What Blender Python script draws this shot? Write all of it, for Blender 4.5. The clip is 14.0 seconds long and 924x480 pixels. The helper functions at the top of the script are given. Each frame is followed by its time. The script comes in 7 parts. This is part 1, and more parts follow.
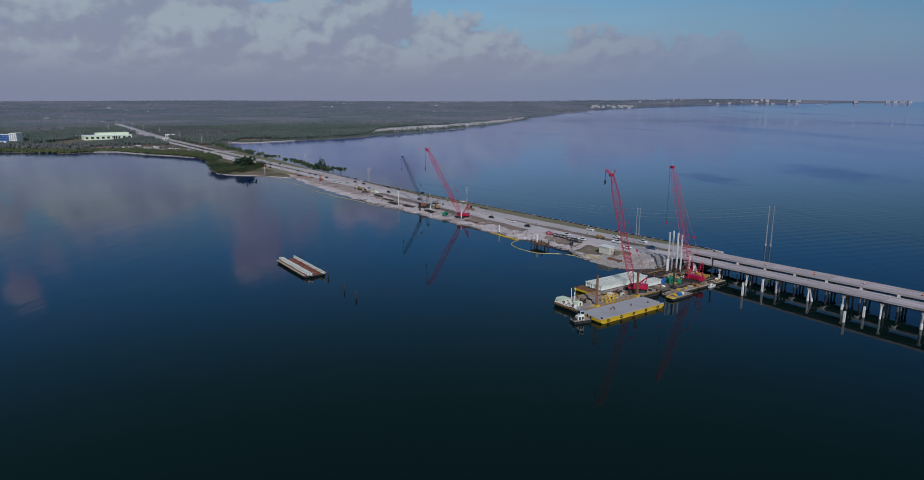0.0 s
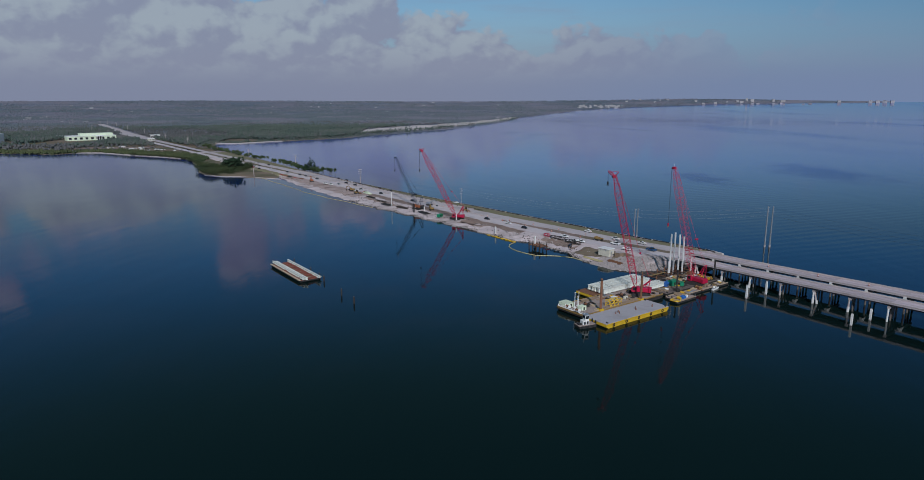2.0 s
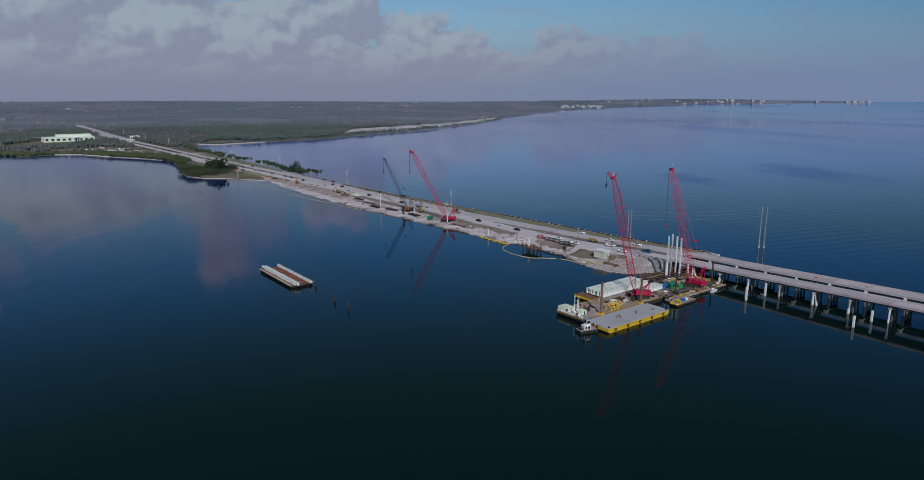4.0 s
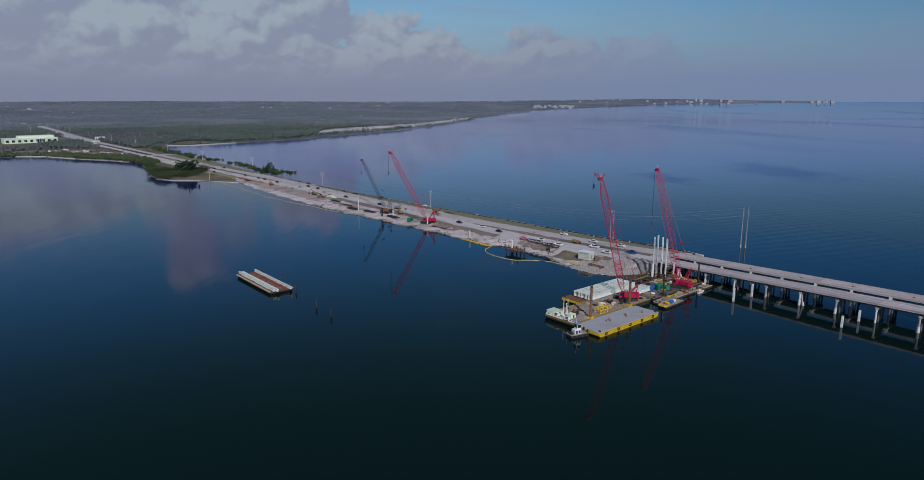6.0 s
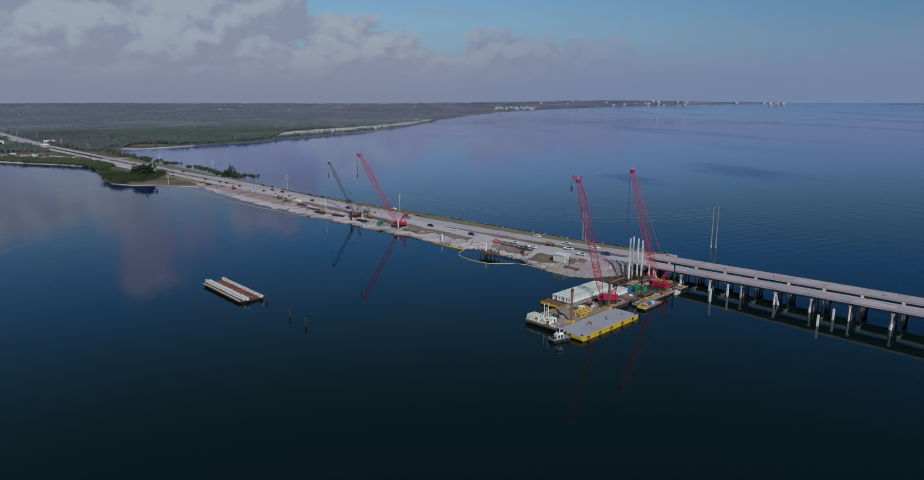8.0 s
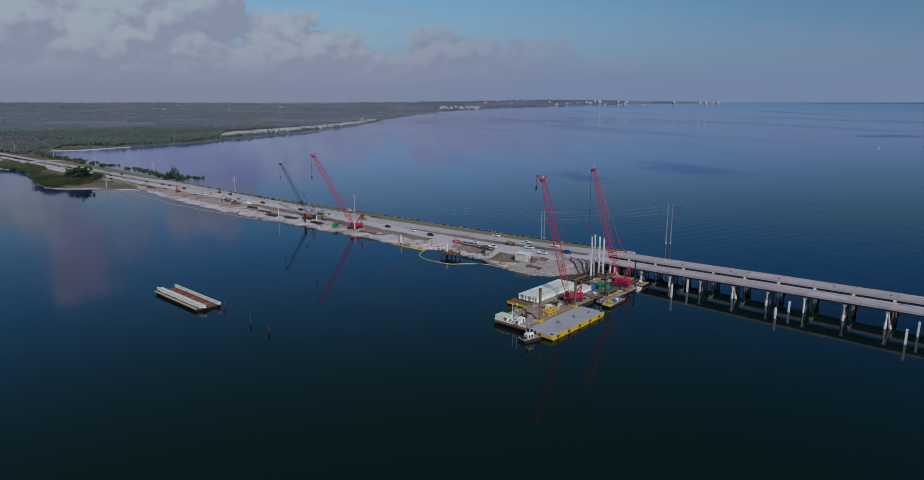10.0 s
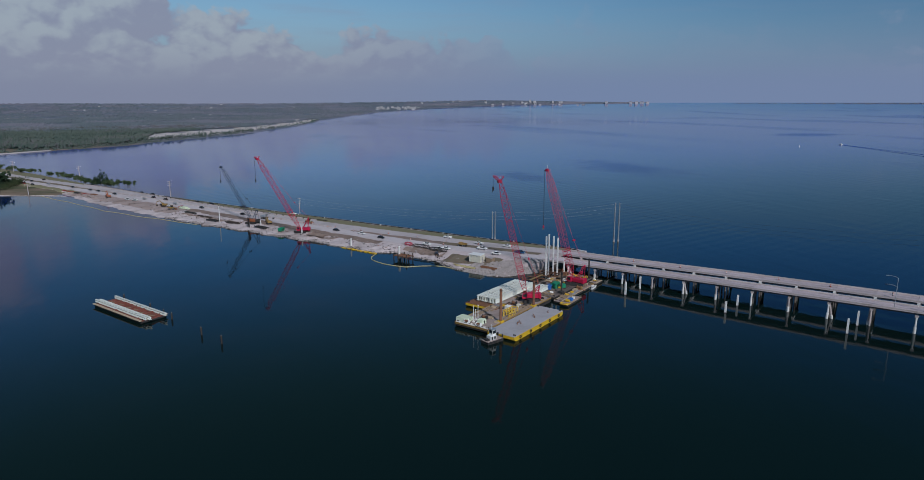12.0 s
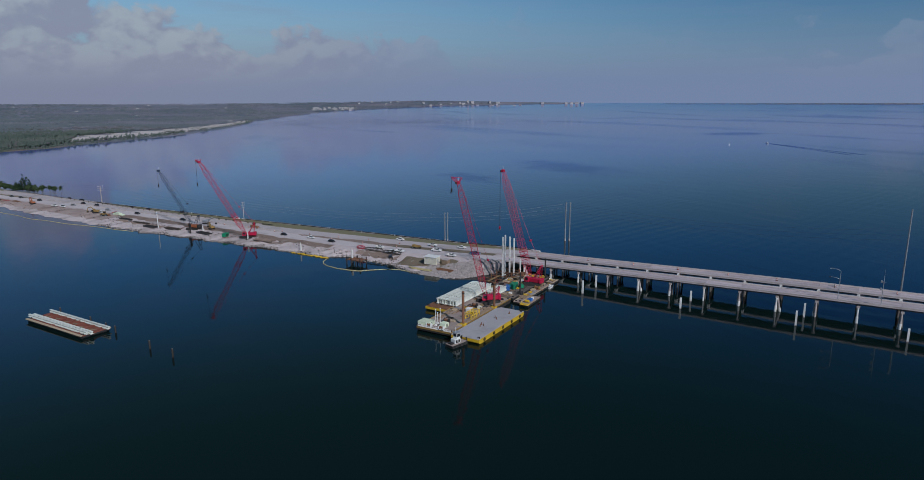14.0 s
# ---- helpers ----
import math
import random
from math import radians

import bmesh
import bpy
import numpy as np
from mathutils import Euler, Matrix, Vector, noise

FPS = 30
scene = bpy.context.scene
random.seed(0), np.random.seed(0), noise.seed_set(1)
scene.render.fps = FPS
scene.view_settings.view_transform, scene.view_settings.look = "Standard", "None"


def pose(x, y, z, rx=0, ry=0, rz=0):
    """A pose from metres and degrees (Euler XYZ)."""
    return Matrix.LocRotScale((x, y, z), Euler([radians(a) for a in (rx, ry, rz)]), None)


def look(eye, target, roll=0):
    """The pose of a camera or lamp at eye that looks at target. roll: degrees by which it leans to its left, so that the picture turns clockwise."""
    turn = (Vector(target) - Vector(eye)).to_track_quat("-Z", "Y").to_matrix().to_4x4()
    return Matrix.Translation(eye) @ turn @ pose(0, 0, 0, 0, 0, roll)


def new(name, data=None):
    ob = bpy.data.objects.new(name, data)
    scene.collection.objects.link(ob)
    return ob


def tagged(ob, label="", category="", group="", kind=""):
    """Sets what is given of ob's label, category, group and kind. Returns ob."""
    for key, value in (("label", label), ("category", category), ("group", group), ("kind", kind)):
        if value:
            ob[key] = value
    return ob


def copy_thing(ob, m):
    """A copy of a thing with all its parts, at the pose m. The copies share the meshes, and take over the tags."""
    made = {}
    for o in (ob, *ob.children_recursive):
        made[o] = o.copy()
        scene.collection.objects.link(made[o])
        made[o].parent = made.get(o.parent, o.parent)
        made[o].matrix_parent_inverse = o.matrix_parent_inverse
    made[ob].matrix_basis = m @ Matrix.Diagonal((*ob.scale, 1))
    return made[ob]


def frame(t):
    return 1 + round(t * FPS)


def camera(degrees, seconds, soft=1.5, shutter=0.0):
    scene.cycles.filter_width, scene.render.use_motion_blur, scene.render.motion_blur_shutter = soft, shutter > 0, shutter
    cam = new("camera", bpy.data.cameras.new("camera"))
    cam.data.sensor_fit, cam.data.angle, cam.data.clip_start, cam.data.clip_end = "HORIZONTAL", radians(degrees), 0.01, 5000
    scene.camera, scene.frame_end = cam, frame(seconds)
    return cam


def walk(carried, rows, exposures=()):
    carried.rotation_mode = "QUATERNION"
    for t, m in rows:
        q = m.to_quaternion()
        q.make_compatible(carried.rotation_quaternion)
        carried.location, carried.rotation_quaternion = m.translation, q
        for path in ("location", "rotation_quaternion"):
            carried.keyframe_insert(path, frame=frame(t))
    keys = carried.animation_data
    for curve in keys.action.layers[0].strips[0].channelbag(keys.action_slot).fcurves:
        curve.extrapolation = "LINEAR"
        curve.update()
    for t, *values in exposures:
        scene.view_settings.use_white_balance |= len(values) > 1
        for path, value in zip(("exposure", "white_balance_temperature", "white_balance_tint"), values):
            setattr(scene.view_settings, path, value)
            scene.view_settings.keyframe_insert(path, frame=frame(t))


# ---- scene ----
cam = camera(70.83, 14.0, soft=0.65)
PATH = [
    (0, (0.00, -0.00, 85.00), (0.00, 195.39, 42.32), -0.07),
    (0.5, (-1.35, 1.63, 84.99), (-0.31, 197.01, 42.27), -0.05),
    (1, (-2.77, 3.24, 84.99), (-0.71, 198.61, 42.27), -0.06),
    (1.5, (-4.20, 4.82, 85.01), (-1.16, 200.19, 42.33), -0.06),
    (2, (-5.64, 6.37, 85.01), (-1.67, 201.72, 42.32), -0.08),
    (2.5, (-7.06, 7.97, 85.04), (-2.15, 203.30, 42.32), -0.09),
    (3, (-8.46, 9.57, 85.08), (-2.52, 204.87, 42.38), -0.09),
    (5.5, (-14.89, 17.89, 85.06), (0.64, 212.68, 42.46), -0.14),
    (6, (-16.03, 19.69, 85.03), (1.49, 214.30, 42.40), -0.12),
    (6.5, (-17.33, 21.45, 85.01), (2.38, 215.88, 42.52), -0.10),
    (7, (-18.65, 23.05, 85.02), (3.56, 217.26, 42.74), -0.08),
    (7.5, (-20.09, 24.49, 85.04), (4.97, 218.37, 42.80), -0.11),
    (8, (-21.62, 25.72, 85.08), (7.43, 219.04, 42.87), -0.15),
    (10.5, (-30.81, 31.18, 85.13), (18.75, 220.24, 42.71), -0.14),
    (11, (-32.56, 32.32, 85.15), (21.52, 220.16, 42.79), -0.15),
    (11.5, (-34.22, 33.44, 85.16), (24.67, 219.82, 42.79), -0.16),
    (12, (-35.92, 34.72, 85.20), (27.62, 219.58, 42.89), -0.16),
    (12.5, (-37.59, 36.11, 85.25), (30.56, 219.31, 42.91), -0.15),
    (13, (-39.19, 37.58, 85.28), (33.31, 219.10, 42.94), -0.15),
    (13.5, (-40.70, 39.05, 85.30), (35.89, 218.89, 43.00), -0.15),
    (14, (-42.21, 40.54, 85.32), (38.59, 218.55, 43.09), -0.15),
]
STOPS = -0.55
walk(cam, [(t, look(eye, target, roll)) for t, eye, target, roll in PATH], exposures=[(0, STOPS, 5900, 11), (14, STOPS, 5900, 11)])

# ---- world and sun ----
SUN_EL, SUN_AZ = radians(36), radians(174)  # azimuth clockwise from +y
sun_dir = Vector((math.sin(SUN_AZ) * math.cos(SUN_EL), math.cos(SUN_AZ) * math.cos(SUN_EL), math.sin(SUN_EL)))
lamp = bpy.data.lights.new("sun", "SUN")
lamp.energy, lamp.angle, lamp.color = 4.0, radians(1.0), (1.0, 0.93, 0.86)
sun = new("sun", lamp)
sun.matrix_world = look(sun_dir * 100, (0, 0, 0))


class Nodes:
    """Short writing for node trees."""

    def __init__(self, tree, clear=True):
        self.t = tree
        if clear:
            tree.nodes.clear()

    def put(self, kind, **values):
        n = self.t.nodes.new(kind)
        for k, v in values.items():
            setattr(n, k, v)
        return n

    def wire(self, src, dst):
        if hasattr(src, "outputs"):
            src = src.outputs[0]
        if hasattr(src, "is_output"):
            self.t.links.new(src, dst)
        else:
            dst.default_value = src

    def math(self, op, a, b=0.0, c=0.0, clamp=False):
        n = self.put("ShaderNodeMath", operation=op, use_clamp=clamp)
        for i, v in enumerate((a, b, c)):
            self.wire(v, n.inputs[i])
        return n.outputs[0]

    def ramp(self, x, lo, hi, a=0.0, b=1.0):
        n = self.put("ShaderNodeMapRange", interpolation_type="SMOOTHSTEP")
        for i, v in enumerate((x, lo, hi, a, b)):
            self.wire(v, n.inputs[i])
        return n.outputs[0]

    def noise(self, vec, scale, detail=4.0, rough=0.55, distort=0.0):
        n = self.put("ShaderNodeTexNoise")
        self.wire(vec, n.inputs["Vector"])
        n.inputs["Scale"].default_value, n.inputs["Detail"].default_value = scale, detail
        n.inputs["Roughness"].default_value, n.inputs["Distortion"].default_value = rough, distort
        return n.outputs["Fac"]

    def mix(self, f, a, b, mode="MIX"):
        n = self.put("ShaderNodeMix", data_type="RGBA", blend_type=mode)
        self.wire(f, n.inputs[0])
        for v, i in ((a, 6), (b, 7)):
            self.wire((*v, 1) if isinstance(v, tuple) and len(v) == 3 else v, n.inputs[i])
        return n.outputs[2]


CLOUD_DARK, CLOUD_LIT = (3.6, 3.8, 4.75), (4.95, 5.42, 5.75)
HAZE_LAND, HAZE_SEA = (3.2, 3.45, 4.5), (2.65, 3.35, 4.95)

world = bpy.data.worlds.new("sky")
scene.world = world
world.use_nodes = True
W = Nodes(world.node_tree)
sky = W.put("ShaderNodeTexSky", sky_type="NISHITA", sun_disc=False, sun_elevation=SUN_EL, sun_rotation=SUN_AZ)
sky.altitude, sky.air_density, sky.dust_density, sky.ozone_density = 50, 1.0, 0.7, 1.5
gen = W.put("ShaderNodeTexCoord").outputs["Generated"]
sep = W.put("ShaderNodeSeparateXYZ")
W.wire(gen, sep.inputs[0])
dx, dy, dz = sep.outputs
az = W.math("MULTIPLY", W.math("ARCTAN2", dx, dy), 57.2958)
el = W.math("MULTIPLY", W.math("ARCSINE", dz), 57.2958)
flat = W.put("ShaderNodeCombineXYZ")
W.wire(W.math("MULTIPLY", az, 0.55), flat.inputs[0])
W.wire(el, flat.inputs[1])
bend = W.noise(flat, 0.5, 5.0, 0.55)
bend2 = W.noise(flat, 0.43, 5.0, 0.55, 0.1)
# the bank of cumulus is tall towards the land and lower over the open water
top = W.math("SUBTRACT", W.ramp(az, -15.0, 7.0, 11.6, 5.6), W.ramp(az, 6.0, 24.0, 0.0, 2.2))
squat = W.math("MULTIPLY", W.math("POWER", W.math("MAXIMUM", el, 0.02), 0.66), 2.5)  # far clouds lie in flat layers above the horizon


def heap(du, dv):
    """How deep a direction lies within the heaped cloud, in degrees; du, dv: a shift across the sky."""
    v = W.put("ShaderNodeCombineXYZ")
    W.wire(W.math("ADD", W.math("ADD", W.math("MULTIPLY", az, 0.72), du), W.math("MULTIPLY", bend, 1.1)), v.inputs[0])
    W.wire(W.math("ADD", W.math("ADD", squat, dv), W.math("MULTIPLY", bend2, 1.1)), v.inputs[1])
    out = W.math("SUBTRACT", top, W.math("ADD", el, dv))
    for scale, weight in ((0.17, 6.2), (0.38, 3.3), (0.85, 1.5), (1.8, 0.65), (3.7, 0.28)):
        n = W.put("ShaderNodeTexVoronoi", feature="SMOOTH_F1", voronoi_dimensions="2D")
        n.inputs["Scale"].default_value, n.inputs["Smoothness"].default_value = scale, 0.35
        W.wire(v, n.inputs["Vector"])
        out = W.math("ADD", out, W.math("MULTIPLY", W.math("SUBTRACT", 0.42, n.outputs["Distance"]), weight * 1.5))
    return W.math("ADD", out, W.math("MULTIPLY", W.math("SUBTRACT", W.noise(v, 2.2, 6.0, 0.6), 0.5), 1.0))


here, beyond = heap(0.0, 0.0), heap(-0.3, 0.65)
cover = W.math("MULTIPLY", W.ramp(here, -0.3, 1.1), W.math("ADD", W.ramp(az, 32.0, 14.0, 0.08, 1.0), W.ramp(az, 48.0, 54.0, 0.0, 0.35)))
streak = W.put("ShaderNodeCombineXYZ")
W.wire(W.math("MULTIPLY", az, 0.14), streak.inputs[0])
W.wire(el, streak.inputs[1])
bands = W.noise(streak, 0.8, 5.0, 0.55, 0.2)
veil = W.math("MULTIPLY", W.ramp(bands, 0.42, 0.75, 0.0, 0.3), W.ramp(az, 30.0, 10.0, 0.3, 1.0))
lit = W.ramp(W.math("SUBTRACT", here, beyond), -0.8, 2.6)
lit = W.math("MULTIPLY", lit, W.ramp(el, 0.8, 5.5, 0.1, 1.0))
cloud = W.mix(lit, CLOUD_DARK, CLOUD_LIT)
cloud = W.mix(W.ramp(el, 8.6, 10.5), cloud, W.mix(1.0, cloud, (1.08, 0.98, 1.34), "MULTIPLY"))
haze = W.mix(W.ramp(az, -8.0, 32.0), HAZE_LAND, HAZE_SEA)
cloud = W.mix(W.ramp(az, 0.0, 22.0, 0.0, 0.6), cloud, haze)
deep = W.mix(W.ramp(el, 8.6, 12.5), (0.68, 0.84, 0.90), (0.38, 0.79, 1.14))
deep = W.mix(W.ramp(el, 13.0, 27.0), deep, (0.38, 0.64, 0.48))
deep = W.mix(W.ramp(el, 34.0, 70.0), deep, (1.0, 1.0, 1.0))
side = W.mix(W.ramp(az, 0.0, 62.0), (1.03, 1.03, 1.03), (0.49, 0.66, 0.82))  # deeper blue across the sun over the open bay
side = W.mix(1.0, side, W.ramp(az, 110.0, 178.0, 1.0, 1.355), "MULTIPLY")
blue = W.mix(1.0, sky.outputs[0], deep, "MULTIPLY")
blue = W.mix(1.0, blue, side, "MULTIPLY")
clear = W.mix(W.ramp(el, 8.5, 0.0), blue, haze)
clear = W.mix(W.math("MULTIPLY", veil, W.ramp(el, 30.0, 4.0)), clear, CLOUD_DARK)
full = W.mix(W.math("MULTIPLY", cover, W.ramp(el, -0.5, 3.0, 0.35, 0.92)), clear, cloud)
full = W.mix(W.ramp(el, 3.0, 0.2, 0.0, 0.85), full, haze)
bg = W.put("ShaderNodeBackground")
W.wire(full, bg.inputs["Color"])
bg.inputs["Strength"].default_value = 0.1
wout = W.put("ShaderNodeOutputWorld")
W.wire(bg, wout.inputs[0])

# ---- materials ----


def mat(name, col, rough=0.7, metal=0.0, vary=0.25, grain=2.0, stain=0.25, dirt=(0.10, 0.08, 0.06), dirty=0.25, bump=0.2, rnd=0.12, ior=1.45):
    """A weathered surface: two scales of tone, patches of dirt, fine relief, and a tone of its own for each object."""
    m = bpy.data.materials.new(name)
    m.use_nodes = True
    N = Nodes(m.node_tree)
    co = N.put("ShaderNodeTexCoord").outputs["Object"]
    fine, coarse = N.noise(co, grain, 5.0, 0.6), N.noise(co, stain, 4.0, 0.6, 0.4)
    tone = N.math("ADD", N.math("MULTIPLY", N.math("SUBTRACT", fine, 0.5), vary * 2), 1.0)
    info = N.put("ShaderNodeObjectInfo").outputs["Random"]
    tone = N.math("MULTIPLY", tone, N.math("ADD", N.math("MULTIPLY", N.math("SUBTRACT", info, 0.5), rnd * 2), 1.0))
    base = N.mix(1.0, (*col, 1), N.mix(0.0, (1, 1, 1, 1), (1, 1, 1, 1)), "MULTIPLY")
    hsv = N.put("ShaderNodeHueSaturation")
    N.wire(base, hsv.inputs["Color"])
    N.wire(tone, hsv.inputs["Value"])
    patch = N.math("MULTIPLY", N.ramp(coarse, 0.48, 0.72), dirty)
    final = N.mix(patch, hsv.outputs[0], (*dirt, 1))
    p = N.put("ShaderNodeBsdfPrincipled")
    N.wire(final, p.inputs["Base Color"])
    p.inputs["Metallic"].default_value, p.inputs["IOR"].default_value = metal, ior
    N.wire(N.math("ADD", N.math("MULTIPLY", fine, 0.2), max(rough - 0.1, 0.02)), p.inputs["Roughness"])
    if bump:
        b = N.put("ShaderNodeBump")
        b.inputs["Strength"].default_value, b.inputs["Distance"].default_value = bump, 0.05
        N.wire(fine, b.inputs["Height"])
        N.wire(b, p.inputs["Normal"])
    out = N.put("ShaderNodeOutputMaterial")
    N.wire(p, out.inputs[0])
    return m


def foliage(name, dark, light, island=True):
    m = bpy.data.materials.new(name)
    m.use_nodes = True
    N = Nodes(m.node_tree)
    geo = N.put("ShaderNodeNewGeometry")
    r = geo.outputs["Random Per Island"] if island else N.put("ShaderNodeObjectInfo").outputs["Random"]
    pos = geo.outputs["Position"]
    stand = N.noise(pos, 0.006, 4.0, 0.6)
    grove = N.noise(pos, 0.03, 3.0, 0.6)
    f = N.math("ADD", N.math("MULTIPLY", N.math("SUBTRACT", stand, 0.5), 2.2), N.math("MULTIPLY", N.math("SUBTRACT", grove, 0.5), 1.2))
    f = N.math("ADD", N.math("ADD", N.math("MULTIPLY", N.math("SUBTRACT", r, 0.5), 0.35), 0.45), f, clamp=True)
    p = N.put("ShaderNodeBsdfPrincipled")
    N.wire(N.mix(f, dark, light), p.inputs["Base Color"])
    p.inputs["Roughness"].default_value, p.inputs["Specular IOR Level"].default_value = 0.75, 0.2
    out = N.put("ShaderNodeOutputMaterial")
    N.wire(p, out.inputs[0])
    return m


def water_material():
    m = bpy.data.materials.new("bay_water")
    m.use_nodes = True
    N = Nodes(m.node_tree)
    pos = N.put("ShaderNodeNewGeometry").outputs["Position"]
    stretch = N.put("ShaderNodeMapping")
    stretch.inputs["Rotation"].default_value, stretch.inputs["Scale"].default_value = (0, 0, radians(28)), (1.0, 0.35, 1.0)
    N.wire(pos, stretch.inputs["Vector"])
    small = N.noise(stretch, 0.55, 3.0, 0.55, 0.3)
    long = N.noise(stretch, 0.07, 3.0, 0.5, 0.4)
    wind = N.ramp(N.noise(stretch, 0.0035, 3.0, 0.55, 0.5), 0.5, 0.68)
    edge, paws = N.math("MULTIPLY", N.math("SUBTRACT", N.noise(pos, 0.022, 4.0, 0.6), 0.5), 1.5), 0.0
    for x, y, across_, deep_ in ((430, 745, 62, 125), (268, 698, 32, 70), (1265, 1258, 120, 75)):  # cat's paws
        away = N.put("ShaderNodeMapping")
        away.inputs["Location"].default_value, away.inputs["Scale"].default_value = (-x / across_, -y / deep_, 0), (1 / across_, 1 / deep_, 0)
        N.wire(pos, away.inputs["Vector"])
        far = N.put("ShaderNodeVectorMath", operation="LENGTH")
        N.wire(away, far.inputs[0])
        paws = N.math("MAXIMUM", paws, N.ramp(N.math("ADD", far.outputs["Value"], edge), 1.25, 0.25))
    swell = N.put("ShaderNodeTexWave", wave_type="BANDS", bands_direction="Y", wave_profile="SIN")
    turned = N.put("ShaderNodeMapping")
    turned.inputs["Rotation"].default_value = (0, 0, radians(-18))
    N.wire(pos, turned.inputs["Vector"])
    N.wire(turned, swell.inputs["Vector"])
    for k, v in (("Scale", 0.035), ("Distortion", 6.0), ("Detail", 2.0), ("Detail Scale", 0.25)):
        swell.inputs[k].default_value = v
    across = N.put("ShaderNodeVectorMath", operation="DOT_PRODUCT")
    N.wire(pos, across.inputs[0])
    across.inputs[1].default_value = (0.822, 0.569, 0.0)
    open_bay = N.ramp(across.outputs["Value"], 250.0, 320.0, 0.08, 1.0)  # the causeway shelters the water behind it
    trains = N.math("MULTIPLY", N.ramp(N.noise(pos, 0.006, 2.0, 0.5, 0.3), 0.40, 0.62, 0.0, 0.022), open_bay)
    h = N.math("ADD", N.math("MULTIPLY", swell.outputs["Fac"], trains), N.math("MULTIPLY", small, N.math("ADD", N.math("MULTIPLY", N.math("MULTIPLY", wind, 0.06), open_bay), N.math("ADD", N.math("MULTIPLY", open_bay, 0.010), 0.015))))
    h = N.math("ADD", h, N.math("MULTIPLY", long, 0.09))
    h = N.math("ADD", h, N.math("MULTIPLY", small, N.math("MULTIPLY", paws, 0.12)))
    b = N.put("ShaderNodeBump")
    b.inputs["Strength"].default_value, b.inputs["Distance"].default_value = 1.0, 1.0
    N.wire(h, b.inputs["Height"])
    p = N.put("ShaderNodeBsdfPrincipled")
    sep = N.put("ShaderNodeSeparateXYZ")
    N.wire(pos, sep.inputs[0])
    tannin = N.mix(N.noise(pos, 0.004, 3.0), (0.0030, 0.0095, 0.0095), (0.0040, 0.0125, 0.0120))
    distance = N.ramp(sep.outputs[1], 380.0, 1000.0)
    N.wire(N.mix(distance, tannin, N.mix(N.ramp(across.outputs["Value"], 262.0, 330.0), (0.003, 0.019, 0.15), (0.0, 0.035, 0.31))), p.inputs["Base Color"])  # base colour blends to blue with y, strongest across the causeway
    p.inputs["IOR"].default_value = 1.26
    N.wire(N.math("ADD", N.math("ADD", N.math("MULTIPLY", wind, 0.08), 0.045), N.math("MULTIPLY", paws, 0.13)), p.inputs["Roughness"])
    N.wire(b, p.inputs["Normal"])
    out = N.put("ShaderNodeOutputMaterial")
    N.wire(p, out.inputs[0])
    return m


WATER = water_material()
CONCRETE = mat("weathered_concrete", (0.44, 0.385, 0.375), 0.85, grain=1.2, stain=0.12, dirty=0.4, dirt=(0.2, 0.17, 0.15))
ROAD = mat("pale_worn_pavement", (0.53, 0.475, 0.485), 0.9, grain=0.5, stain=0.05, vary=0.14, dirty=0.45, dirt=(0.2, 0.18, 0.17))
PILE = mat("new_white_concrete", (0.68, 0.67, 0.65), 0.8, grain=1.5, dirty=0.2, dirt=(0.4, 0.38, 0.34))
GIRDER = mat("pale_precast_concrete", (0.67, 0.69, 0.63), 0.8, grain=1.0, stain=0.2, dirty=0.25, dirt=(0.4, 0.4, 0.36))
SAND = mat("pale_sand_fill", (0.50, 0.43, 0.435), 0.95, grain=0.35, stain=0.045, vary=0.3, dirty=0.75, dirt=(0.19, 0.15, 0.13), bump=0.5)
SOIL = mat("brown_disturbed_soil", (0.25, 0.185, 0.155), 0.95, grain=0.5, stain=0.08, vary=0.35, dirty=0.5, dirt=(0.09, 0.07, 0.06), bump=0.5)
GRASS = mat("dry_winter_grass", (0.20, 0.185, 0.105), 0.95, grain=0.6, stain=0.06, vary=0.35, dirty=0.6, dirt=(0.22, 0.18, 0.11), bump=0.5)
BEACH = mat("white_beach_sand", (0.55, 0.49, 0.48), 0.95, grain=0.05, stain=0.01, vary=0.2, dirty=0.4, dirt=(0.2, 0.18, 0.14))
ROCK = mat("grey_limestone_rock", (0.40, 0.355, 0.345), 0.9, grain=1.0, vary=0.35, rnd=0.3)
SEAWALL = mat("dark_wet_rubble", (0.075, 0.065, 0.06), 0.9, grain=1.0, vary=0.5)
RED = mat("red_crane_paint", (0.45, 0.012, 0.055), 0.45, grain=3.0, dirty=0.15, vary=0.15, bump=0.05)
NAVY = mat("dark_blue_steel", (0.035, 0.05, 0.08), 0.5, grain=3.0, bump=0.05)
YELLOW = mat("yellow_marine_paint", (0.62, 0.40, 0.02), 0.55, grain=1.5, stain=0.4, dirty=0.3, dirt=(0.2, 0.1, 0.04))
BUFF = mat("faded_buff_float", (0.50, 0.42, 0.22), 0.7, grain=1.5)
RUST = mat("rusty_steel", (0.205, 0.095, 0.052), 0.85, grain=1.5, stain=0.25, vary=0.4, dirty=0.5, dirt=(0.07, 0.04, 0.03))
DECK = mat("worn_barge_deck", (0.33, 0.265, 0.24), 0.9, grain=0.7, stain=0.12, vary=0.25, dirty=0.6, dirt=(0.15, 0.10, 0.08))
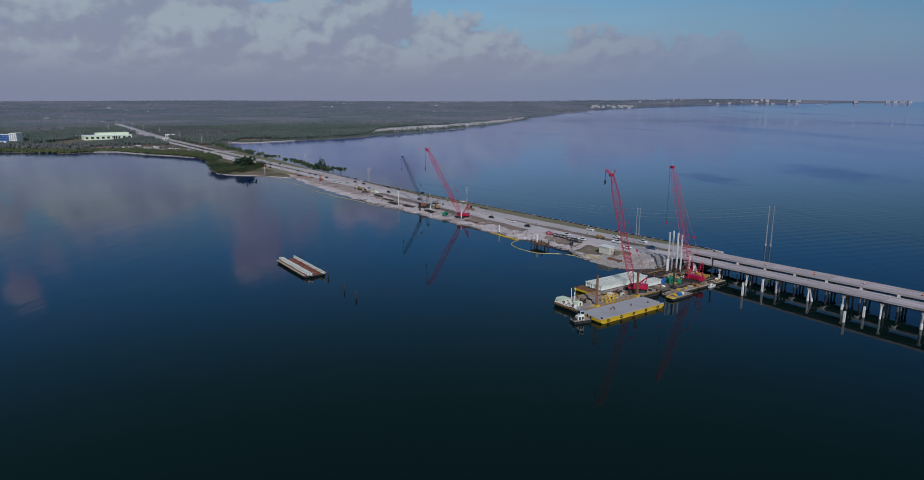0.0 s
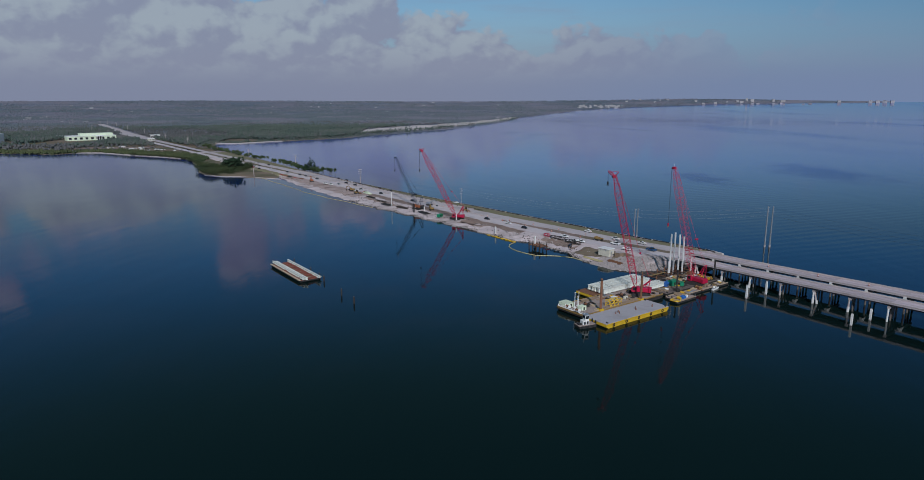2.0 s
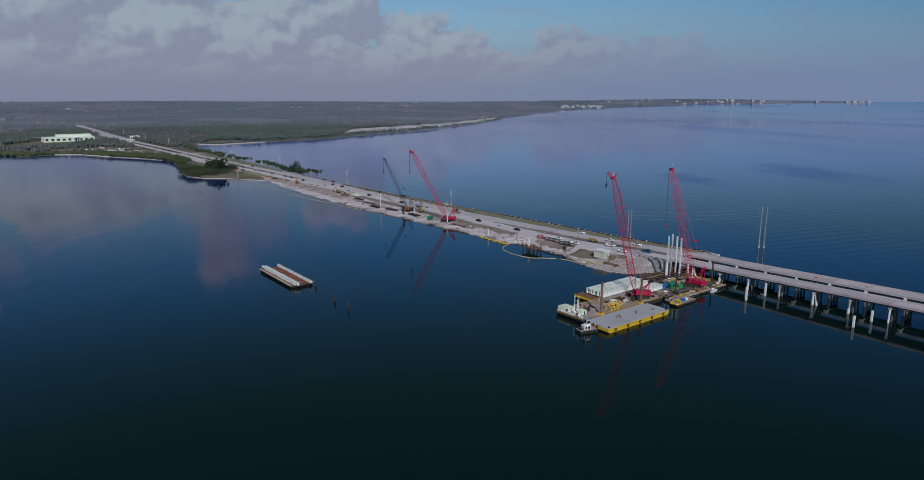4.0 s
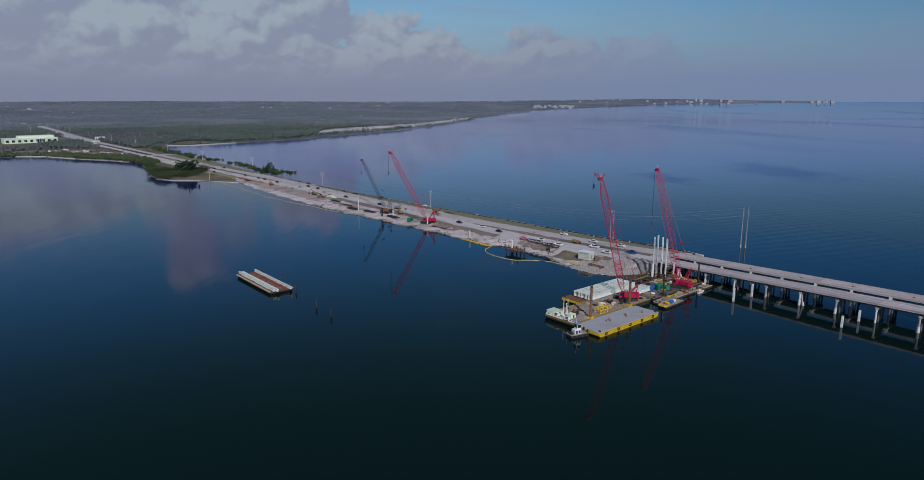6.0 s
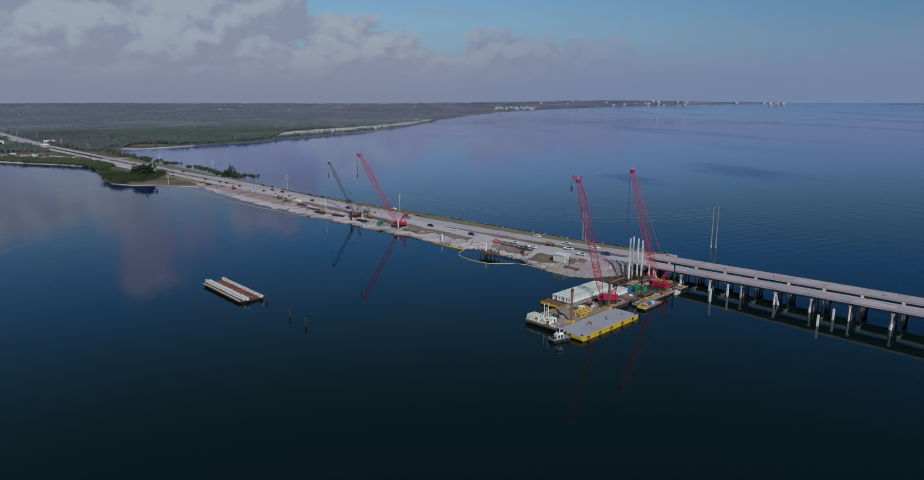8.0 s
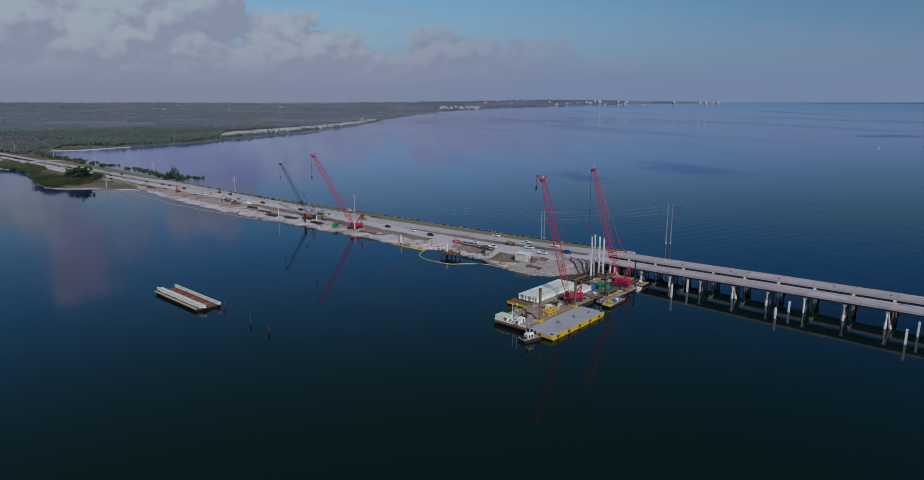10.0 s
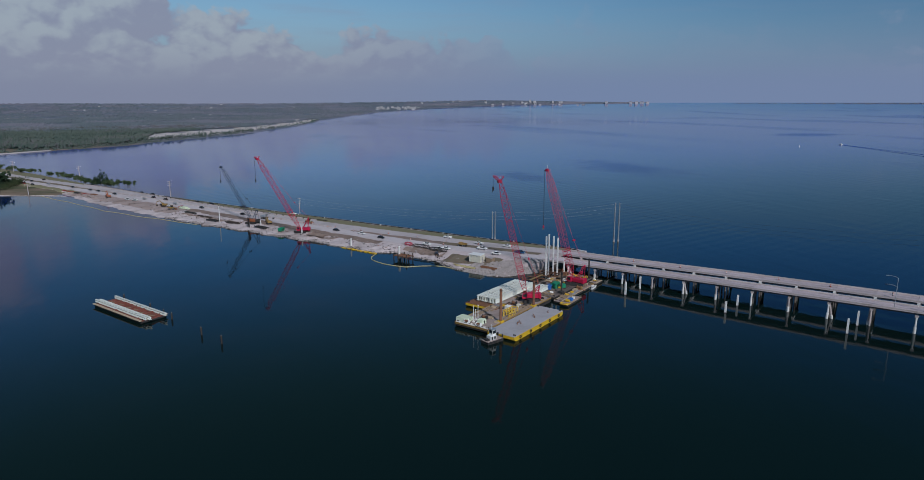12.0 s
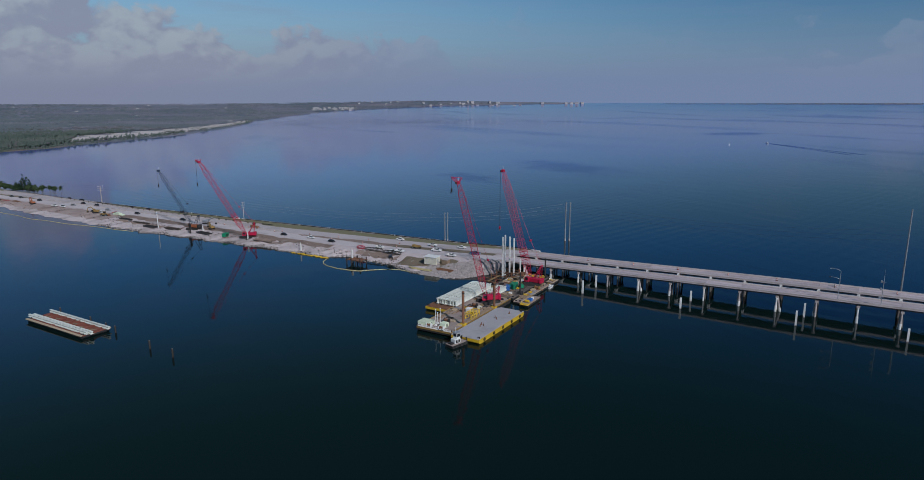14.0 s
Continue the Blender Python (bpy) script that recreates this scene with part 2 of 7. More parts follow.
PALEDECK = mat("pale_grey_barge_deck", (0.43, 0.415, 0.44), 0.85, grain=0.7, stain=0.1, vary=0.12, dirty=0.4, dirt=(0.22, 0.2, 0.2))
BLACK = mat("black_rubber", (0.015, 0.015, 0.016), 0.8, grain=4.0)
HULL = mat("black_tarred_hull", (0.03, 0.028, 0.028), 0.7, grain=1.0, vary=0.4)
STEEL = mat("galvanised_steel", (0.42, 0.43, 0.45), 0.45, 0.6, grain=3.0)
WHITE = mat("white_paint", (0.78, 0.78, 0.76), 0.5, grain=2.0, dirty=0.15, vary=0.08, bump=0.03)
CREAM = mat("cream_painted_wall", (0.66, 0.63, 0.52), 0.8, grain=1.0, dirty=0.2)
TIMBER = mat("weathered_timber", (0.26, 0.19, 0.13), 0.85, grain=2.0, vary=0.35)
GREEN = mat("green_machine_paint", (0.015, 0.22, 0.11), 0.5, grain=2.0, dirty=0.2)
ORANGE = mat("orange_machine_paint", (0.32, 0.11, 0.05), 0.5, grain=2.0, dirty=0.25)
OCHRE = mat("yellow_machine_paint", (0.28, 0.18, 0.06), 0.5, grain=2.0, dirty=0.35)
BLUE = mat("blue_paint", (0.03, 0.13, 0.42), 0.5, grain=2.0)
DARKCAR = mat("dark_car_paint", (0.018, 0.02, 0.025), 0.25, grain=2.0, dirty=0.1, bump=0.0)
BLUECAR = mat("blue_car_paint", (0.02, 0.07, 0.16), 0.25, grain=2.0, dirty=0.1, bump=0.0)
SILVERCAR = mat("silver_car_paint", (0.45, 0.46, 0.47), 0.3, 0.3, grain=2.0, dirty=0.1, bump=0.0)
REDCAR = mat("dull_red_paint", (0.36, 0.04, 0.03), 0.4, grain=2.0, dirty=0.2)
GLASS = mat("dark_window_glass", (0.02, 0.025, 0.03), 0.12, grain=2.0, dirty=0.05, vary=0.1, bump=0.0)
BARREL = mat("orange_plastic", (0.42, 0.06, 0.02), 0.6)
BARK = mat("grey_bark", (0.12, 0.095, 0.075), 0.95, grain=3.0)
LEAF = foliage("tree_leaves", (0.032, 0.054, 0.024), (0.09, 0.115, 0.05))
LEAFDARK = foliage("dark_needles", (0.016, 0.036, 0.018), (0.045, 0.07, 0.035))
SHRUB = foliage("mangrove_leaves", (0.03, 0.05, 0.021), (0.10, 0.112, 0.052))
# haze blue is mixed into these woods' colours, most in the distant ones
WOODS = foliage("mixed_winter_woods", (0.088, 0.096, 0.096), (0.15, 0.143, 0.147))
FARWOODS = foliage("hazed_winter_woods", (0.16, 0.168, 0.205), (0.215, 0.21, 0.25))
FARPINES = foliage("hazed_pine_woods", (0.115, 0.143, 0.162), (0.155, 0.178, 0.198))
PINES = foliage("pine_woods", (0.058, 0.088, 0.074), (0.115, 0.135, 0.112))
FILL = mat("pinkish_dredged_fill", (0.40, 0.315, 0.29), 0.95, grain=0.3, stain=0.06, vary=0.35, dirty=0.7, dirt=(0.2, 0.145, 0.125), bump=0.5)
PALEGREEN = mat("pale_green_white_wall", (0.68, 0.76, 0.57), 0.8, grain=0.5, dirty=0.2, dirt=(0.4, 0.4, 0.33))
FARWALL = mat("pale_distant_wall", (0.40, 0.39, 0.40), 0.9, grain=0.05, bump=0.0)
# far shore: haze painted in, paler and bluer than the trees themselves
SHOREWOODS = foliage("hazed_shore_woods", (0.19, 0.20, 0.23), (0.25, 0.25, 0.28))
# stained concrete, darkened further to hold the shade under the bridge decks
DARKCON = mat("dark_stained_shaded_concrete", (0.145, 0.125, 0.115), 0.9, grain=1.2, stain=0.2, vary=0.3, dirty=0.5, dirt=(0.07, 0.06, 0.05))
CREAMWOOD = mat("pale_new_timber", (0.46, 0.36, 0.25), 0.85, grain=2.0, vary=0.2)
REDRUST = mat("red_oxide_steel", (0.21, 0.07, 0.05), 0.85, grain=1.0, stain=0.25, vary=0.4, dirty=0.4, dirt=(0.08, 0.035, 0.03))
DARKRUST = mat("old_dark_rust", (0.048, 0.036, 0.031), 0.9, grain=1.5, vary=0.4)
GRASSEDGE = mat("bare_brown_grass", (0.185, 0.15, 0.105), 0.95, grain=0.6, stain=0.08, vary=0.35, dirty=0.6, dirt=(0.24, 0.19, 0.14), bump=0.5)


def deck_material():
    """Grooved pinkish concrete pavement with paler wheel tracks running along the road."""
    m = mat("grooved_bridge_pavement", (0.47, 0.40, 0.425), 0.9, grain=0.9, stain=0.1, vary=0.2, dirty=0.5, dirt=(0.2, 0.165, 0.165))
    t = m.node_tree
    p = next(n for n in t.nodes if n.type == "BSDF_PRINCIPLED")
    N = Nodes(t, False)
    src = p.inputs["Base Color"].links[0].from_socket
    pos = N.put("ShaderNodeTexCoord").outputs["Object"]
    along = N.put("ShaderNodeMapping")
    along.inputs["Scale"].default_value = (0.03, 1.6, 1.0)
    N.wire(pos, along.inputs["Vector"])
    streaks = N.ramp(N.noise(along, 1.0, 3.0, 0.6), 0.35, 0.65, 0.74, 1.2)
    N.wire(N.mix(1.0, src, streaks, "MULTIPLY"), p.inputs["Base Color"])
    return m


BRIDGEDECK = deck_material()
PALECON = mat("bleached_coping_concrete", (0.58, 0.53, 0.52), 0.85, grain=1.2, stain=0.15, dirty=0.4, dirt=(0.25, 0.22, 0.2))
DARKDECK = mat("oily_dark_barge_deck", (0.17, 0.135, 0.12), 0.85, grain=0.8, stain=0.18, vary=0.35, dirty=0.6, dirt=(0.06, 0.05, 0.045))


def land_material():
    """Flat wooded mainland: stands of pine, bare winter woods, pale clearings and brown scrub; haze is painted into the
    far tones.
    """
    m = bpy.data.materials.new("hazed_wooded_mainland")
    m.use_nodes = True
    N = Nodes(m.node_tree)
    pos = N.put("ShaderNodeNewGeometry").outputs["Position"]
    lie = N.put("ShaderNodeMapping")
    lie.inputs["Scale"].default_value = (0.6, 1.0, 0.0)
    N.wire(pos, lie.inputs["Vector"])
    stand, belt, crown = N.noise(lie, 0.0045, 5.0, 0.62, 0.3), N.noise(lie, 0.0016, 4.0, 0.6, 0.4), N.noise(lie, 0.05, 5.0, 0.7)
    # woodland tones carry the blue-grey of haze in their base colour
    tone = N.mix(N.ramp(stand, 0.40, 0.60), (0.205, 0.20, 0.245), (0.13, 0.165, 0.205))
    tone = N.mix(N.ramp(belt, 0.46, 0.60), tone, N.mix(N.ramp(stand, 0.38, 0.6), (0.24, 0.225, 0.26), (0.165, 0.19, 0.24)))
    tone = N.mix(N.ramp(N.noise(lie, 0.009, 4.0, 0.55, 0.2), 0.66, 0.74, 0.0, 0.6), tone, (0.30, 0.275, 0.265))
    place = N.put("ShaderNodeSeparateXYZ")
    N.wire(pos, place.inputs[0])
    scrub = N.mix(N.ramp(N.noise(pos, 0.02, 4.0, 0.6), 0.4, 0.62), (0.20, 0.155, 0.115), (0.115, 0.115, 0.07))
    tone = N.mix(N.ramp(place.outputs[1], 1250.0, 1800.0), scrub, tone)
    shade = N.math("ADD", N.math("MULTIPLY", N.math("SUBTRACT", crown, 0.5), 1.1), 1.0)
    tone = N.mix(1.0, tone, shade, "MULTIPLY")
    p = N.put("ShaderNodeBsdfPrincipled")
    N.wire(tone, p.inputs["Base Color"])
    p.inputs["Roughness"].default_value, p.inputs["Specular IOR Level"].default_value = 0.95, 0.1
    out = N.put("ShaderNodeOutputMaterial")
    N.wire(p, out.inputs[0])
    return m


LAND = land_material()

# ---- building helpers ----


class Mesh:
    """Gathers vertices and faces; pieces are added one after another."""

    def __init__(self):
        self.v, self.f = [], []

    def add(self, verts, faces):
        k = len(self.v)
        self.v += [tuple(p) for p in verts]
        self.f += [tuple(i + k for i in q) for q in faces]
        return self

    def box(self, x0, x1, y0, y1, z0, z1, m=None):
        vs = [Vector(p) for p in ((x0, y0, z0), (x1, y0, z0), (x1, y1, z0), (x0, y1, z0), (x0, y0, z1), (x1, y0, z1), (x1, y1, z1), (x0, y1, z1))]
        if m:
            vs = [m @ p for p in vs]
        return self.add(vs, [(3, 2, 1, 0), (4, 5, 6, 7), (0, 1, 5, 4), (1, 2, 6, 5), (2, 3, 7, 6), (3, 0, 4, 7)])

    def cbox(self, x0, x1, y0, y1, z0, z1, c=0.05, m=None):
        """A box whose upright and upper edges are bevelled."""
        def ring(d, z):
            a, b, e, g = x0 + d, x1 - d, y0 + d, y1 - d
            return [(a + c, e, z), (b - c, e, z), (b, e + c, z), (b, g - c, z), (b - c, g, z), (a + c, g, z), (a, g - c, z), (a, e + c, z)]
        vs = ring(0, z0) + ring(0, z1 - c) + ring(c, z1)
        if m:
            vs = [m @ Vector(p) for p in vs]
        fs = [tuple(range(7, -1, -1)), tuple(range(16, 24))]
        for r in (0, 8):
            fs += [(r + i, r + (i + 1) % 8, r + 8 + (i + 1) % 8, r + 8 + i) for i in range(8)]
        return self.add(vs, fs)

    def rod(self, a, b, r, n=6, r2=None):
        a, b = Vector(a), Vector(b)
        r2 = r if r2 is None else r2
        w = (b - a).normalized()
        p = w.orthogonal().normalized()
        q = w.cross(p)
        vs = []
        for c, rr in ((a, r), (b, r2)):
            vs += [c + (p * math.cos(2 * math.pi * (i + 0.5) / n) + q * math.sin(2 * math.pi * (i + 0.5) / n)) * rr for i in range(n)]
        fs = [(i, (i + 1) % n, n + (i + 1) % n, n + i) for i in range(n)]
        return self.add(vs, fs + [tuple(range(n - 1, -1, -1)), tuple(range(n, 2 * n))])

    def bar(self, a, b, w):
        return self.rod(a, b, w * 0.707, 4)

    def path(self, pts, r, n=5):
        pts = [Vector(p) for p in pts]
        vs, side = [], None
        for i, p in enumerate(pts):
            w = (pts[min(i + 1, len(pts) - 1)] - pts[max(i - 1, 0)]).normalized()
            side = w.orthogonal().normalized() if side is None else (side - w * side.dot(w)).normalized()
            q = w.cross(side)
            vs += [p + (side * math.cos(6.28319 * j / n) + q * math.sin(6.28319 * j / n)) * r for j in range(n)]
        fs = [(i * n + j, i * n + (j + 1) % n, (i + 1) * n + (j + 1) % n, (i + 1) * n + j) for i in range(len(pts) - 1) for j in range(n)]
        return self.add(vs, fs + [tuple(range(n - 1, -1, -1)), tuple(range(len(vs) - n, len(vs)))])

    def prism(self, prof, y0, y1, m=None):
        """The outline prof in x and z, drawn out along y."""
        k = len(prof)
        vs = [Vector((x, y0, z)) for x, z in prof] + [Vector((x, y1, z)) for x, z in prof]
        if m:
            vs = [m @ p for p in vs]
        fs = [(i, i + k, (i + 1) % k + k, (i + 1) % k) for i in range(k)]
        return self.add(vs, fs + [tuple(range(k)), tuple(range(2 * k - 1, k - 1, -1))])

    def wheel(self, c, r, w, n=14):
        x, y, z = c
        return self.rod((x, y - w / 2, z), (x, y + w / 2, z), r, n)

    def blob(self, c, r, rng, squash=1.0, rough=0.3):
        t = 0.5 + math.sqrt(5) / 2
        base = [(-1, t, 0), (1, t, 0), (-1, -t, 0), (1, -t, 0), (0, -1, t), (0, 1, t), (0, -1, -t), (0, 1, -t), (t, 0, -1), (t, 0, 1), (-t, 0, -1), (-t, 0, 1)]
        a = rng.random() * 6.28
        ca, sa = math.cos(a), math.sin(a)
        vs = []
        for x, y, z in base:
            k = r / 1.9 * (1 + rough * (rng.random() * 2 - 1))
            vs.append((c[0] + (x * ca - y * sa) * k, c[1] + (x * sa + y * ca) * k, c[2] + z * k * squash))
        return self.add(vs, ICO)

    def mesh(self, name, material, smooth=False):
        me = bpy.data.meshes.new(name)
        me.from_pydata(self.v, [], self.f)
        me.materials.append(material)
        if smooth:
            me.polygons.foreach_set("use_smooth", [True] * len(me.polygons))
        return me


ICO = [(0, 11, 5), (0, 5, 1), (0, 1, 7), (0, 7, 10), (0, 10, 11), (1, 5, 9), (5, 11, 4), (11, 10, 2), (10, 7, 6), (7, 1, 8),
       (3, 9, 4), (3, 4, 2), (3, 2, 6), (3, 6, 8), (3, 8, 9), (4, 9, 5), (2, 4, 11), (6, 2, 10), (8, 6, 7), (9, 8, 1)]


def part(name, mesh, material, parent, label="", at=None, smooth=False):
    """One mesh object under a thing or under a part."""
    ob = new(name, mesh if isinstance(mesh, bpy.types.Mesh) else mesh.mesh(name, material, smooth))
    ob.parent = parent
    if at is not None:
        ob.matrix_basis = at
    return tagged(ob, label)


def thing(name, m, label, category, group="", kind=""):
    ob = new(name)
    ob.empty_display_size = 0.5
    ob.matrix_world = m
    return tagged(ob, label, category, group, kind)


def single(name, mesh, material, label="", category="", group="", kind="", m=None, smooth=False):
    ob = new(name, mesh.mesh(name, material, smooth))
    if m is not None:
        ob.matrix_world = m
    return tagged(ob, label, category, group, kind)


# the line of the road: s runs along it towards the open bay, n across it away from the near shore
ROAD_O, ROAD_U, ROAD_N = Vector((123.6, 301.9)), Vector((0.569, -0.822)), Vector((0.822, 0.569))
ROAD_A = math.degrees(math.atan2(-0.822, 0.569))


def xy(s, n):
    p = ROAD_O + ROAD_U * s + ROAD_N * n
    return p.x, p.y


def at(s, n, z=0.0, turn=0.0):
    """The pose of a thing on the road's own axes."""
    x, y = xy(s, n)
    return pose(x, y, z, 0, 0, ROAD_A + turn)


def lerp(table, s):
    return float(np.interp(s, [r[0] for r in table], [r[1] for r in table]))


def dish(x, y, rim=0.0):
    """The rise of the far surface, which keeps the horizon at its height within the view's depth; rim: how much of the land's own rise."""
    r = np.hypot(np.asarray(x) + 20, np.asarray(y) - 20)
    a = np.degrees(np.arctan2(np.asarray(x) + 20, np.asarray(y) - 20))
    rise = np.interp(a, [-40, -22, -6, 18, 33, 60, 80], [7, 9, 16, 18, 9, 9, 0])
    return 56.0 * np.clip((r - 2500) / 2400, 0, None) ** 2 + rim * rise * np.clip((r - 4050) / 850, 0, None) ** 1.5

# ---- water, land and causeway ----


def polar(name, rings, angles, height, material):
    r, a = np.meshgrid(rings, np.radians(angles), indexing="ij")
    x, y = -20 + r * np.sin(a), 20 + r * np.cos(a)
    z = height(x, y)
    n, k = r.shape
    i = np.arange(n * k).reshape(n, k)
    quads = np.stack([i[:-1, :-1], i[:-1, 1:], i[1:, 1:], i[1:, :-1]], -1).reshape(-1, 4)[:, ::-1]
    me = bpy.data.meshes.new(name)
    me.from_pydata(np.stack([x, y, z], -1).reshape(-1, 3).tolist(), [], quads.tolist())
    me.materials.append(material)
    me.polygons.foreach_set("use_smooth", [True] * len(me.polygons))
    return new(name, me)


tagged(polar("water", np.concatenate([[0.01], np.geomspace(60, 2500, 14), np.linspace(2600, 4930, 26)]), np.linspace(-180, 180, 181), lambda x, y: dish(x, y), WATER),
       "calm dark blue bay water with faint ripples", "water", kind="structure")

# the mainland's shore, from the open west round the causeway's root and along the far beach
SHORE = [(-4900, 1500), (-2400, 1180), (-1300, 1090), (-900, 1062), (-750, 1061), (-623, 1028), (-595, 1057), (-557, 1057), (-488, 1012), (-428, 980),
         (-377, 941), (-344, 887), (-318, 832), (-299, 777), (-283, 748), (-257, 731), (-234, 729), (-197, 712), (-185, 760), (-260, 900), (-330, 1010),
         (-420, 1160), (-448, 1270), (-408, 1268), (-360, 1317), (-301, 1375), (-236, 1435), (-196, 1520), (-122, 1626), (-38, 1772), (52, 1970), (150, 2240), (250, 2600),
         (310, 2900), (430, 3150), (560, 3420), (800, 3800), (1150, 4080), (1700, 4300), (2300, 4200), (2700, 4050), (2800, 4100), (2500, 4900), (-4900, 4900)]


def shore_distance(x, y):
    """Metres to the shore, positive on land."""
    p = np.array(SHORE, float)
    best, inside = np.full(x.shape, 1e9), np.zeros(x.shape, bool)
    for (ax, ay), (bx, by) in zip(p, np.roll(p, -1, 0)):
        ex, ey = bx - ax, by - ay
        t = np.clip(((x - ax) * ex + (y - ay) * ey) / (ex * ex + ey * ey), 0, 1)
        best = np.minimum(best, np.hypot(x - ax - t * ex, y - ay - t * ey))
        cross = ((ay > y) != (by > y)) & (x < ex * (y - ay) / (ey if ey else 1e-9) + ax)
        inside ^= cross
    return np.where(inside, best, -best)


def land_height(x, y):
    d = shore_distance(x, y) + 4 * np.sin(x * 0.05) * np.cos(y * 0.043)
    return np.clip(d * 0.14, -3.0, 1.6) + np.clip(d - 60, 0, 400) * 0.004 + dish(x, y, np.clip(d / 250, 0, 1))


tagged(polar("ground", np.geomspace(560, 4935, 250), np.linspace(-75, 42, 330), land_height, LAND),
       "flat scrubby mainland with brown and green cover, far tones hazed", "ground", kind="structure")


def strip(name, s_values, cross, material, label, category="ground"):
    """A swept surface: cross gives rows of (n, z) at a place s along the road."""
    rows = [[(*xy(s, n), z) for n, z in cross(s)] for s in s_values]
    k = len(rows[0])
    M = Mesh()
    M.v = [p for r in rows for p in r]
    M.f = [(i * k + j, (i + 1) * k + j, (i + 1) * k + j + 1, i * k + j + 1) for i in range(len(rows) - 1) for j in range(k - 1)]
    return single(name, M, material, label, category, kind="structure")


NEAR = [(-640, -28), (-560, -22), (-520, -19.5), (-490, -24.5), (-447, -29), (-404, -31), (-358, -32), (-314, -32), (-278, -31), (-236, -27.5), (-205, -25.6), (-172, -23.5), (-130, -23), (-110, -16),
        (-92, -18), (-74, -21.5), (-58, -25), (-44, -25), (-36, -21), (-32, -13), (-28, -6)]
FAR = [(-900, 34), (-700, 30), (-570, 22), (-470, 20), (-400, 21.5), (-330, 24.5), (-260, 28), (-200, 31.8), (-150, 34.5), (-100, 35.6), (-40, 35.4), (-22, 33)]
LEVEL = [(-2600, 3.2), (-250, 2.9), (-160, 3.0), (-90, 3.6), (-30, 5.4), (0, 5.9)]
ROADNEAR = [(-1300, -28), (-900, -20), (-740, -16), (-620, -12), (-520, -11), (-420, -7), (-360, -6), (-290, -4), (-190, -6), (-120, -6.5), (-90, -5), (-50, -1.5), (0, -1.2)]
NEARFAR = [(-1300, -16), (-900, -11.5), (-740, -7.5), (-620, -5), (-520, -1.2), (-420, 3), (-360, 3), (-290, 4.4), (-190, 4), (-120, 4), (-90, 5), (-50, 7.3), (0, 7.8)]
FARNEAR = [(-1300, -10), (-900, -2.5), (-740, 1.5), (-620, 1.5), (-520, 5), (-420, 3.4), (-360, 3.4), (-290, 4.8), (-190, 5), (-120, 11), (-90, 12), (-50, 13.8), (0, 14.2)]
FARFAR = [(-1300, 4), (-900, 6), (-740, 10), (-620, 10.5), (-520, 15), (-420, 13), (-360, 11.5), (-290, 12), (-190, 16.6), (-120, 20.7), (-90, 22), (-50, 23.4), (0, 23.7)]
wob = lambda s, k: 1.4 * math.sin(s * 0.21 * k) + 0.9 * math.sin(s * 0.53 * k + 1)


def embankment(s):
    a, b, lv = lerp(NEAR, s) + 0.8 * wob(s, 1), lerp(FAR, s), lerp(LEVEL, s)
    e = min(lerp(ROADNEAR, s) - 1.0, 0)
    return [(a - 5, -2.2), (a, 0.05), (a + 2.5, 0.9 + 0.2 * wob(s, 1.7)), (a * 0.55 + e * 0.45, min(1.7, lv - 1) + 0.25 * wob(s, 2.3)), (e - 2, lv - 0.6), (e, lv - 0.15), (min(12, b - 6), lv - 0.15), (26 if b > 30 else b - 4, lv - 0.3), (b - 1.0, lv - 0.9), (b, lv - 1.4), (b + 3.5, -2.2)]


tagged(strip("ground_causeway", np.arange(-900, -23, 4.0), embankment, SAND, "causeway embankment of pale sand and disturbed fill"), kind="structure")


def lane(name, n0, n1, s0, s1, lift, material, label, step=8.0, slope=0.0):
    f = lambda t, s: lerp(t, s) if isinstance(t, list) else t
    return strip(name, np.arange(s0, s1 + 0.1, step), lambda s: [(f(n0, s), lerp(LEVEL, s) + lift - 0.12), (f(n0, s) + 0.05, lerp(LEVEL, s) + lift), (f(n1, s) - 0.05, lerp(LEVEL, s) + lift), (f(n1, s), lerp(LEVEL, s) + lift - 0.12)], material, label, "road")


lane("road_near", ROADNEAR, NEARFAR, -1300, -28, 0.02, ROAD, "pale worn carriageway beside the works")
lane("road_far", FARNEAR, FARFAR, -1300, -28, 0.02, ROAD, "pale worn carriageway along the seawall")


def ground(s, n):
    """The height of the causeway's surface."""
    if lerp(ROADNEAR, s) < n < lerp(NEARFAR, s) or lerp(FARNEAR, s) < n < lerp(FARFAR, s):
        return lerp(LEVEL, s) + 0.025
    sec = embankment(s)
    return float(np.interp(n, [p[0] for p in sec], [p[1] for p in sec])) + 0.13

# grass verges, soil patches and rubble


def verge(name, n0, n1, s0, s1, dz, material, label, step=6.0):
    f = lambda t, s: lerp(t, s) if isinstance(t, list) else t
    def cross(s):
        sec = embankment(s)
        zz = lambda n: float(np.interp(n, [p[0] for p in sec], [p[1] for p in sec]))
        a, b = f(n0, s) + 0.5 * wob(s, 1.3), f(n1, s) + 0.5 * wob(s, 0.9)
        ns = [a + (b - a) * k / 9 for k in range(10)]
        return [(n, zz(n) + dz * (1.5 if 0 < k < 9 else -0.2)) for k, n in enumerate(ns)]
    return strip(name, np.arange(-900 + 4 * round((s0 + 900) / 4), s1 + 0.1, 4.0), cross, material, label, "ground")


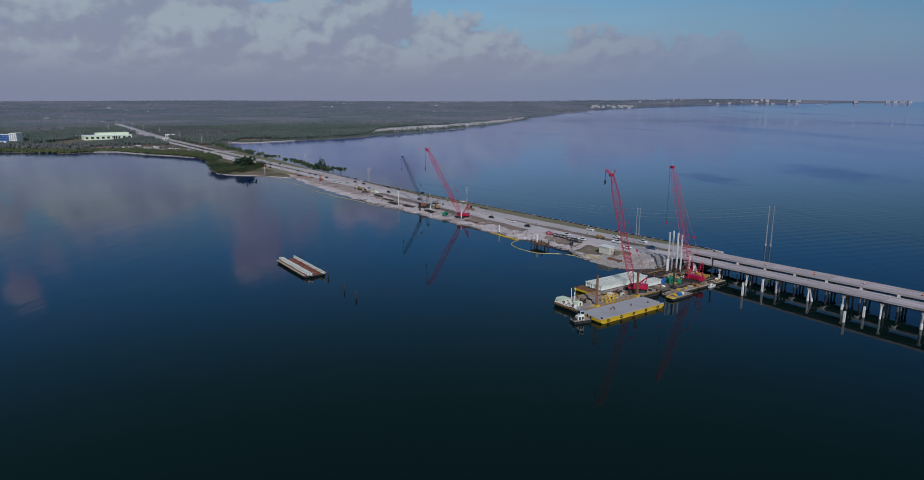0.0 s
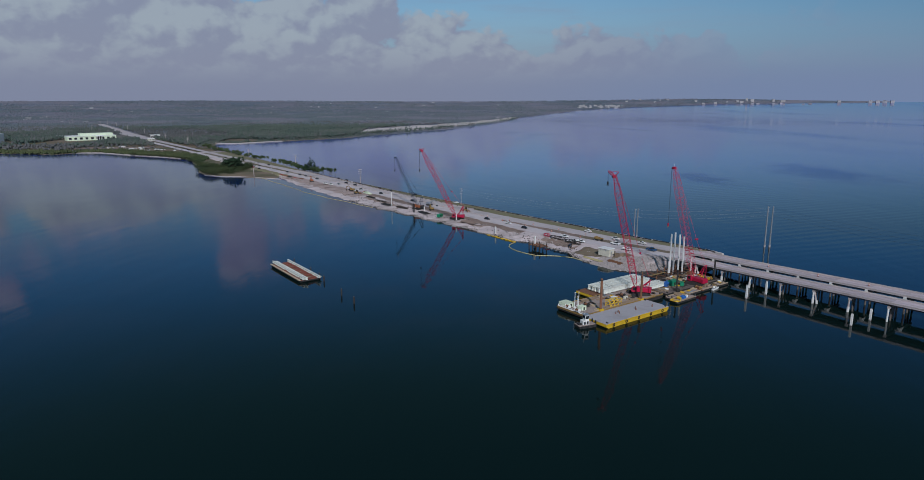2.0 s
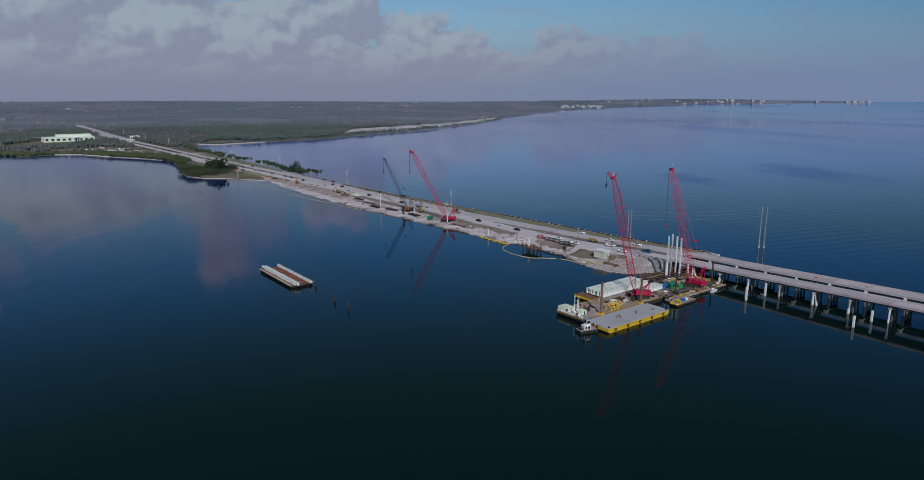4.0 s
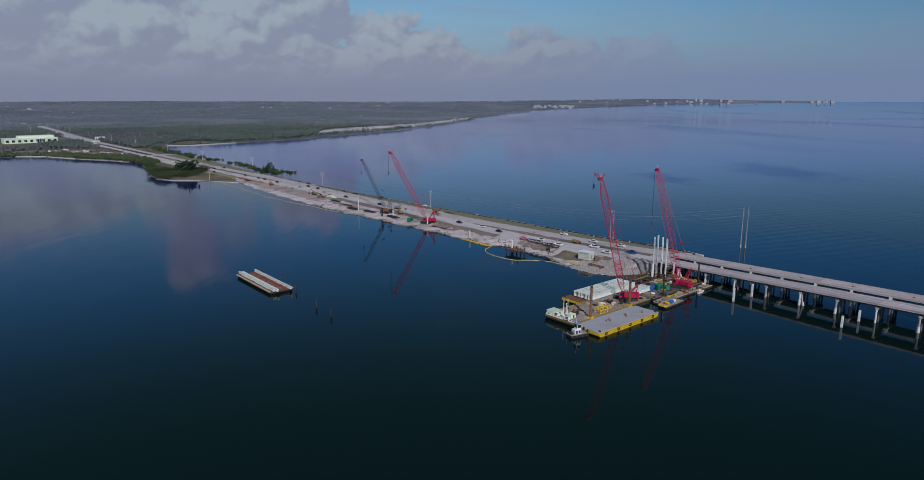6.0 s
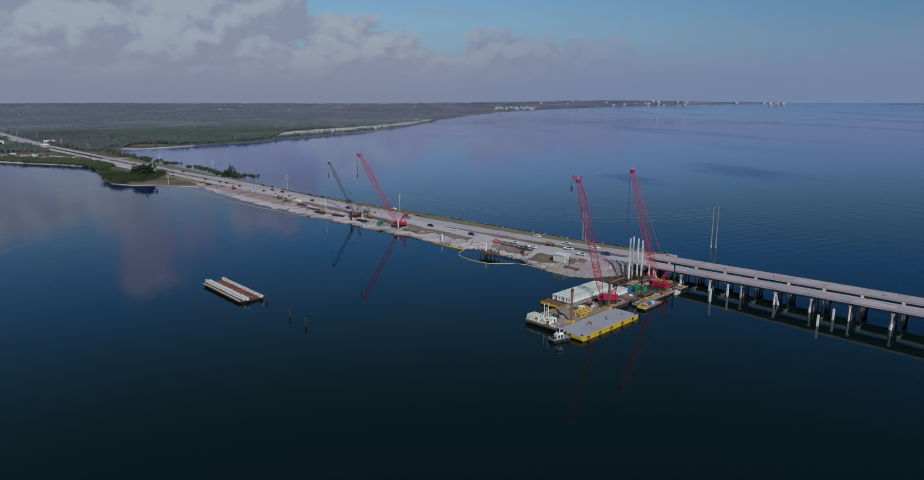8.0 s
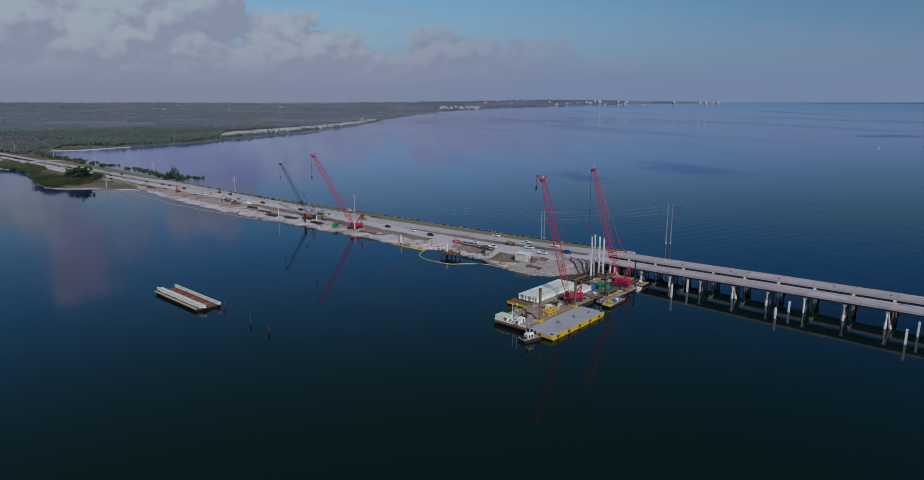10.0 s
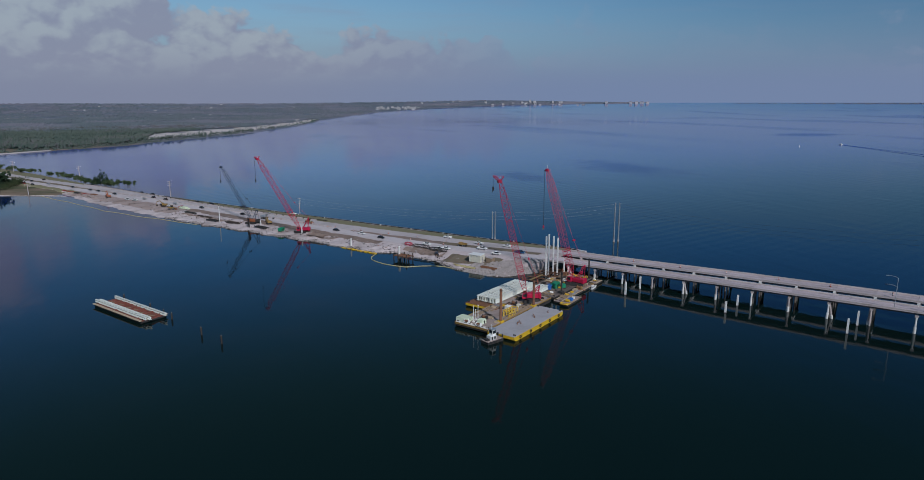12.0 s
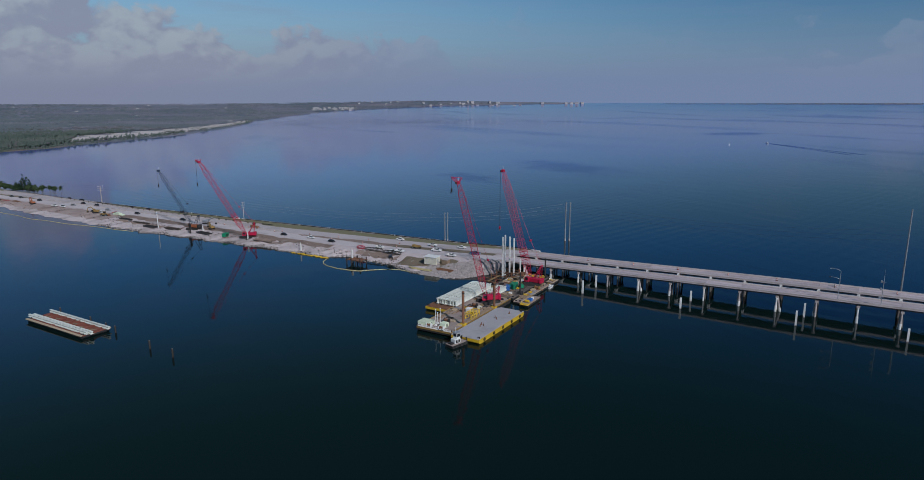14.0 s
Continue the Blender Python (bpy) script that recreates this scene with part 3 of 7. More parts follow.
shift = lambda table, d: [(q[0], q[1] + d) for q in table]
verge("grass_verge", shift(FARFAR, 0.6), shift(FAR, -2.2), -560, -26, 0.10, GRASS, "strip of dry grass along the seawall")
verge("grass_verge_far", shift(FARFAR, 0.6), shift(FAR, -1.0), -880, -560, 0.10, GRASS, "strip of dry grass between the road and the palms")
verge("grass_median", shift(NEARFAR, 0.3), shift(FARNEAR, -0.3), -100, -36, 0.08, GRASSEDGE, "dry grass median between the carriageways")
verge("soil_median", shift(NEARFAR, 0.2), shift(FARNEAR, -0.2), -172, -100, 0.08, SOIL, "brown disturbed soil between the carriageways")
verge("median_far", shift(NEARFAR, 0.3), shift(FARNEAR, -0.3), -880, -470, 0.08, GRASSEDGE, "narrow dark grass median between the carriageways")
verge("soil_shoulder", shift(ROADNEAR, -6.5), shift(ROADNEAR, -0.5), -340, -130, 0.09, SOIL, "brown soil strip beside the carriageway")
verge("grass_plot", [(-80, -17.5), (-64, -19), (-47, -17)], [(-80, -8), (-47, -5.5)], -80, -47, 0.10, GRASSEDGE, "rough grass plot round the shed")
verge("soil_plot", [(-112, -13), (-82, -15)], [(-112, -8), (-82, -7)], -112, -82, 0.09, SOIL, "dark trodden soil beside the carriageway")
verge("soil_fill", [(-560, -19), (-450, -23), (-340, -25)], [(-560, -13), (-450, -9), (-340, -7.5)], -520, -335, 0.09, FILL, "reddish brown fill along the widened shore")
verge("soil_heap", [(-330, -21), (-280, -20), (-240, -18.5)], [(-330, -17), (-280, -16), (-240, -15.5)], -328, -262, 0.12, SOIL, "brown soil strip along the stacked steel")
verge("soil_heap_near", [(-190, -19.5), (-160, -16.5)], [(-190, -15.5), (-160, -12.5)], -188, -164, 0.12, SOIL, "patch of dark wet soil on the sand")
verge("grass_point", [(-640, -25), (-560, -20), (-520, -16.5)], [(-640, -13.5), (-520, -12)], -640, -500, 0.12, GRASS, "grassy point beside the road")


def stones(name, label, places, material, size, seed, kind="stuff"):
    r = random.Random(seed)
    M = Mesh()
    for x, y, z in places:
        M.blob((x, y, z), size * (0.6 + 0.8 * r.random()), r, 0.75, 0.35)
    return single(name, M, material, label, "rocks", kind=kind)


rng = random.Random(21)
pl = []
for i in range(2300):
    s = rng.uniform(-60, -27)
    a, b = lerp(NEAR, s) - 1.5, lerp([(-62, -16), (-52, -12), (-44, -6.5), (-36, -3), (-27, -1.5)], s)
    n = rng.uniform(a, b)
    sec = embankment(min(s, -24.5))
    z = float(np.interp(n, [p[0] for p in sec], [p[1] for p in sec]))
    pl.append((*xy(s, n), max(z, -0.2) + 0.1))
stones("riprap", "pale grey limestone riprap round the abutment", pl, ROCK, 0.58, 1)
pl = []
for i in range(1500):
    s = rng.uniform(-560, -24)
    n = lerp(FAR, s) + rng.uniform(0.7, 3.0)
    pl.append((*xy(s, n), rng.uniform(0.0, 1.1)))
stones("seawall_rubble", "dark rubble along the seawall", pl, SEAWALL, 0.8, 2)
pl = []
for i in range(1500):
    s = rng.uniform(-330, -60)
    n = lerp(NEAR, s) + 0.8 * wob(s, 1) + rng.gauss(0.6, 0.9)
    pl.append((*xy(s, n), 0.15 + 0.15 * max(n - lerp(NEAR, s), 0)))
stones("shore_rubble", "broken pale rock along the sandy shore", pl[:1050], ROCK, 0.42, 3)
stones("shore_debris", "dark debris strewn along the sandy shore", pl[1050:], SEAWALL, 0.42, 6)
pl = []
for i in range(260):
    s = rng.uniform(-330, -100)
    n = lerp(NEAR, s) * rng.uniform(0.45, 0.9)
    sec = embankment(s)
    pl.append((*xy(s, n), float(np.interp(n, [p[0] for p in sec], [p[1] for p in sec])) + 0.05))
stones("shore_stones", "pale broken stone scattered over the fill", pl, ROCK, 0.45, 4)
# seawall coping of long concrete pieces
wl = thing("seawall", at(0, 0), "low concrete seawall coping along the causeway", "seawall", kind="structure")
cop = Mesh().cbox(-5.97, 5.97, -0.6, 0.6, -1.4, 0.55, 0.08)
cop_mesh = cop.mesh("coping", PALECON)
for s in np.arange(-560, -30, 12.0):
    n, n2 = lerp(FAR, s), lerp(FAR, s + 12)
    part("coping", cop_mesh, CONCRETE, wl, at=Matrix.Translation((s + 6, (n + n2) / 2 - 0.3, lerp(LEVEL, s) - 1.2)) @ Matrix.Rotation(math.atan2(n2 - n, 12), 4, "Z"))
# abutment and wing walls
ab = thing("bridge_abutment", at(0, 0), "concrete abutment and wing walls under the deck", "abutment", kind="structure")
part("abutment_wall", Mesh().box(-30.5, -28.4, -2.0, 24.4, -2.0, 4.35), CONCRETE, ab)
part("wing_wall", Mesh().prism([(-44, 3.2), (-28.5, 3.2), (-28.5, 5.6), (-44, 5.0)], -2.6, -2.1), CONCRETE, ab)
part("wing_wall", Mesh().prism([(-44, 3.2), (-28.5, 3.2), (-28.5, 5.6), (-44, 5.0)], 24.0, 24.5), CONCRETE, ab)
# scattered debris of the road works
for name, label, material, size, count, seed in (("dark_debris", "small dark clods and scrap strewn over the fill", SEAWALL, 0.3, 700, 41), ("red_debris", "reddish clay clods and scrap strewn over the fill", REDRUST, 0.22, 380, 42), ("pale_debris", "pale broken rock strewn over the fill", ROCK, 0.32, 500, 43)):
    g_ = random.Random(seed)
    pl = []
    for i in range(count):
        s = g_.uniform(-500, -62)
        a, b = lerp(NEAR, s) + 1.0, lerp(ROADNEAR, s) - 0.5
        q = noise.noise(Vector((s * 0.06, seed, 0))) + noise.noise(Vector((s * 0.2, seed, 5)))
        if q < g_.uniform(-0.4, 0.4):
            continue
        n = a + (b - a) * min(max(g_.gauss(0.45 + 0.3 * noise.noise(Vector((s * 0.03, 7, seed))), 0.16), 0), 1)
        sec = embankment(s)
        pl.append((*xy(s, n), float(np.interp(n, [p[0] for p in sec], [p[1] for p in sec])) + 0.15))
    stones(name, label, pl, material, size, seed)

# ---- the twin bridge ----
DECKZ = [(-30, 5.5), (0, 5.9), (60, 7.2), (110, 8.0), (160, 8.4), (240, 8.4), (420, 7.0)]
SPAN, S0 = 14.25, -28.0


def bridge(name, n0, n1, label, spans=30):
    br = thing(name, at(0, 0), label, "bridge", "twin bridge")
    w = n1 - n0
    for i in range(spans):
        a, b = S0 + i * SPAN, S0 + (i + 1) * SPAN
        za, zb = lerp(DECKZ, a), lerp(DECKZ, b)
        tilt = Matrix.Translation((a, 0, za)) @ Matrix.Rotation(-math.atan2(zb - za, SPAN), 4, "Y")
        d = Mesh().prism([(0.02, -0.22), (SPAN - 0.02, -0.22), (SPAN - 0.02, 0.0), (0.02, 0.0)], n0, n1)
        part("deck_slab", d, BRIDGEDECK, br, at=tilt)
        for j in range(5):
            y = n0 + 1.6 + (w - 3.2) * j / 4
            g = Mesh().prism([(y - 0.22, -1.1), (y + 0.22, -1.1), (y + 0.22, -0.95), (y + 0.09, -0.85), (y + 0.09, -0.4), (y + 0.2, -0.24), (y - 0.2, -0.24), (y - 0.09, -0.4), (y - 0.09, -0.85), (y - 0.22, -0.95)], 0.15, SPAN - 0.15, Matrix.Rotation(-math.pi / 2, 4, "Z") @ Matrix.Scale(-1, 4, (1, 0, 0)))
            # beam colour carries the shade below the deck's overhang
            part("beam", g, DARKCON, br, at=tilt)
        for y, o in ((n0, 1), (n1, -1)):
            k = Mesh().prism([(y, 0.0), (y + o * 0.36, 0.0), (y + o * 0.34, 0.25), (y + o * 0.2, 0.34), (y + o * 0.17, 0.6), (y, 0.6)], 0.03, SPAN - 0.03, Matrix.Rotation(-math.pi / 2, 4, "Z") @ Matrix.Scale(-1, 4, (1, 0, 0)))
            part("parapet", k, CONCRETE, br, at=tilt)
        if i == 0:
            continue
        cap = Mesh().cbox(-0.6, 0.6, n0 + (-1.9 if n0 > 5 else 0.6), n1 - 0.05, za - 2.05, za - 1.12, 0.06, Matrix.Translation((a, 0, 0)))
        part("pile_cap", cap, PILE if n0 > 5 else CONCRETE, br)
        if n0 > 5:
            part("beam_pedestal", Mesh().cbox(-0.55, 0.55, n0 - 0.4, n0 - 0.02, -1.1, -0.2, 0.04, Matrix.Translation((a, 0, za))), PILE, br, "white pedestal end")
        for j in range(4):
            y = n0 + 0.75 + (w - 1.5) * j / 3
            lean = (0.5 if i % 3 == 0 else 0.12) * (1 if j % 2 else -0.4)
            # front legs pale, all others dark: stain and deck shade in one colour
            part("pier_leg", Mesh().rod((a + lean * 0.3, y, za - 2.0), (a + lean * (za + 1) * 0.16, y, -2.5), 0.36, 8), (PILE if i % 2 else CONCRETE) if j == 0 and n0 < 5 else DARKCON, br)
            if j == 0 and n0 < 5 and i % 4 != 3:
                rake = 0.14 if i % 2 else -0.12
                part("raked_leg", Mesh().rod((a + 0.35 * (1 if rake > 0 else -1), y + 0.5, za - 2.0), (a + rake * (za + 2.5) + 0.35, y + 0.9, -2.5), 0.34, 8), CONCRETE, br, "stained raked pile")
                part("raked_jacket", Mesh().rod((a + rake * (za - 1.4) + 0.3, y + 0.78, 1.5), (a + rake * (za + 2.5) + 0.35, y + 0.9, -2.4), 0.48, 10), PILE, br, "pale concrete pile jacket")
            if i % 3 != 1 and j == 0 and n0 < 5:
                part("pile_jacket", Mesh().rod((a + lean * (za - 2) * 0.16, y, 2.3), (a + lean * (za + 1) * 0.16, y, -1.0), 0.52, 10), PILE, br, "pale concrete pile jacket")
    return br


bridge("road_bridge", -1.2, 7.8, "low concrete bridge on pile bents, near carriageway")
bridge("road_bridge", 14.2, 23.7, "low concrete bridge on pile bents, far carriageway")

# ---- barges and floating plant ----


def barge(name, s0, s1, n0, n1, z, deck, hull, label, group="work barges", rake=3.0, tyres=0, along="n"):
    """A deck barge with raked ends; its own y runs along its length."""
    long_n = along == "n"
    L, Wd = (n1 - n0, s1 - s0) if long_n else (s1 - s0, n1 - n0)
    m = at((s0 + s1) / 2, (n0 + n1) / 2, 0, 0 if long_n else 90)
    b = thing(name, m, label, "barge", group)
    h, w, k = L / 2, Wd / 2, -1.2
    prof = [(-h, z * 0.35), (-h + rake, k), (h - rake, k), (h, z * 0.35), (h, z - 0.12), (-h, z - 0.12)]
    turn = Matrix.Rotation(math.pi / 2, 4, "Z")
    part("hull", Mesh().prism(prof, -w, w, turn), hull, b)
    part("deck", Mesh().cbox(-w - 0.02, w + 0.02, -h - 0.02, h + 0.02, z - 0.12, z, 0.03), deck, b)
    for x in (-w - 0.03, w + 0.03):
        part("rubbing_strake", Mesh().cbox(x - 0.1, x + 0.1, -h + 0.4, h - 0.4, z - 0.5, z - 0.2, 0.04), hull, b)
    for y in (-h + 1.2, h - 1.2):
        for x in (-w + 0.7, w - 0.7):
            part("bollard", Mesh().rod((x - 0.3, y, z), (x - 0.3, y, z + 0.55), 0.16, 8).rod((x + 0.3, y, z), (x + 0.3, y, z + 0.55), 0.16, 8).rod((x - 0.5, y, z + 0.4), (x + 0.5, y, z + 0.4), 0.09, 6), BLACK, b)
    for i in range(tyres):
        y = -h + L * (i + 0.55) / (tyres + 0.1)
        t = Mesh()
        ring = [(w + 0.18, y + 0.5 * math.cos(a), z - 0.9 + 0.5 * math.sin(a)) for a in np.linspace(0, 2 * math.pi, 13)]
        part("fender_tyre", t.path(ring, 0.17, 6), BLACK, b, "black rubber fender tyre")
    return b


yb = barge("deck_barge", 2.0, 13.6, -95.0, -58.0, 1.9, PALEDECK, YELLOW, "yellow flat barge with pale grey deck and fender tyres", tyres=5)
mb = barge("crane_barge", -14.0, 1.2, -94.0, -45.0, 1.8, DECK, HULL, "long dark crane barge with worn brown deck")
gb = barge("material_barge", -25.0, -12.3, -71.6, -34.0, 1.75, RUST, YELLOW, "rust brown barge with yellow ends carrying concrete girders")
cb = barge("crane_barge", -16.0, 1.4, -43.0, -3.0, 1.5, DARKDECK, HULL, "cluttered dark barge carrying a pile driving crane")
fb = barge("pontoon", 2.6, 6.0, -45.5, -3.5, 0.9, DECK, HULL, "narrow grey floating work pontoon", rake=0.8)
for x in (-7.63, 7.63):
    part("edge_coaming", Mesh().cbox(x - 0.1, x + 0.1, -24.1, 24.1, 1.3, 2.05, 0.03), OCHRE, mb, "worn yellow edge coaming")
for y in (-24.55, 24.55):
    part("end_coaming", Mesh().cbox(-7.4, 7.4, y - 0.1, y + 0.1, 1.25, 1.95, 0.03), OCHRE, mb, "worn yellow end coaming")
for x in (-1.62, 1.62):
    part("timber_edge", Mesh().cbox(x - 0.16, x + 0.16, -20.4, 20.4, 0.9, 1.2, 0.03), CREAMWOOD, fb, "pale timber edge beam")
fl = barge("material_barge", -152.5, -114.0, -163.5, -153.5, 1.1, REDRUST, HULL, "low rusty barge with timber edge carrying long girders", along="s", rake=1.5)
for x in (-5.35, 5.35):
    part("timber_edge", Mesh().cbox(x - 0.5, x + 0.5, -19.2, 19.2, 1.12, 1.42, 0.05), CREAMWOOD, fl, "pale timber edge beam")


def girder_mesh(length, h=1.85):
    prof = [(-0.45, 0), (0.45, 0), (0.45, 0.3), (0.14, 0.5), (0.14, h - 0.42), (0.42, h - 0.25), (0.42, h), (-0.42, h), (-0.42, h - 0.25), (-0.14, h - 0.42), (-0.14, 0.5), (-0.45, 0.3)]
    return Mesh().prism(prof, -length / 2, length / 2)


def girder(m, length, h, group, label):
    g = thing("concrete_girder", m, label, "girder", group)
    part("beam", girder_mesh(length, h), GIRDER, g)
    for y in (-length * 0.32, length * 0.32):
        part("lifting_loop", Mesh().path([(0, y - 0.25, h - 0.02), (0, y - 0.2, h + 0.3), (0, y + 0.2, h + 0.3), (0, y + 0.25, h - 0.02)], 0.04, 5), BLACK, g)
    for y in (-length / 2 - 0.02, length / 2 + 0.02):
        part("strand_ends", Mesh().box(-0.3, 0.3, min(y, y * 0.9995), max(y, y * 0.9995) + 0.02, 0.05, 0.17), RUST, g)
    return g


first = None
for i in range(8):
    m = at(-21.8 + i * 1.26, -52.2 + 0.25 * math.sin(i * 2.1), 2.15 + 0.06 * (i % 3))
    if first is None:
        first = girder(m, 30.5, 2.25, "girders on the barge", "pale precast concrete girder lying on timber bearers")
    else:
        copy_thing(first, m)
bear = None
for n in (-64, -52, -41):
    d = Mesh().cbox(-5.2, 5.2, -0.2, 0.2, 0, 0.4, 0.03)
    if bear is None:
        bear = single("timber_bearer", d, TIMBER, "brown timber bearer across the barge deck", "timber", "bearers", m=at(-17.3, n, 1.75))
    else:
        copy_thing(bear, at(-17.3, n, 1.75))
short = girder(at(-9.8, -41.5, 1.95), 12.0, 2.0, "short girders", "short pale concrete girder on the barge deck")
for i in (1, 2, 3):
    copy_thing(short, at(-9.8 + i * 1.2, -41.5 + 0.3 * (i % 2), 1.95))
far_girder = None
for n, s, dz in ((-154.6, -131.2, 0), (-162.0, -132.6, 0), (-160.8, -131.4, 0)):
    m = at(s - 1.2, n, 1.3 + dz, 90)
    if far_girder is None:
        far_girder = girder(m, 40.5, 1.15, "girders on the moored barge", "long pale concrete girder lying along the moored barge")
    else:
        copy_thing(far_girder, m)
rng = random.Random(4)
for i, (s, n) in enumerate(((-147, -158.2), (-141, -157.6), (-135, -158.4), (-129, -157.6), (-123, -158.3), (-117.5, -157.9))):
    w, l = 1.4 + rng.random(), 2.5 + 2 * rng.random()
    f = thing("bracing_panel", at(s, n, 1.1, rng.random() * 30), "rusty steel bracing panel lying on the moored barge", "steel panel", "panels on the barge")
    for x in (-w, w):
        part("side_beam", Mesh().cbox(x - 0.15, x + 0.15, -l, l, 0, 0.6, 0.03), REDRUST, f)
    for y in (-l + 0.2, 0, l - 0.2):
        part("cross_beam", Mesh().cbox(-w + 0.16, w - 0.16, y - 0.12, y + 0.12, 0.05, 0.5, 0.03), TIMBER if y == 0 else REDRUST, f)
dol = None
for s, n, h in ((-149.5, -152.4, 3.0), (-128, -152.4, 2.9), (-118, -152.3, 2.2), (-110.1, -153.4, 2.7), (-84.3, -156.7, 3.0), (-70.5, -157.5, 3.0)):
    d = thing("mooring_pile", at(s, n), "rusty steel mooring pile standing in the water", "pile", "mooring piles")
    part("tube", Mesh().rod((0, 0, -2), (0, 0, h), 0.3, 10), DARKRUST, d)
    part("collar", Mesh().rod((0, 0, h * 0.55), (0, 0, h * 0.62), 0.38, 10), HULL, d)
    part("cap", Mesh().rod((0, 0, h), (0, 0, h + 0.25), 0.22, 8, 0.1), DARKCON, d, "pale pile cap")


def spud(s, n, top, r, material, label, collar=YELLOW):
    d = thing("spud_pile", at(s, n), label, "pile", "spud piles")
    part("tube", Mesh().rod((0, 0, -3), (0, 0, top), r, 10), material, d)
    part("top_ring", Mesh().rod((0, 0, top - 0.8), (0, 0, top - 0.5), r + 0.08, 10), BLACK, d)
    for x0, x1, y0, y1 in ((-1.0, 1.0, -1.0, -r - 0.05), (-1.0, 1.0, r + 0.05, 1.0), (-1.0, -r - 0.05, -r - 0.04, r + 0.04), (r + 0.05, 1.0, -r - 0.04, r + 0.04)):
        part("spud_well", Mesh().cbox(x0, x1, y0, y1, 1.2, 2.5, 0.05), collar, d, "yellow spud well frame")


spud(0.6, -84.0, 15.0, 0.5, RUST, "tall rusty brown spud through a yellow well")
spud(1.0, -59.8, 12.5, 0.5, RUST, "tall rusty brown spud through a yellow well")
spud(1.0, -35.5, 11.0, 0.36, HULL, "slender dark spud beside the pontoon", HULL)
spud(-0.2, -5.6, 11.0, 0.36, HULL, "slender dark spud beside the pontoon", HULL)


def deck_house(s, n, z, a, b, h, material, label, name="deck_container", turn=0):
    t = thing(name, at(s, n, z, turn), label, "container", "deck gear")
    part("body", Mesh().cbox(-a / 2, a / 2, -b / 2, b / 2, 0, h, 0.06), material, t)
    part("lid", Mesh().cbox(-a / 2 - 0.05, a / 2 + 0.05, -b / 2 - 0.05, b / 2 + 0.05, h, h + 0.1, 0.03), material, t)
    part("door", Mesh().cbox(a / 2 + 0.002, a / 2 + 0.05, -0.4, 0.4, 0.1, min(h - 0.2, 1.9), 0.01), HULL, t, "dark door")
    for x in (-a / 2 + 0.3, a / 2 - 0.3):
        part("skid", Mesh().cbox(x - 0.1, x + 0.1, -b / 2 - 0.1, b / 2 + 0.1, -0.001, 0.12, 0.02), HULL, t)
    return t


def winch(s, n, z, material, label, turn=0):
    t = thing("deck_winch", at(s, n, z, turn), label, "winch", "deck gear")
    part("bed", Mesh().cbox(-1.2, 1.2, -0.9, 0.9, 0, 0.25, 0.04), HULL, t)
    part("drum", Mesh().rod((-0.8, 0, 0.85), (0.8, 0, 0.85), 0.55, 12), RUST, t)
    for x in (-0.95, 0.95):
        part("cheek", Mesh().rod((x - 0.06, 0, 0.85), (x + 0.06, 0, 0.85), 0.8, 14), material, t)
    part("motor", Mesh().cbox(-0.5, 0.5, 0.75, 1.4, 0.25, 0.95, 0.05), material, t)


def generator(s, n, z, material, label, turn=0, k=1.0):
    t = thing("generator", at(s, n, z, turn), label, "generator", "deck gear")
    part("housing", Mesh().cbox(-1.1 * k, 1.1 * k, -2.0 * k, 2.0 * k, 0.2, 2.1 * k, 0.12), material, t)
    part("skid", Mesh().cbox(-1.2 * k, 1.2 * k, -2.1 * k, 2.1 * k, 0, 0.2, 0.03), HULL, t)
    part("exhaust", Mesh().rod((0.5 * k, 1.2 * k, 2.0 * k), (0.5 * k, 1.2 * k, 2.8 * k), 0.1, 8), RUST, t)
    for y in (-1.0, 0.0, 1.0):
        part("louvre", Mesh().cbox(1.1 * k, 1.1 * k + 0.04, (y - 0.3) * k, (y + 0.3) * k, 0.6, 1.6 * k, 0.01), BLACK, t)


deck_house(-11.8, -90.6, 1.8, 5.0, 4.2, 1.5, PALEGREEN, "low pale green deck tank on the crane barge", "deck_tank")
deck_house(-4.6, -89.2, 1.8, 2.4, 2.6, 1.5, PALEGREEN, "pale green steel locker on the crane barge")
deck_house(-5.6, -69.0, 1.8, 2.0, 2.2, 1.4, WHITE, "small white locker on the crane barge")
deck_house(-3.6, -64.0, 1.8, 1.2, 1.6, 1.1, CREAM, "pale tool box on the crane barge")
winch(-9.2, -92.5, 1.8, WHITE, "white painted mooring winch at the barge's end")
winch(-3.4, -93.0, 1.8, WHITE, "white painted mooring winch at the barge's end")
winch(-6.6, -62.5, 1.8, HULL, "dark deck winch beside the crane")
winch(-6.5, -84.5, 1.8, HULL, "dark deck winch on the crane barge")
for s, n, h in ((-7.8, -90.1, 6.4), (-5.9, -89.9, 7.0), (-8.6, -87.6, 4.2)):
    v = thing("vent_post", at(s, n, 1.8), "upright white vent post on the crane barge", "post", "vent posts")
    part("pipe", Mesh().rod((0, 0, 0), (0, 0, h), 0.11, 8), WHITE, v)
    part("foot_plate", Mesh().cbox(-0.4, 0.4, -0.4, 0.4, 0, 0.5, 0.03), WHITE, v)
    part("cap", Mesh().rod((0, 0, h), (0, 0, h + 0.25), 0.26, 8, 0.1), WHITE, v)
cage = thing("pile_gate", at(-0.9, -74.5, 1.8), "yellow tubular steel pile guide frame on deck", "steel frame")
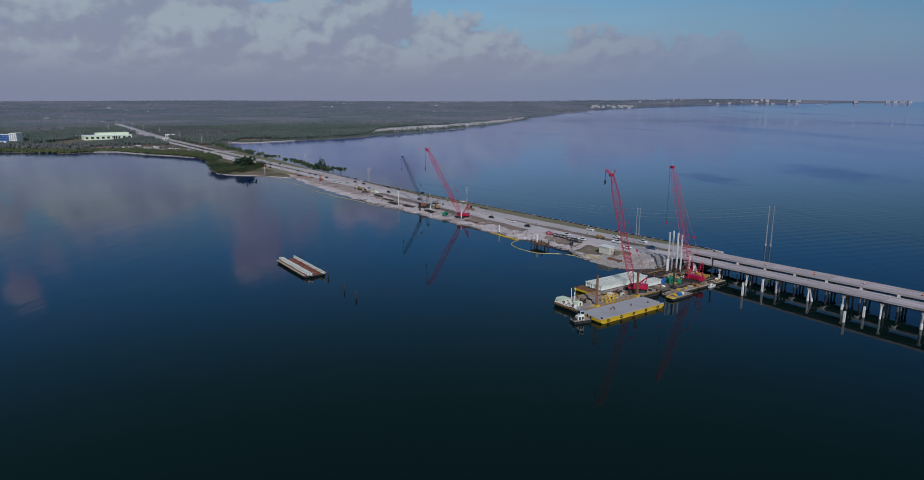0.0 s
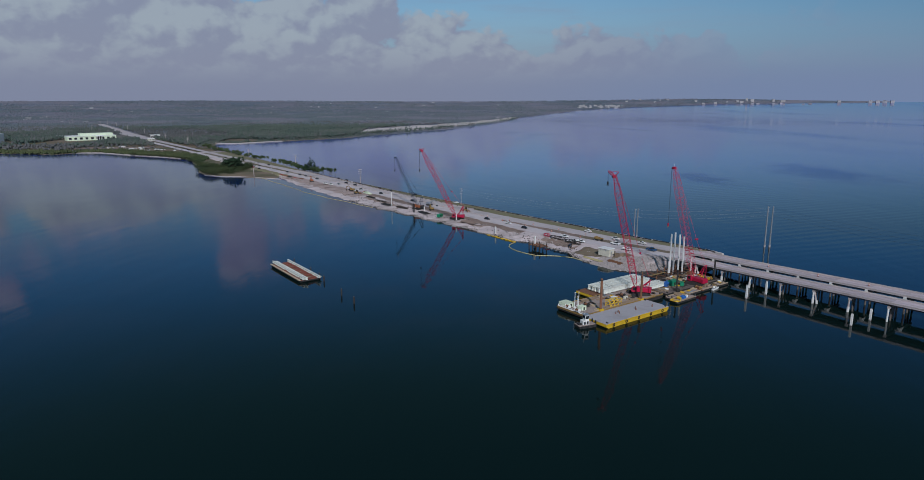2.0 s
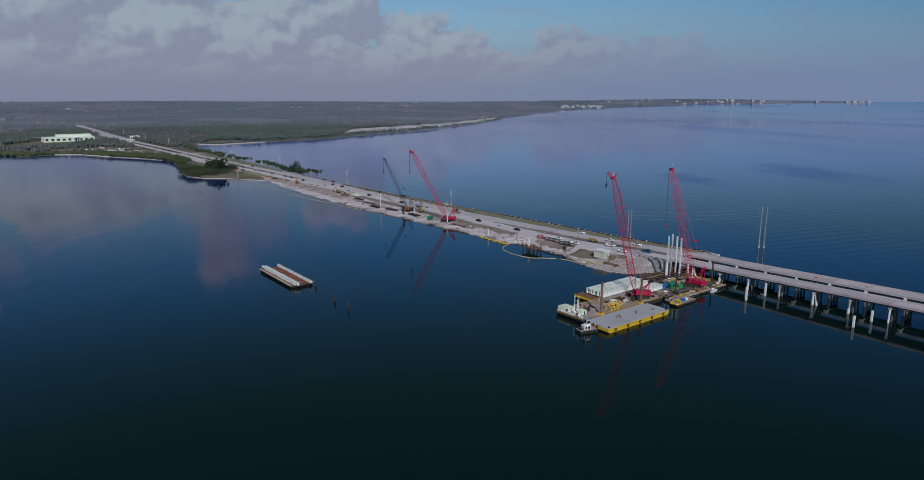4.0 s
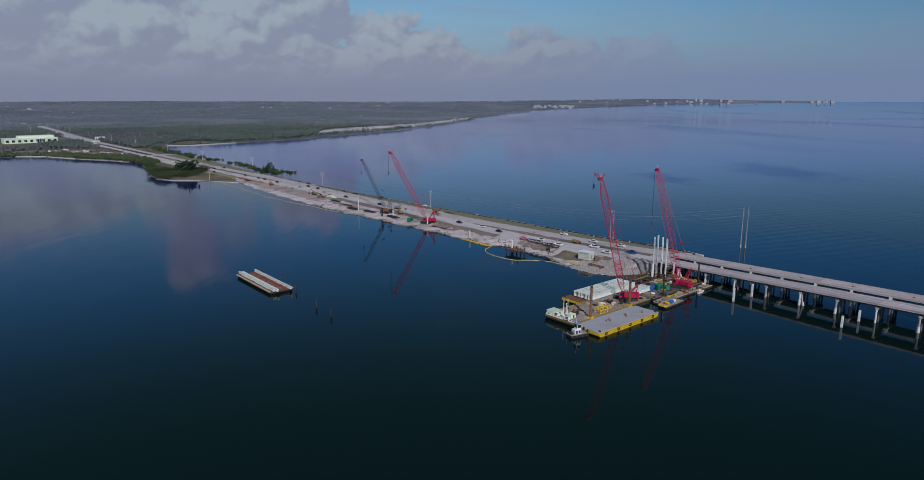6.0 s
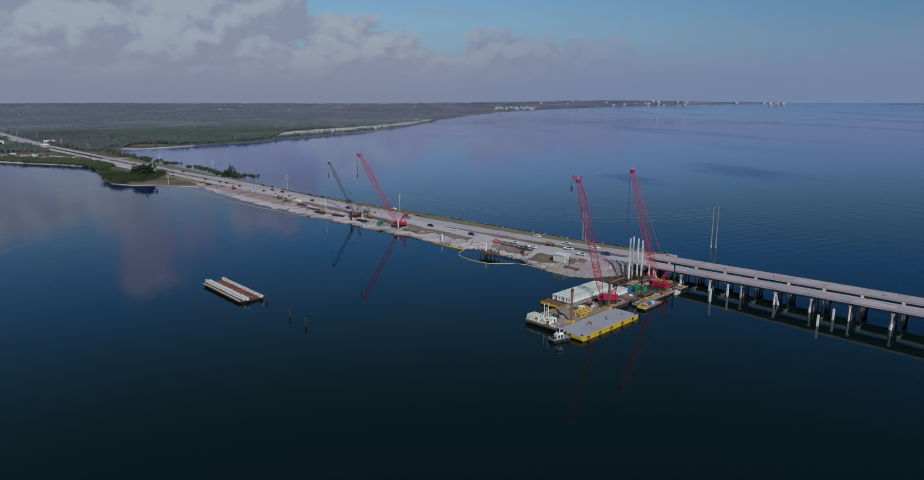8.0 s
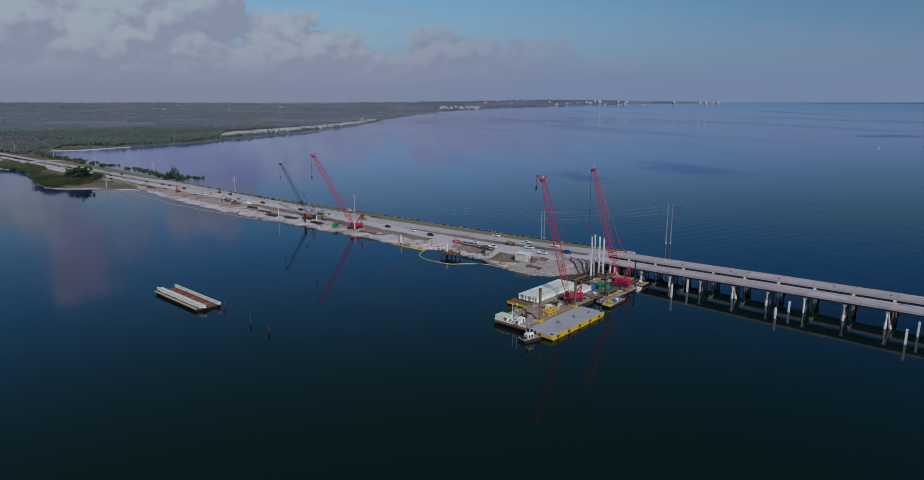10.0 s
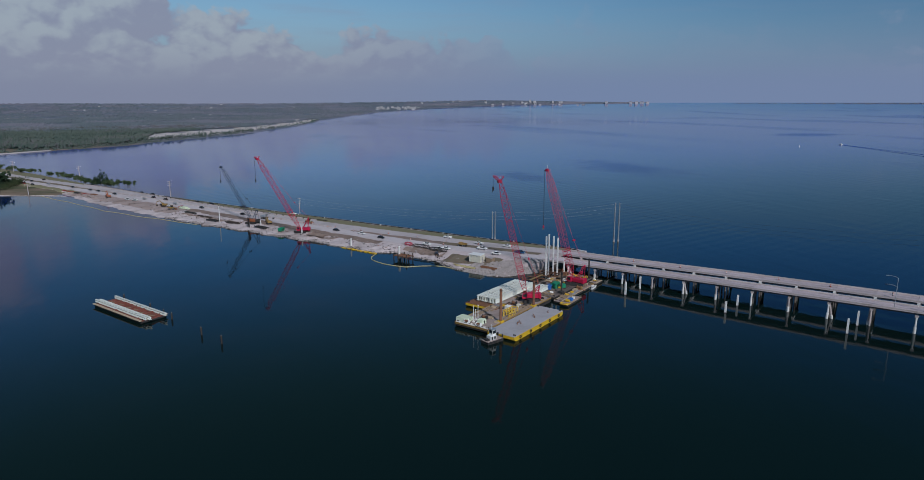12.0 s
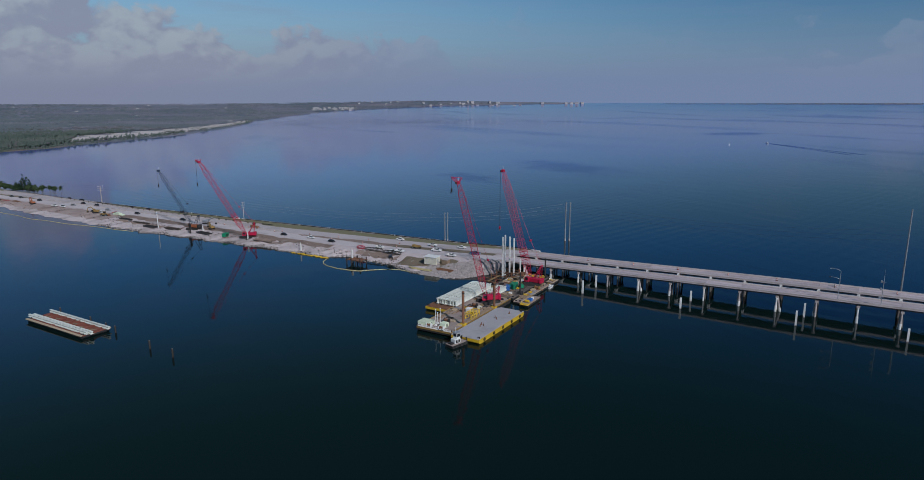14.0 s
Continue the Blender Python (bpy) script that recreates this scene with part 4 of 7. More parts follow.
for x in (-1.3, 1.3):
    for y in (-3.4, -1.1, 1.1, 3.4):
        part("post", Mesh().bar((x, y, 0), (x, y, 2.6), 0.22), YELLOW, cage)
    for z in (0.2, 1.4, 2.5):
        part("rail", Mesh().bar((x, -3.5, z), (x, 3.5, z), 0.2), YELLOW, cage)
    for y in (-3.4, -1.1, 1.1):
        part("brace", Mesh().bar((x, y, 0.2), (x, y + 2.3, 2.5), 0.14), YELLOW, cage)
for y in (-3.4, -1.1, 1.1, 3.4):
    part("cross_rail", Mesh().bar((-1.3, y, 2.5), (1.3, y, 2.5), 0.2), YELLOW, cage)
bw = thing("bulwark_rail", at(-6.4, -93.5, 1.8), "low white rail round the crane barge's end", "rail")
for x in np.arange(-7.2, 7.3, 1.8):
    part("post", Mesh().cbox(x - 0.08, x + 0.08, -0.08, 0.08, 0, 0.85, 0.02), WHITE, bw)
for z in (0.35, 0.78):
    part("rail", Mesh().bar((-7.2, 0, z), (7.2, 0, z), 0.1), WHITE, bw)
part("toe_board", Mesh().box(-7.2, 7.2, -0.05, 0.05, 0.0, 0.28), WHITE, bw)
for s, n, l in ((-0.2, -78, 9), (0.3, -68, 10), (-0.6, -66, 8), (-11, -80, 10), (-12.2, -76, 12), (-9.6, -72, 7)):
    single("timber_baulk", Mesh().cbox(-0.25, 0.25, -l / 2, l / 2, 0, 0.4, 0.04), TIMBER, "long squared timber baulk lying on the deck", "timber", "timber baulks", m=at(s, n, 1.8, n % 3))
generator(-6.2, -33.0, 1.5, BLUE, "dark blue generator on the cluttered barge", 10)
generator(-5.0, -30.0, 1.5, GREEN, "bright green power pack on the cluttered barge", 10, 1.25)
generator(-2.6, -26.8, 1.5, GREEN, "small green pump set on the cluttered barge", 40, 0.8)
winch(-0.6, -12.0, 1.5, YELLOW, "yellow deck winch on the cluttered barge")
winch(-0.4, -8.6, 1.5, YELLOW, "yellow deck winch on the cluttered barge", 90)
winch(3.8, -23.5, 0.9, OCHRE, "yellow winch on the narrow pontoon")
deck_house(3.7, -18.0, 0.9, 1.5, 2.2, 1.1, TIMBER, "timber tool chest on the pontoon")
deck_house(-11.0, -8.5, 1.5, 2.2, 3.0, 1.6, RUST, "rusty steel skip on the cluttered barge")
# loose steel on the decks
rng = random.Random(11)
for i in range(190):
    if i < 66 or i > 129:
        s, n, z = rng.uniform(-15, -1.5), rng.uniform(-41, -5), 1.5
    elif i < 102:
        s, n, z = rng.uniform(-13, 0), rng.uniform(-86, -48), 1.8
    else:
        s, n, z = rng.uniform(2.6, 5), rng.uniform(-43, -5), 0.9
    k, turn = rng.random(), rng.choice((0, 8, 90, 75))
    if k < 0.45:
        l, stuff_ = rng.uniform(2, 6), rng.choice((RUST, DARKRUST, HULL, OCHRE, STEEL))
        t = thing("steel_bundle", at(s, n, z, turn), "loose worn steel beams lying on the barge deck", "steel beams", "loose steel")
        for j in range(rng.randint(2, 4)):
            part("beam", Mesh().bar((j * 0.45, -l / 2, 0.14), (j * 0.45 + rng.uniform(-0.2, 0.2), l / 2, 0.14), 0.26), stuff_, t)
    elif k < 0.75:
        t = thing("timber_pile", at(s, n, z, turn), "stack of weathered timber mats on the barge deck", "timber", "timber mats")
        for j in range(4):
            part("mat", Mesh().cbox(-1.0, 1.0, -0.9 + j * 0.5, -0.5 + j * 0.5, 0, 0.35 + 0.1 * (j % 2), 0.03), TIMBER if i % 3 else CREAMWOOD, t)
    else:
        d = Mesh().path([(0.8 * math.cos(a), 0.8 * math.sin(a), 0.08 + 0.022 * a) for a in np.linspace(0, 18.8, 34)], 0.08, 5)
        single("rope_coil", d, rng.choice((BLACK, YELLOW, WHITE)), "coiled hose lying on the barge deck", "hose", "hoses", m=at(s, n, z))
# scuffs of gear on the pale deck
for s, n in ((7.2, -82.5), (7.9, -81.2), (6.6, -80.4), (8.6, -72.2), (7.4, -71.0), (9.8, -63.5)):
    d = Mesh().rod((0, 0, 0), (0, 0, 0.9), 0.14, 8).cbox(-0.45, 0.45, -0.1, 0.1, 0, 0.2, 0.02).rod((-0.4, 0, 0.5), (0.4, 0, 0.62), 0.07, 6)
    single("deck_fitting", d, RUST, "rusty deck fitting standing on the pale barge", "deck fitting", "deck fittings", m=at(s, n, 1.9, s * 40))

# the pile template and the tall piles held in it
tp = thing("pile_template", at(-18, -17, 0), "brown steel pile template frame over the water", "steel frame")
for z in (0.8, 2.3):
    for x in (-4.6, -2.4, 1.2, 3.4):
        part("long_beam", Mesh().cbox(x - 0.16, x + 0.16, -13, 13, z, z + 0.32, 0.03), DARKRUST, tp)
    for y in (-12.5, -7, -1.5, 4.0, 6.2, 8.4, 12.5):
        part("cross_beam", Mesh().cbox(-5, 4, y - 0.15, y + 0.15, z + 0.33, z + 0.62, 0.03), RUST, tp)
for x in (-4.6, 3.4):
    for y in (-12.5, -1.5, 4.0, 12.5):
        part("leg", Mesh().rod((x, y, -2.5), (x, y, 3.8), 0.28, 8), RUST, tp)
part("walkway", Mesh().cbox(-1.0, 0.2, -13, -1, 2.95, 3.05, 0.02), OCHRE, tp, "yellow walkway")


def white_pile(x, y, z0, z1, w=0.42, group="new piles in the water", label="new square white concrete pile standing in the water"):
    p = thing("concrete_pile", pose(x, y, 0, 0, 0, ROAD_A + 45), label, "pile", group)
    part("shaft", Mesh().rod((0, 0, z0), (0, 0, z1 - 0.15), w * 1.15, 4), PILE, p)
    part("head", Mesh().rod((0, 0, z1 - 0.15), (0, 0, z1), w * 1.15, 4, w * 1.0), PILE, p)
    part("waterline_stain", Mesh().rod((0, 0, max(z0, -0.5)), (0, 0, max(z0, -0.5) + 0.9), w * 1.15 + 0.006, 4), CONCRETE, p, "damp grey band at the foot")


for s, n, z in ((-18.6, -14.5, 21.2), (-19.2, -10.8, 21.4), (-17.2, -9.8, 20.6), (-15.0, -9.6, 20.0), (-17.0, -17.4, 8.6), (-14.6, -3.2, 8.4)):
    white_pile(*xy(s, n), -3, z, 0.35, "piles in the template", "tall square white concrete pile held upright in the template")
for x, y, z in ((123.0, 273.6, 6.0), (134.2, 279.1, 5.9), (147.5, 238.6, 4.7), (158.6, 244.4, 4.6), (172.8, 203.8, 5.9), (184.2, 209.2, 5.8), (194.0, 174.8, 5.0)):
    white_pile(x, y, -3, z)
for x, y, z in ((23.9, 410.3, 5.4), (-0.5, 451.5, 6.4), (-24.2, 490.5, 5.2), (-50.9, 516.1, 12.6)):
    white_pile(x, y, -3, z, 0.36 if z < 10 else 0.22, "new piles along the shore", "new square white concrete pile at the causeway's edge")

# small craft


def push_boat(m, label):
    b = thing("push_boat", m, label, "boat", "small craft")
    hull = Mesh().prism([(-3.6, 0.9), (-3.3, -0.6), (2.8, -0.6), (3.8, 0.2), (3.9, 1.15)], -1.9, 1.9)
    part("hull", hull, HULL, b)
    part("deck", Mesh().cbox(-3.5, 3.8, -1.8, 1.8, 0.95, 1.18, 0.05), DECK, b)
    part("deckhouse", Mesh().cbox(-1.6, 1.2, -1.15, 1.15, 1.18, 2.7, 0.1), WHITE, b, "white deckhouse")
    wh = part("wheelhouse", Mesh().cbox(-0.6, 1.1, -1.0, 1.0, 2.7, 4.8, 0.12), WHITE, b, "white wheelhouse")
    part("window", Mesh().cbox(1.08, 1.13, -0.85, 0.85, 3.4, 4.5, 0.01), GLASS, wh)
    for y in (-1.03, 0.99):
        part("window", Mesh().cbox(-0.45, 0.95, y, y + 0.04, 3.4, 4.5, 0.01), GLASS, wh)
    part("window", Mesh().cbox(-0.63, -0.58, -0.8, 0.8, 3.4, 4.5, 0.01), GLASS, wh)
    for y in (-1.19, 1.14):
        for x in (-1.2, 0.0):
            part("side_door", Mesh().cbox(x, x + 0.8, y, y + 0.05, 1.3, 2.4, 0.01), BLACK, b)
    part("engine_hatch", Mesh().cbox(-3.2, -1.8, -0.9, 0.9, 1.18, 1.75, 0.08), HULL, b)
    part("roof", Mesh().cbox(-0.85, 1.35, -1.2, 1.2, 4.8, 4.95, 0.04), STEEL, b)
    part("mast", Mesh().rod((-0.3, 0, 4.95), (-0.3, 0, 6.8), 0.06, 6).rod((-0.3, -0.6, 6.3), (-0.3, 0.6, 6.3), 0.04, 6), WHITE, b)
    for y in (-1.2, 1.2):
        part("push_knee", Mesh().cbox(3.7, 4.1, y - 0.25, y + 0.25, 0.2, 2.4, 0.05), BLACK, b)
    for x in (-2.4, 0, 2.2):
        for y in (-1.95, 1.95):
            part("fender_tyre", Mesh().path([(x + 0.4 * math.cos(a), y, 0.6 + 0.4 * math.sin(a)) for a in np.linspace(0, 6.2832, 9)], 0.13, 5), BLACK, b)


push_boat(at(6.8, -99.3, 0, 75), "small white push boat with dark hull beside the barges")
wb = thing("work_boat", at(8.4, -41.0, 0, 92), "small work float with yellow bow and blue gear", "boat", "small craft")
part("hull", Mesh().prism([(-7, 0.8), (-6.4, -0.5), (6.0, -0.5), (7.2, 0.8)], -1.9, 1.9), HULL, wb)
part("deck", Mesh().cbox(-7, 7.1, -1.95, 1.95, 0.8, 0.95, 0.04), DECK, wb)
part("bow_frame", Mesh().path([(-4.6, -1.8, 1.05), (-6.6, -1.8, 1.05), (-7.1, -1.2, 1.05), (-7.1, 1.2, 1.05), (-6.6, 1.8, 1.05), (-4.6, 1.8, 1.05)], 0.26, 8).rod((-5.4, -1.8, 1.05), (-5.4, 1.8, 1.05), 0.2, 8), YELLOW, wb, "yellow tubular bow frame")
for y in (-1.9, 1.9):
    part("side_rail", Mesh().rod((-4.6, y, 1.05), (6.8, y, 1.05), 0.1, 6), OCHRE, wb, "yellow side rail")
part("engine_box", Mesh().cbox(-1.0, 0.9, -0.9, 0.9, 0.95, 2.0, 0.1), BLUE, wb, "blue engine cover")
part("console", Mesh().cbox(2.0, 3.0, -0.5, 0.5, 0.95, 1.9, 0.08), WHITE, wb)
part("hose_reel", Mesh().rod((-3.0, -0.8, 1.6), (-3.0, 0.8, 1.6), 0.6, 12), YELLOW, wb)
part("rail", Mesh().path([(6.5, -1.7, 0.95), (6.5, -1.7, 1.8), (6.5, 1.7, 1.8), (6.5, 1.7, 0.95)], 0.05, 5), STEEL, wb)
sk = thing("skiff", at(6.6, -15.6, 0, 95), "small white open skiff moored to the pontoon", "boat", "small craft")
part("hull", Mesh().prism([(-2.6, 0.6), (-2.5, -0.2), (1.6, -0.2), (2.9, 0.75)], -0.95, 0.95), WHITE, sk)
part("cockpit", Mesh().cbox(-2.3, 1.5, -0.75, 0.75, 0.6, 0.7, 0.03), STEEL, sk)
part("outboard", Mesh().cbox(-3.0, -2.55, -0.2, 0.2, 0.2, 1.2, 0.06), BLACK, sk)
part("console", Mesh().cbox(-0.5, 0.2, -0.35, 0.35, 0.7, 1.5, 0.05), WHITE, sk)
sp = thing("motor_boat", pose(1034, 963, 0, 0, 0, 68.7), "small white motor boat under way on the bay", "boat", "small craft")
part("hull", Mesh().prism([(-4, 1.0), (-4, -0.3), (2.6, -0.3), (4.6, 1.3)], -1.3, 1.3), WHITE, sp)
part("cabin", Mesh().cbox(-1.5, 1.6, -1.0, 1.0, 1.0, 2.5, 0.2), WHITE, sp)
wk = Mesh()
for k in (-1, 1):
    for i in range(30):
        y0, y1 = i * 9.0, (i + 1) * 9.0
        c0, c1 = k * (1 + y0 * 0.035), k * (1 + y1 * 0.035)
        wk.add([(c0, -y0, 0.02), (c0 + k * 1.4, -y0, 0.02), ((c0 + c1) / 2 + k * 0.7, -(y0 + y1) / 2, 0.45), (c1, -y1, 0.02), (c1 + k * 1.4, -y1, 0.02)], [(0, 1, 2), (1, 4, 2), (4, 3, 2), (3, 0, 2)])
single("boat_wake", wk, WATER, "low spreading wake ridges behind the motor boat", "wake", kind="stuff", m=pose(1032, 958, 0, 0, 0, -21.3))
by = thing("channel_marker", pose(930, 959, 0), "small white channel marker buoy", "buoy")
part("body", Mesh().rod((0, 0, -0.5), (0, 0, 1.6), 1.1, 10, 0.5), WHITE, by)
part("top_mark", Mesh().rod((0, 0, 1.6), (0, 0, 3.2), 0.25, 8), WHITE, by)

# floating silt boom
boom_pts = [(-122.8, -23.3), (-120.5, -27), (-118.6, -31.5), (-115, -35), (-110, -37.3), (-103.1, -38.7), (-95, -38.4), (-88.8, -37.1), (-83.2, -30.5), (-78, -26.4), (-72.7, -24.6), (-66, -25.2)]
fine = [(lerp([(i, p[0]) for i, p in enumerate(boom_pts)], k), lerp([(i, p[1]) for i, p in enumerate(boom_pts)], k)) for k in np.linspace(0, len(boom_pts) - 1, 60)]
sb = thing("silt_boom", at(0, 0), "yellow floating silt boom curving round the shore works", "silt boom")
for a, b in zip(fine, fine[1:]):
    part("float", Mesh().rod((*a, 0.05), (a[0] + (b[0] - a[0]) * 0.93, a[1] + (b[1] - a[1]) * 0.93, 0.05), 0.26, 6), BUFF, sb)
lb = thing("silt_boom", at(0, 0), "pale floating silt boom along the causeway shore", "silt boom")
for s in np.arange(-560, -285, 5.0):
    f = lambda q: (q, lerp([(-560, -37), (-447, -39.9), (-397, -42.8), (-355, -40.4), (-314, -36.0), (-285, -33.5)], q) + 0.5 * math.sin(q * 0.13), 0.04)
    part("float", Mesh().rod(f(s), f(s + 4.7), 0.2, 6), BUFF, lb)
boom_heap = thing("silt_boom", at(0, 0), "slack yellow silt boom lying folded at the shore", "silt boom")
rng = random.Random(3)
for i in range(40):
    q = rng.random()
    part("float", Mesh().path([(-150 + 28 * q + rng.uniform(-1, 1), -24.5 + rng.uniform(-1.2, 0.5), 0.15), (-148 + 28 * q, -24.3 + rng.uniform(-1, 0.8), 0.25)], 0.28, 5), YELLOW, boom_heap)

# ---- cranes ----


def lattice(M, a, b, w, bay, r, side, taper=5.0):
    """A four-chord lattice boom from a to b, narrow at its foot and head."""
    a, b = Vector(a), Vector(b)
    L, d = (b - a).length, (b - a).normalized()
    side = Vector(side).normalized()
    up = d.cross(side).normalized()
    k = max(4, round(L / bay))
    rows = []
    for i in range(k + 1):
        t = L * i / k
        h = w / 2 * min(1.0, 0.28 + 0.72 * t / taper, 0.35 + 0.65 * (L - t) / taper)
        c = a + d * t
        rows.append([c + side * h + up * h, c - side * h + up * h, c - side * h - up * h, c + side * h - up * h])
    for i in range(k):
        for j in range(4):
            M.bar(rows[i][j], rows[i + 1][j], r * 2)
            p, q = (rows[i][j], rows[i + 1][(j + 1) % 4]) if i % 2 else (rows[i][(j + 1) % 4], rows[i + 1][j])
            M.bar(p, q, r * 1.0)
            if L > 20:
                p, q = (rows[i][(j + 1) % 4], rows[i + 1][j]) if i % 2 else (rows[i][j], rows[i + 1][(j + 1) % 4])
                M.bar(p, q, r * 0.8)
            if i % 3 == 0:
                M.bar(rows[i][j], rows[i][(j + 1) % 4], r * 1.2)
    return M


def crane(s, n, z, tip, paint, house, label, hook, jib=0.0, w=2.6, tracks=0, weight=None, gantry=9.5):
    """A crawler crane: its own x points under the boom. tip: s, n and z of the boom's head; hook: metres below it."""
    (x0, y0), (x1, y1) = xy(s, n), xy(tip[0], tip[1])
    head = math.degrees(math.atan2(y1 - y0, x1 - x0))
    reach, H = math.hypot(x1 - x0, y1 - y0), tip[2] - z
    c = thing("crawler_crane", pose(x0, y0, z, 0, 0, head), label, "crane", "crawler cranes")
    T = Matrix.Rotation(radians(tracks), 4, "Z")
    for y in (-2.6, 2.6):
        prof = [(-4.2, 0.45), (-3.7, 0.0), (3.7, 0.0), (4.2, 0.45), (4.2, 0.85), (3.7, 1.25), (-3.7, 1.25), (-4.2, 0.85)]
        tr = part("crawler_track", Mesh().prism(prof, y - 0.5, y + 0.5, T), HULL, c, "black crawler track")
        for x in np.linspace(-3.6, 3.6, 9):
            part("track_shoe", Mesh().box(x - 0.3, x + 0.3, y - 0.56, y + 0.56, 1.2, 1.31, T), HULL, tr)
    part("carbody", Mesh().cbox(-1.6, 1.6, -2.1, 2.1, 0.5, 1.3, 0.1, T), HULL, c)
    part("slew_ring", Mesh().rod((0, 0, 1.3), (0, 0, 1.6), 1.5, 16), BLACK, c)
    part("machinery_house", Mesh().cbox(-4.2, 1.2, -1.5, 1.5, 1.6, 3.3, 0.15), house, c)
    part("counterweight", Mesh().cbox(-5.3, -4.25, -1.7, 1.7, 1.5, 3.5, 0.15), weight or house, c)
    part("walkway", Mesh().cbox(-4.0, 1.2, -2.1, -1.55, 1.7, 1.85, 0.02).path([(-4, -2.05, 1.85), (-4, -2.05, 2.8), (1.2, -2.05, 2.8), (1.2, -2.05, 1.85)], 0.04, 4), HULL, c)
    cab = part("cab", Mesh().prism([(0.6, 1.6), (2.6, 1.6), (2.9, 2.4), (2.4, 3.9), (0.6, 3.9)], 1.65, 2.75), house, c)
    part("cab_window", Mesh().prism([(2.62, 2.3), (2.93, 2.4), (2.5, 3.7), (2.3, 3.7)], 1.75, 2.65), GLASS, cab)
    part("cab_window", Mesh().box(0.9, 2.3, 2.76, 2.79, 2.5, 3.7), GLASS, cab)
    foot, tipv = Vector((1.0, 0, 2.2)), Vector((reach, 0, H))
    d = (tipv - foot).normalized()
    part("boom", lattice(Mesh(), foot, tipv, w, 1.55, 0.056, (0, 1, 0), 7.0), paint, c)
    kq = foot + d * (tipv - foot).length * 0.24
    for t in (-0.9, 0.9):
        p = kq + d * t
        u = d.cross(Vector((0, 1, 0)))
        ring = [p + Vector((0, a * 1.35, 0)) + u * b * 1.35 for a, b in ((1, 1), (-1, 1), (-1, -1), (1, -1), (1, 1))]
        part("boom_connector", Mesh().path(ring, 0.12, 4), paint, c)
    hd = part("boom_head", Mesh().cbox(-0.7, 0.8, -0.7, 0.7, -0.6, 0.6, 0.2, Matrix.Translation(tipv)), paint, c)
    for y in (-0.5, 0.0, 0.5):
        part("sheave", Mesh().wheel(tuple(tipv + Vector((0.8, y, -0.2))), 0.5, 0.14), BLACK, hd)
    part("anemometer", Mesh().rod(tipv + Vector((0, 0, 0.8)), tipv + Vector((0, 0, 2.2)), 0.06, 5), WHITE, hd)
    drop = tipv + Vector((1.5, 0, -0.2))
    if jib:
        j1 = tipv + d * jib * 0.7 + Vector((jib * 0.7, 0, 0))
        J = Mesh()
        lattice(J, tipv, j1, 1.0, 1.0, 0.07, (0, 1, 0), 1.5)
        J.bar(tipv + Vector((-1.6, 0, 1.9)), j1, 0.1).bar(tipv, tipv + Vector((-1.6, 0, 1.9)), 0.24)
        part("jib", J, paint, c)
        drop = j1
    mast = Vector((-4.6, 0, gantry))
    G = Mesh()
    for y in (-1.3, 1.3):
        G.bar((-1.0, y, 3.2), mast + Vector((0, y * 0.6, 0)), 0.24).bar((-4.1, y, 3.2), mast + Vector((0, y * 0.6, 0)), 0.2).bar((-2.8, y, gantry * 0.65), (-4.3, y, gantry * 0.63), 0.16)
    G.bar(mast + Vector((0, -1, 0)), mast + Vector((0, 1, 0)), 0.36).bar((-2.9, -1.2, gantry * 0.67), (-2.9, 1.2, gantry * 0.67), 0.2)
    part("gantry", G, paint, c)
    mid = mast.lerp(tipv, 0.28) + Vector((0, 0, -0.6))
    for y in (-0.8, 0.8):
        part("pendant_line", Mesh().rod(mast + Vector((0, y, 0)), mid, 0.035, 4).rod(mid, tipv + Vector((-0.7, y, 0.7)), 0.035, 4), paint if paint is NAVY else RED, c)
    part("pendant_block", Mesh().cbox(-0.35, 0.35, -0.9, 0.9, -0.3, 0.3, 0.1, Matrix.Translation(mid)), paint, c)
    part("hoist_line", Mesh().rod(drop + Vector((0, 0.15, 0)), drop + Vector((0, 0.12, -hook)), 0.05, 4).rod(drop + Vector((0, -0.15, 0)), drop + Vector((0, -0.12, -hook)), 0.05, 4), BLACK, c)
    hb = part("hook_block", Mesh().cbox(-0.35, 0.35, -0.3, 0.3, -hook - 1.3, -hook, 0.15, Matrix.Translation(drop)), paint if hook > 18 else BLACK, c)
    part("hook", Mesh().path([drop + Vector((0.35 * math.sin(a), 0, -hook - 1.75 - 0.35 * math.cos(a))) for a in np.linspace(0.3, 4.6, 8)], 0.13, 6), OCHRE if hook > 18 else BLACK, hb)
    return c


crane(-0.6, -19.3, 1.5, (-17.1, -18.0, 53.2), RED, RED, "tall red crawler crane on a barge lifting a pile", 26, tracks=20)
crane(-4.7, -54.4, 1.8, (-15.0, -61.4, 52.6), RED, RED, "tall red crawler crane on the girder work barge", 4.5, jib=3.2, tracks=30, gantry=6.6)
crane(-196.8, -14.2, 1.9, (-216.9, -29.5, 49.0), RED, RED, "tall red crawler crane on the sandy causeway edge", 14, jib=2.0, tracks=-20)
crane(-248.5, -13.6, 1.9, (-276.8, -16.2, 39.4), NAVY, ORANGE, "crawler crane with dark blue boom and orange body", 9, w=1.9, tracks=10, weight=HULL)
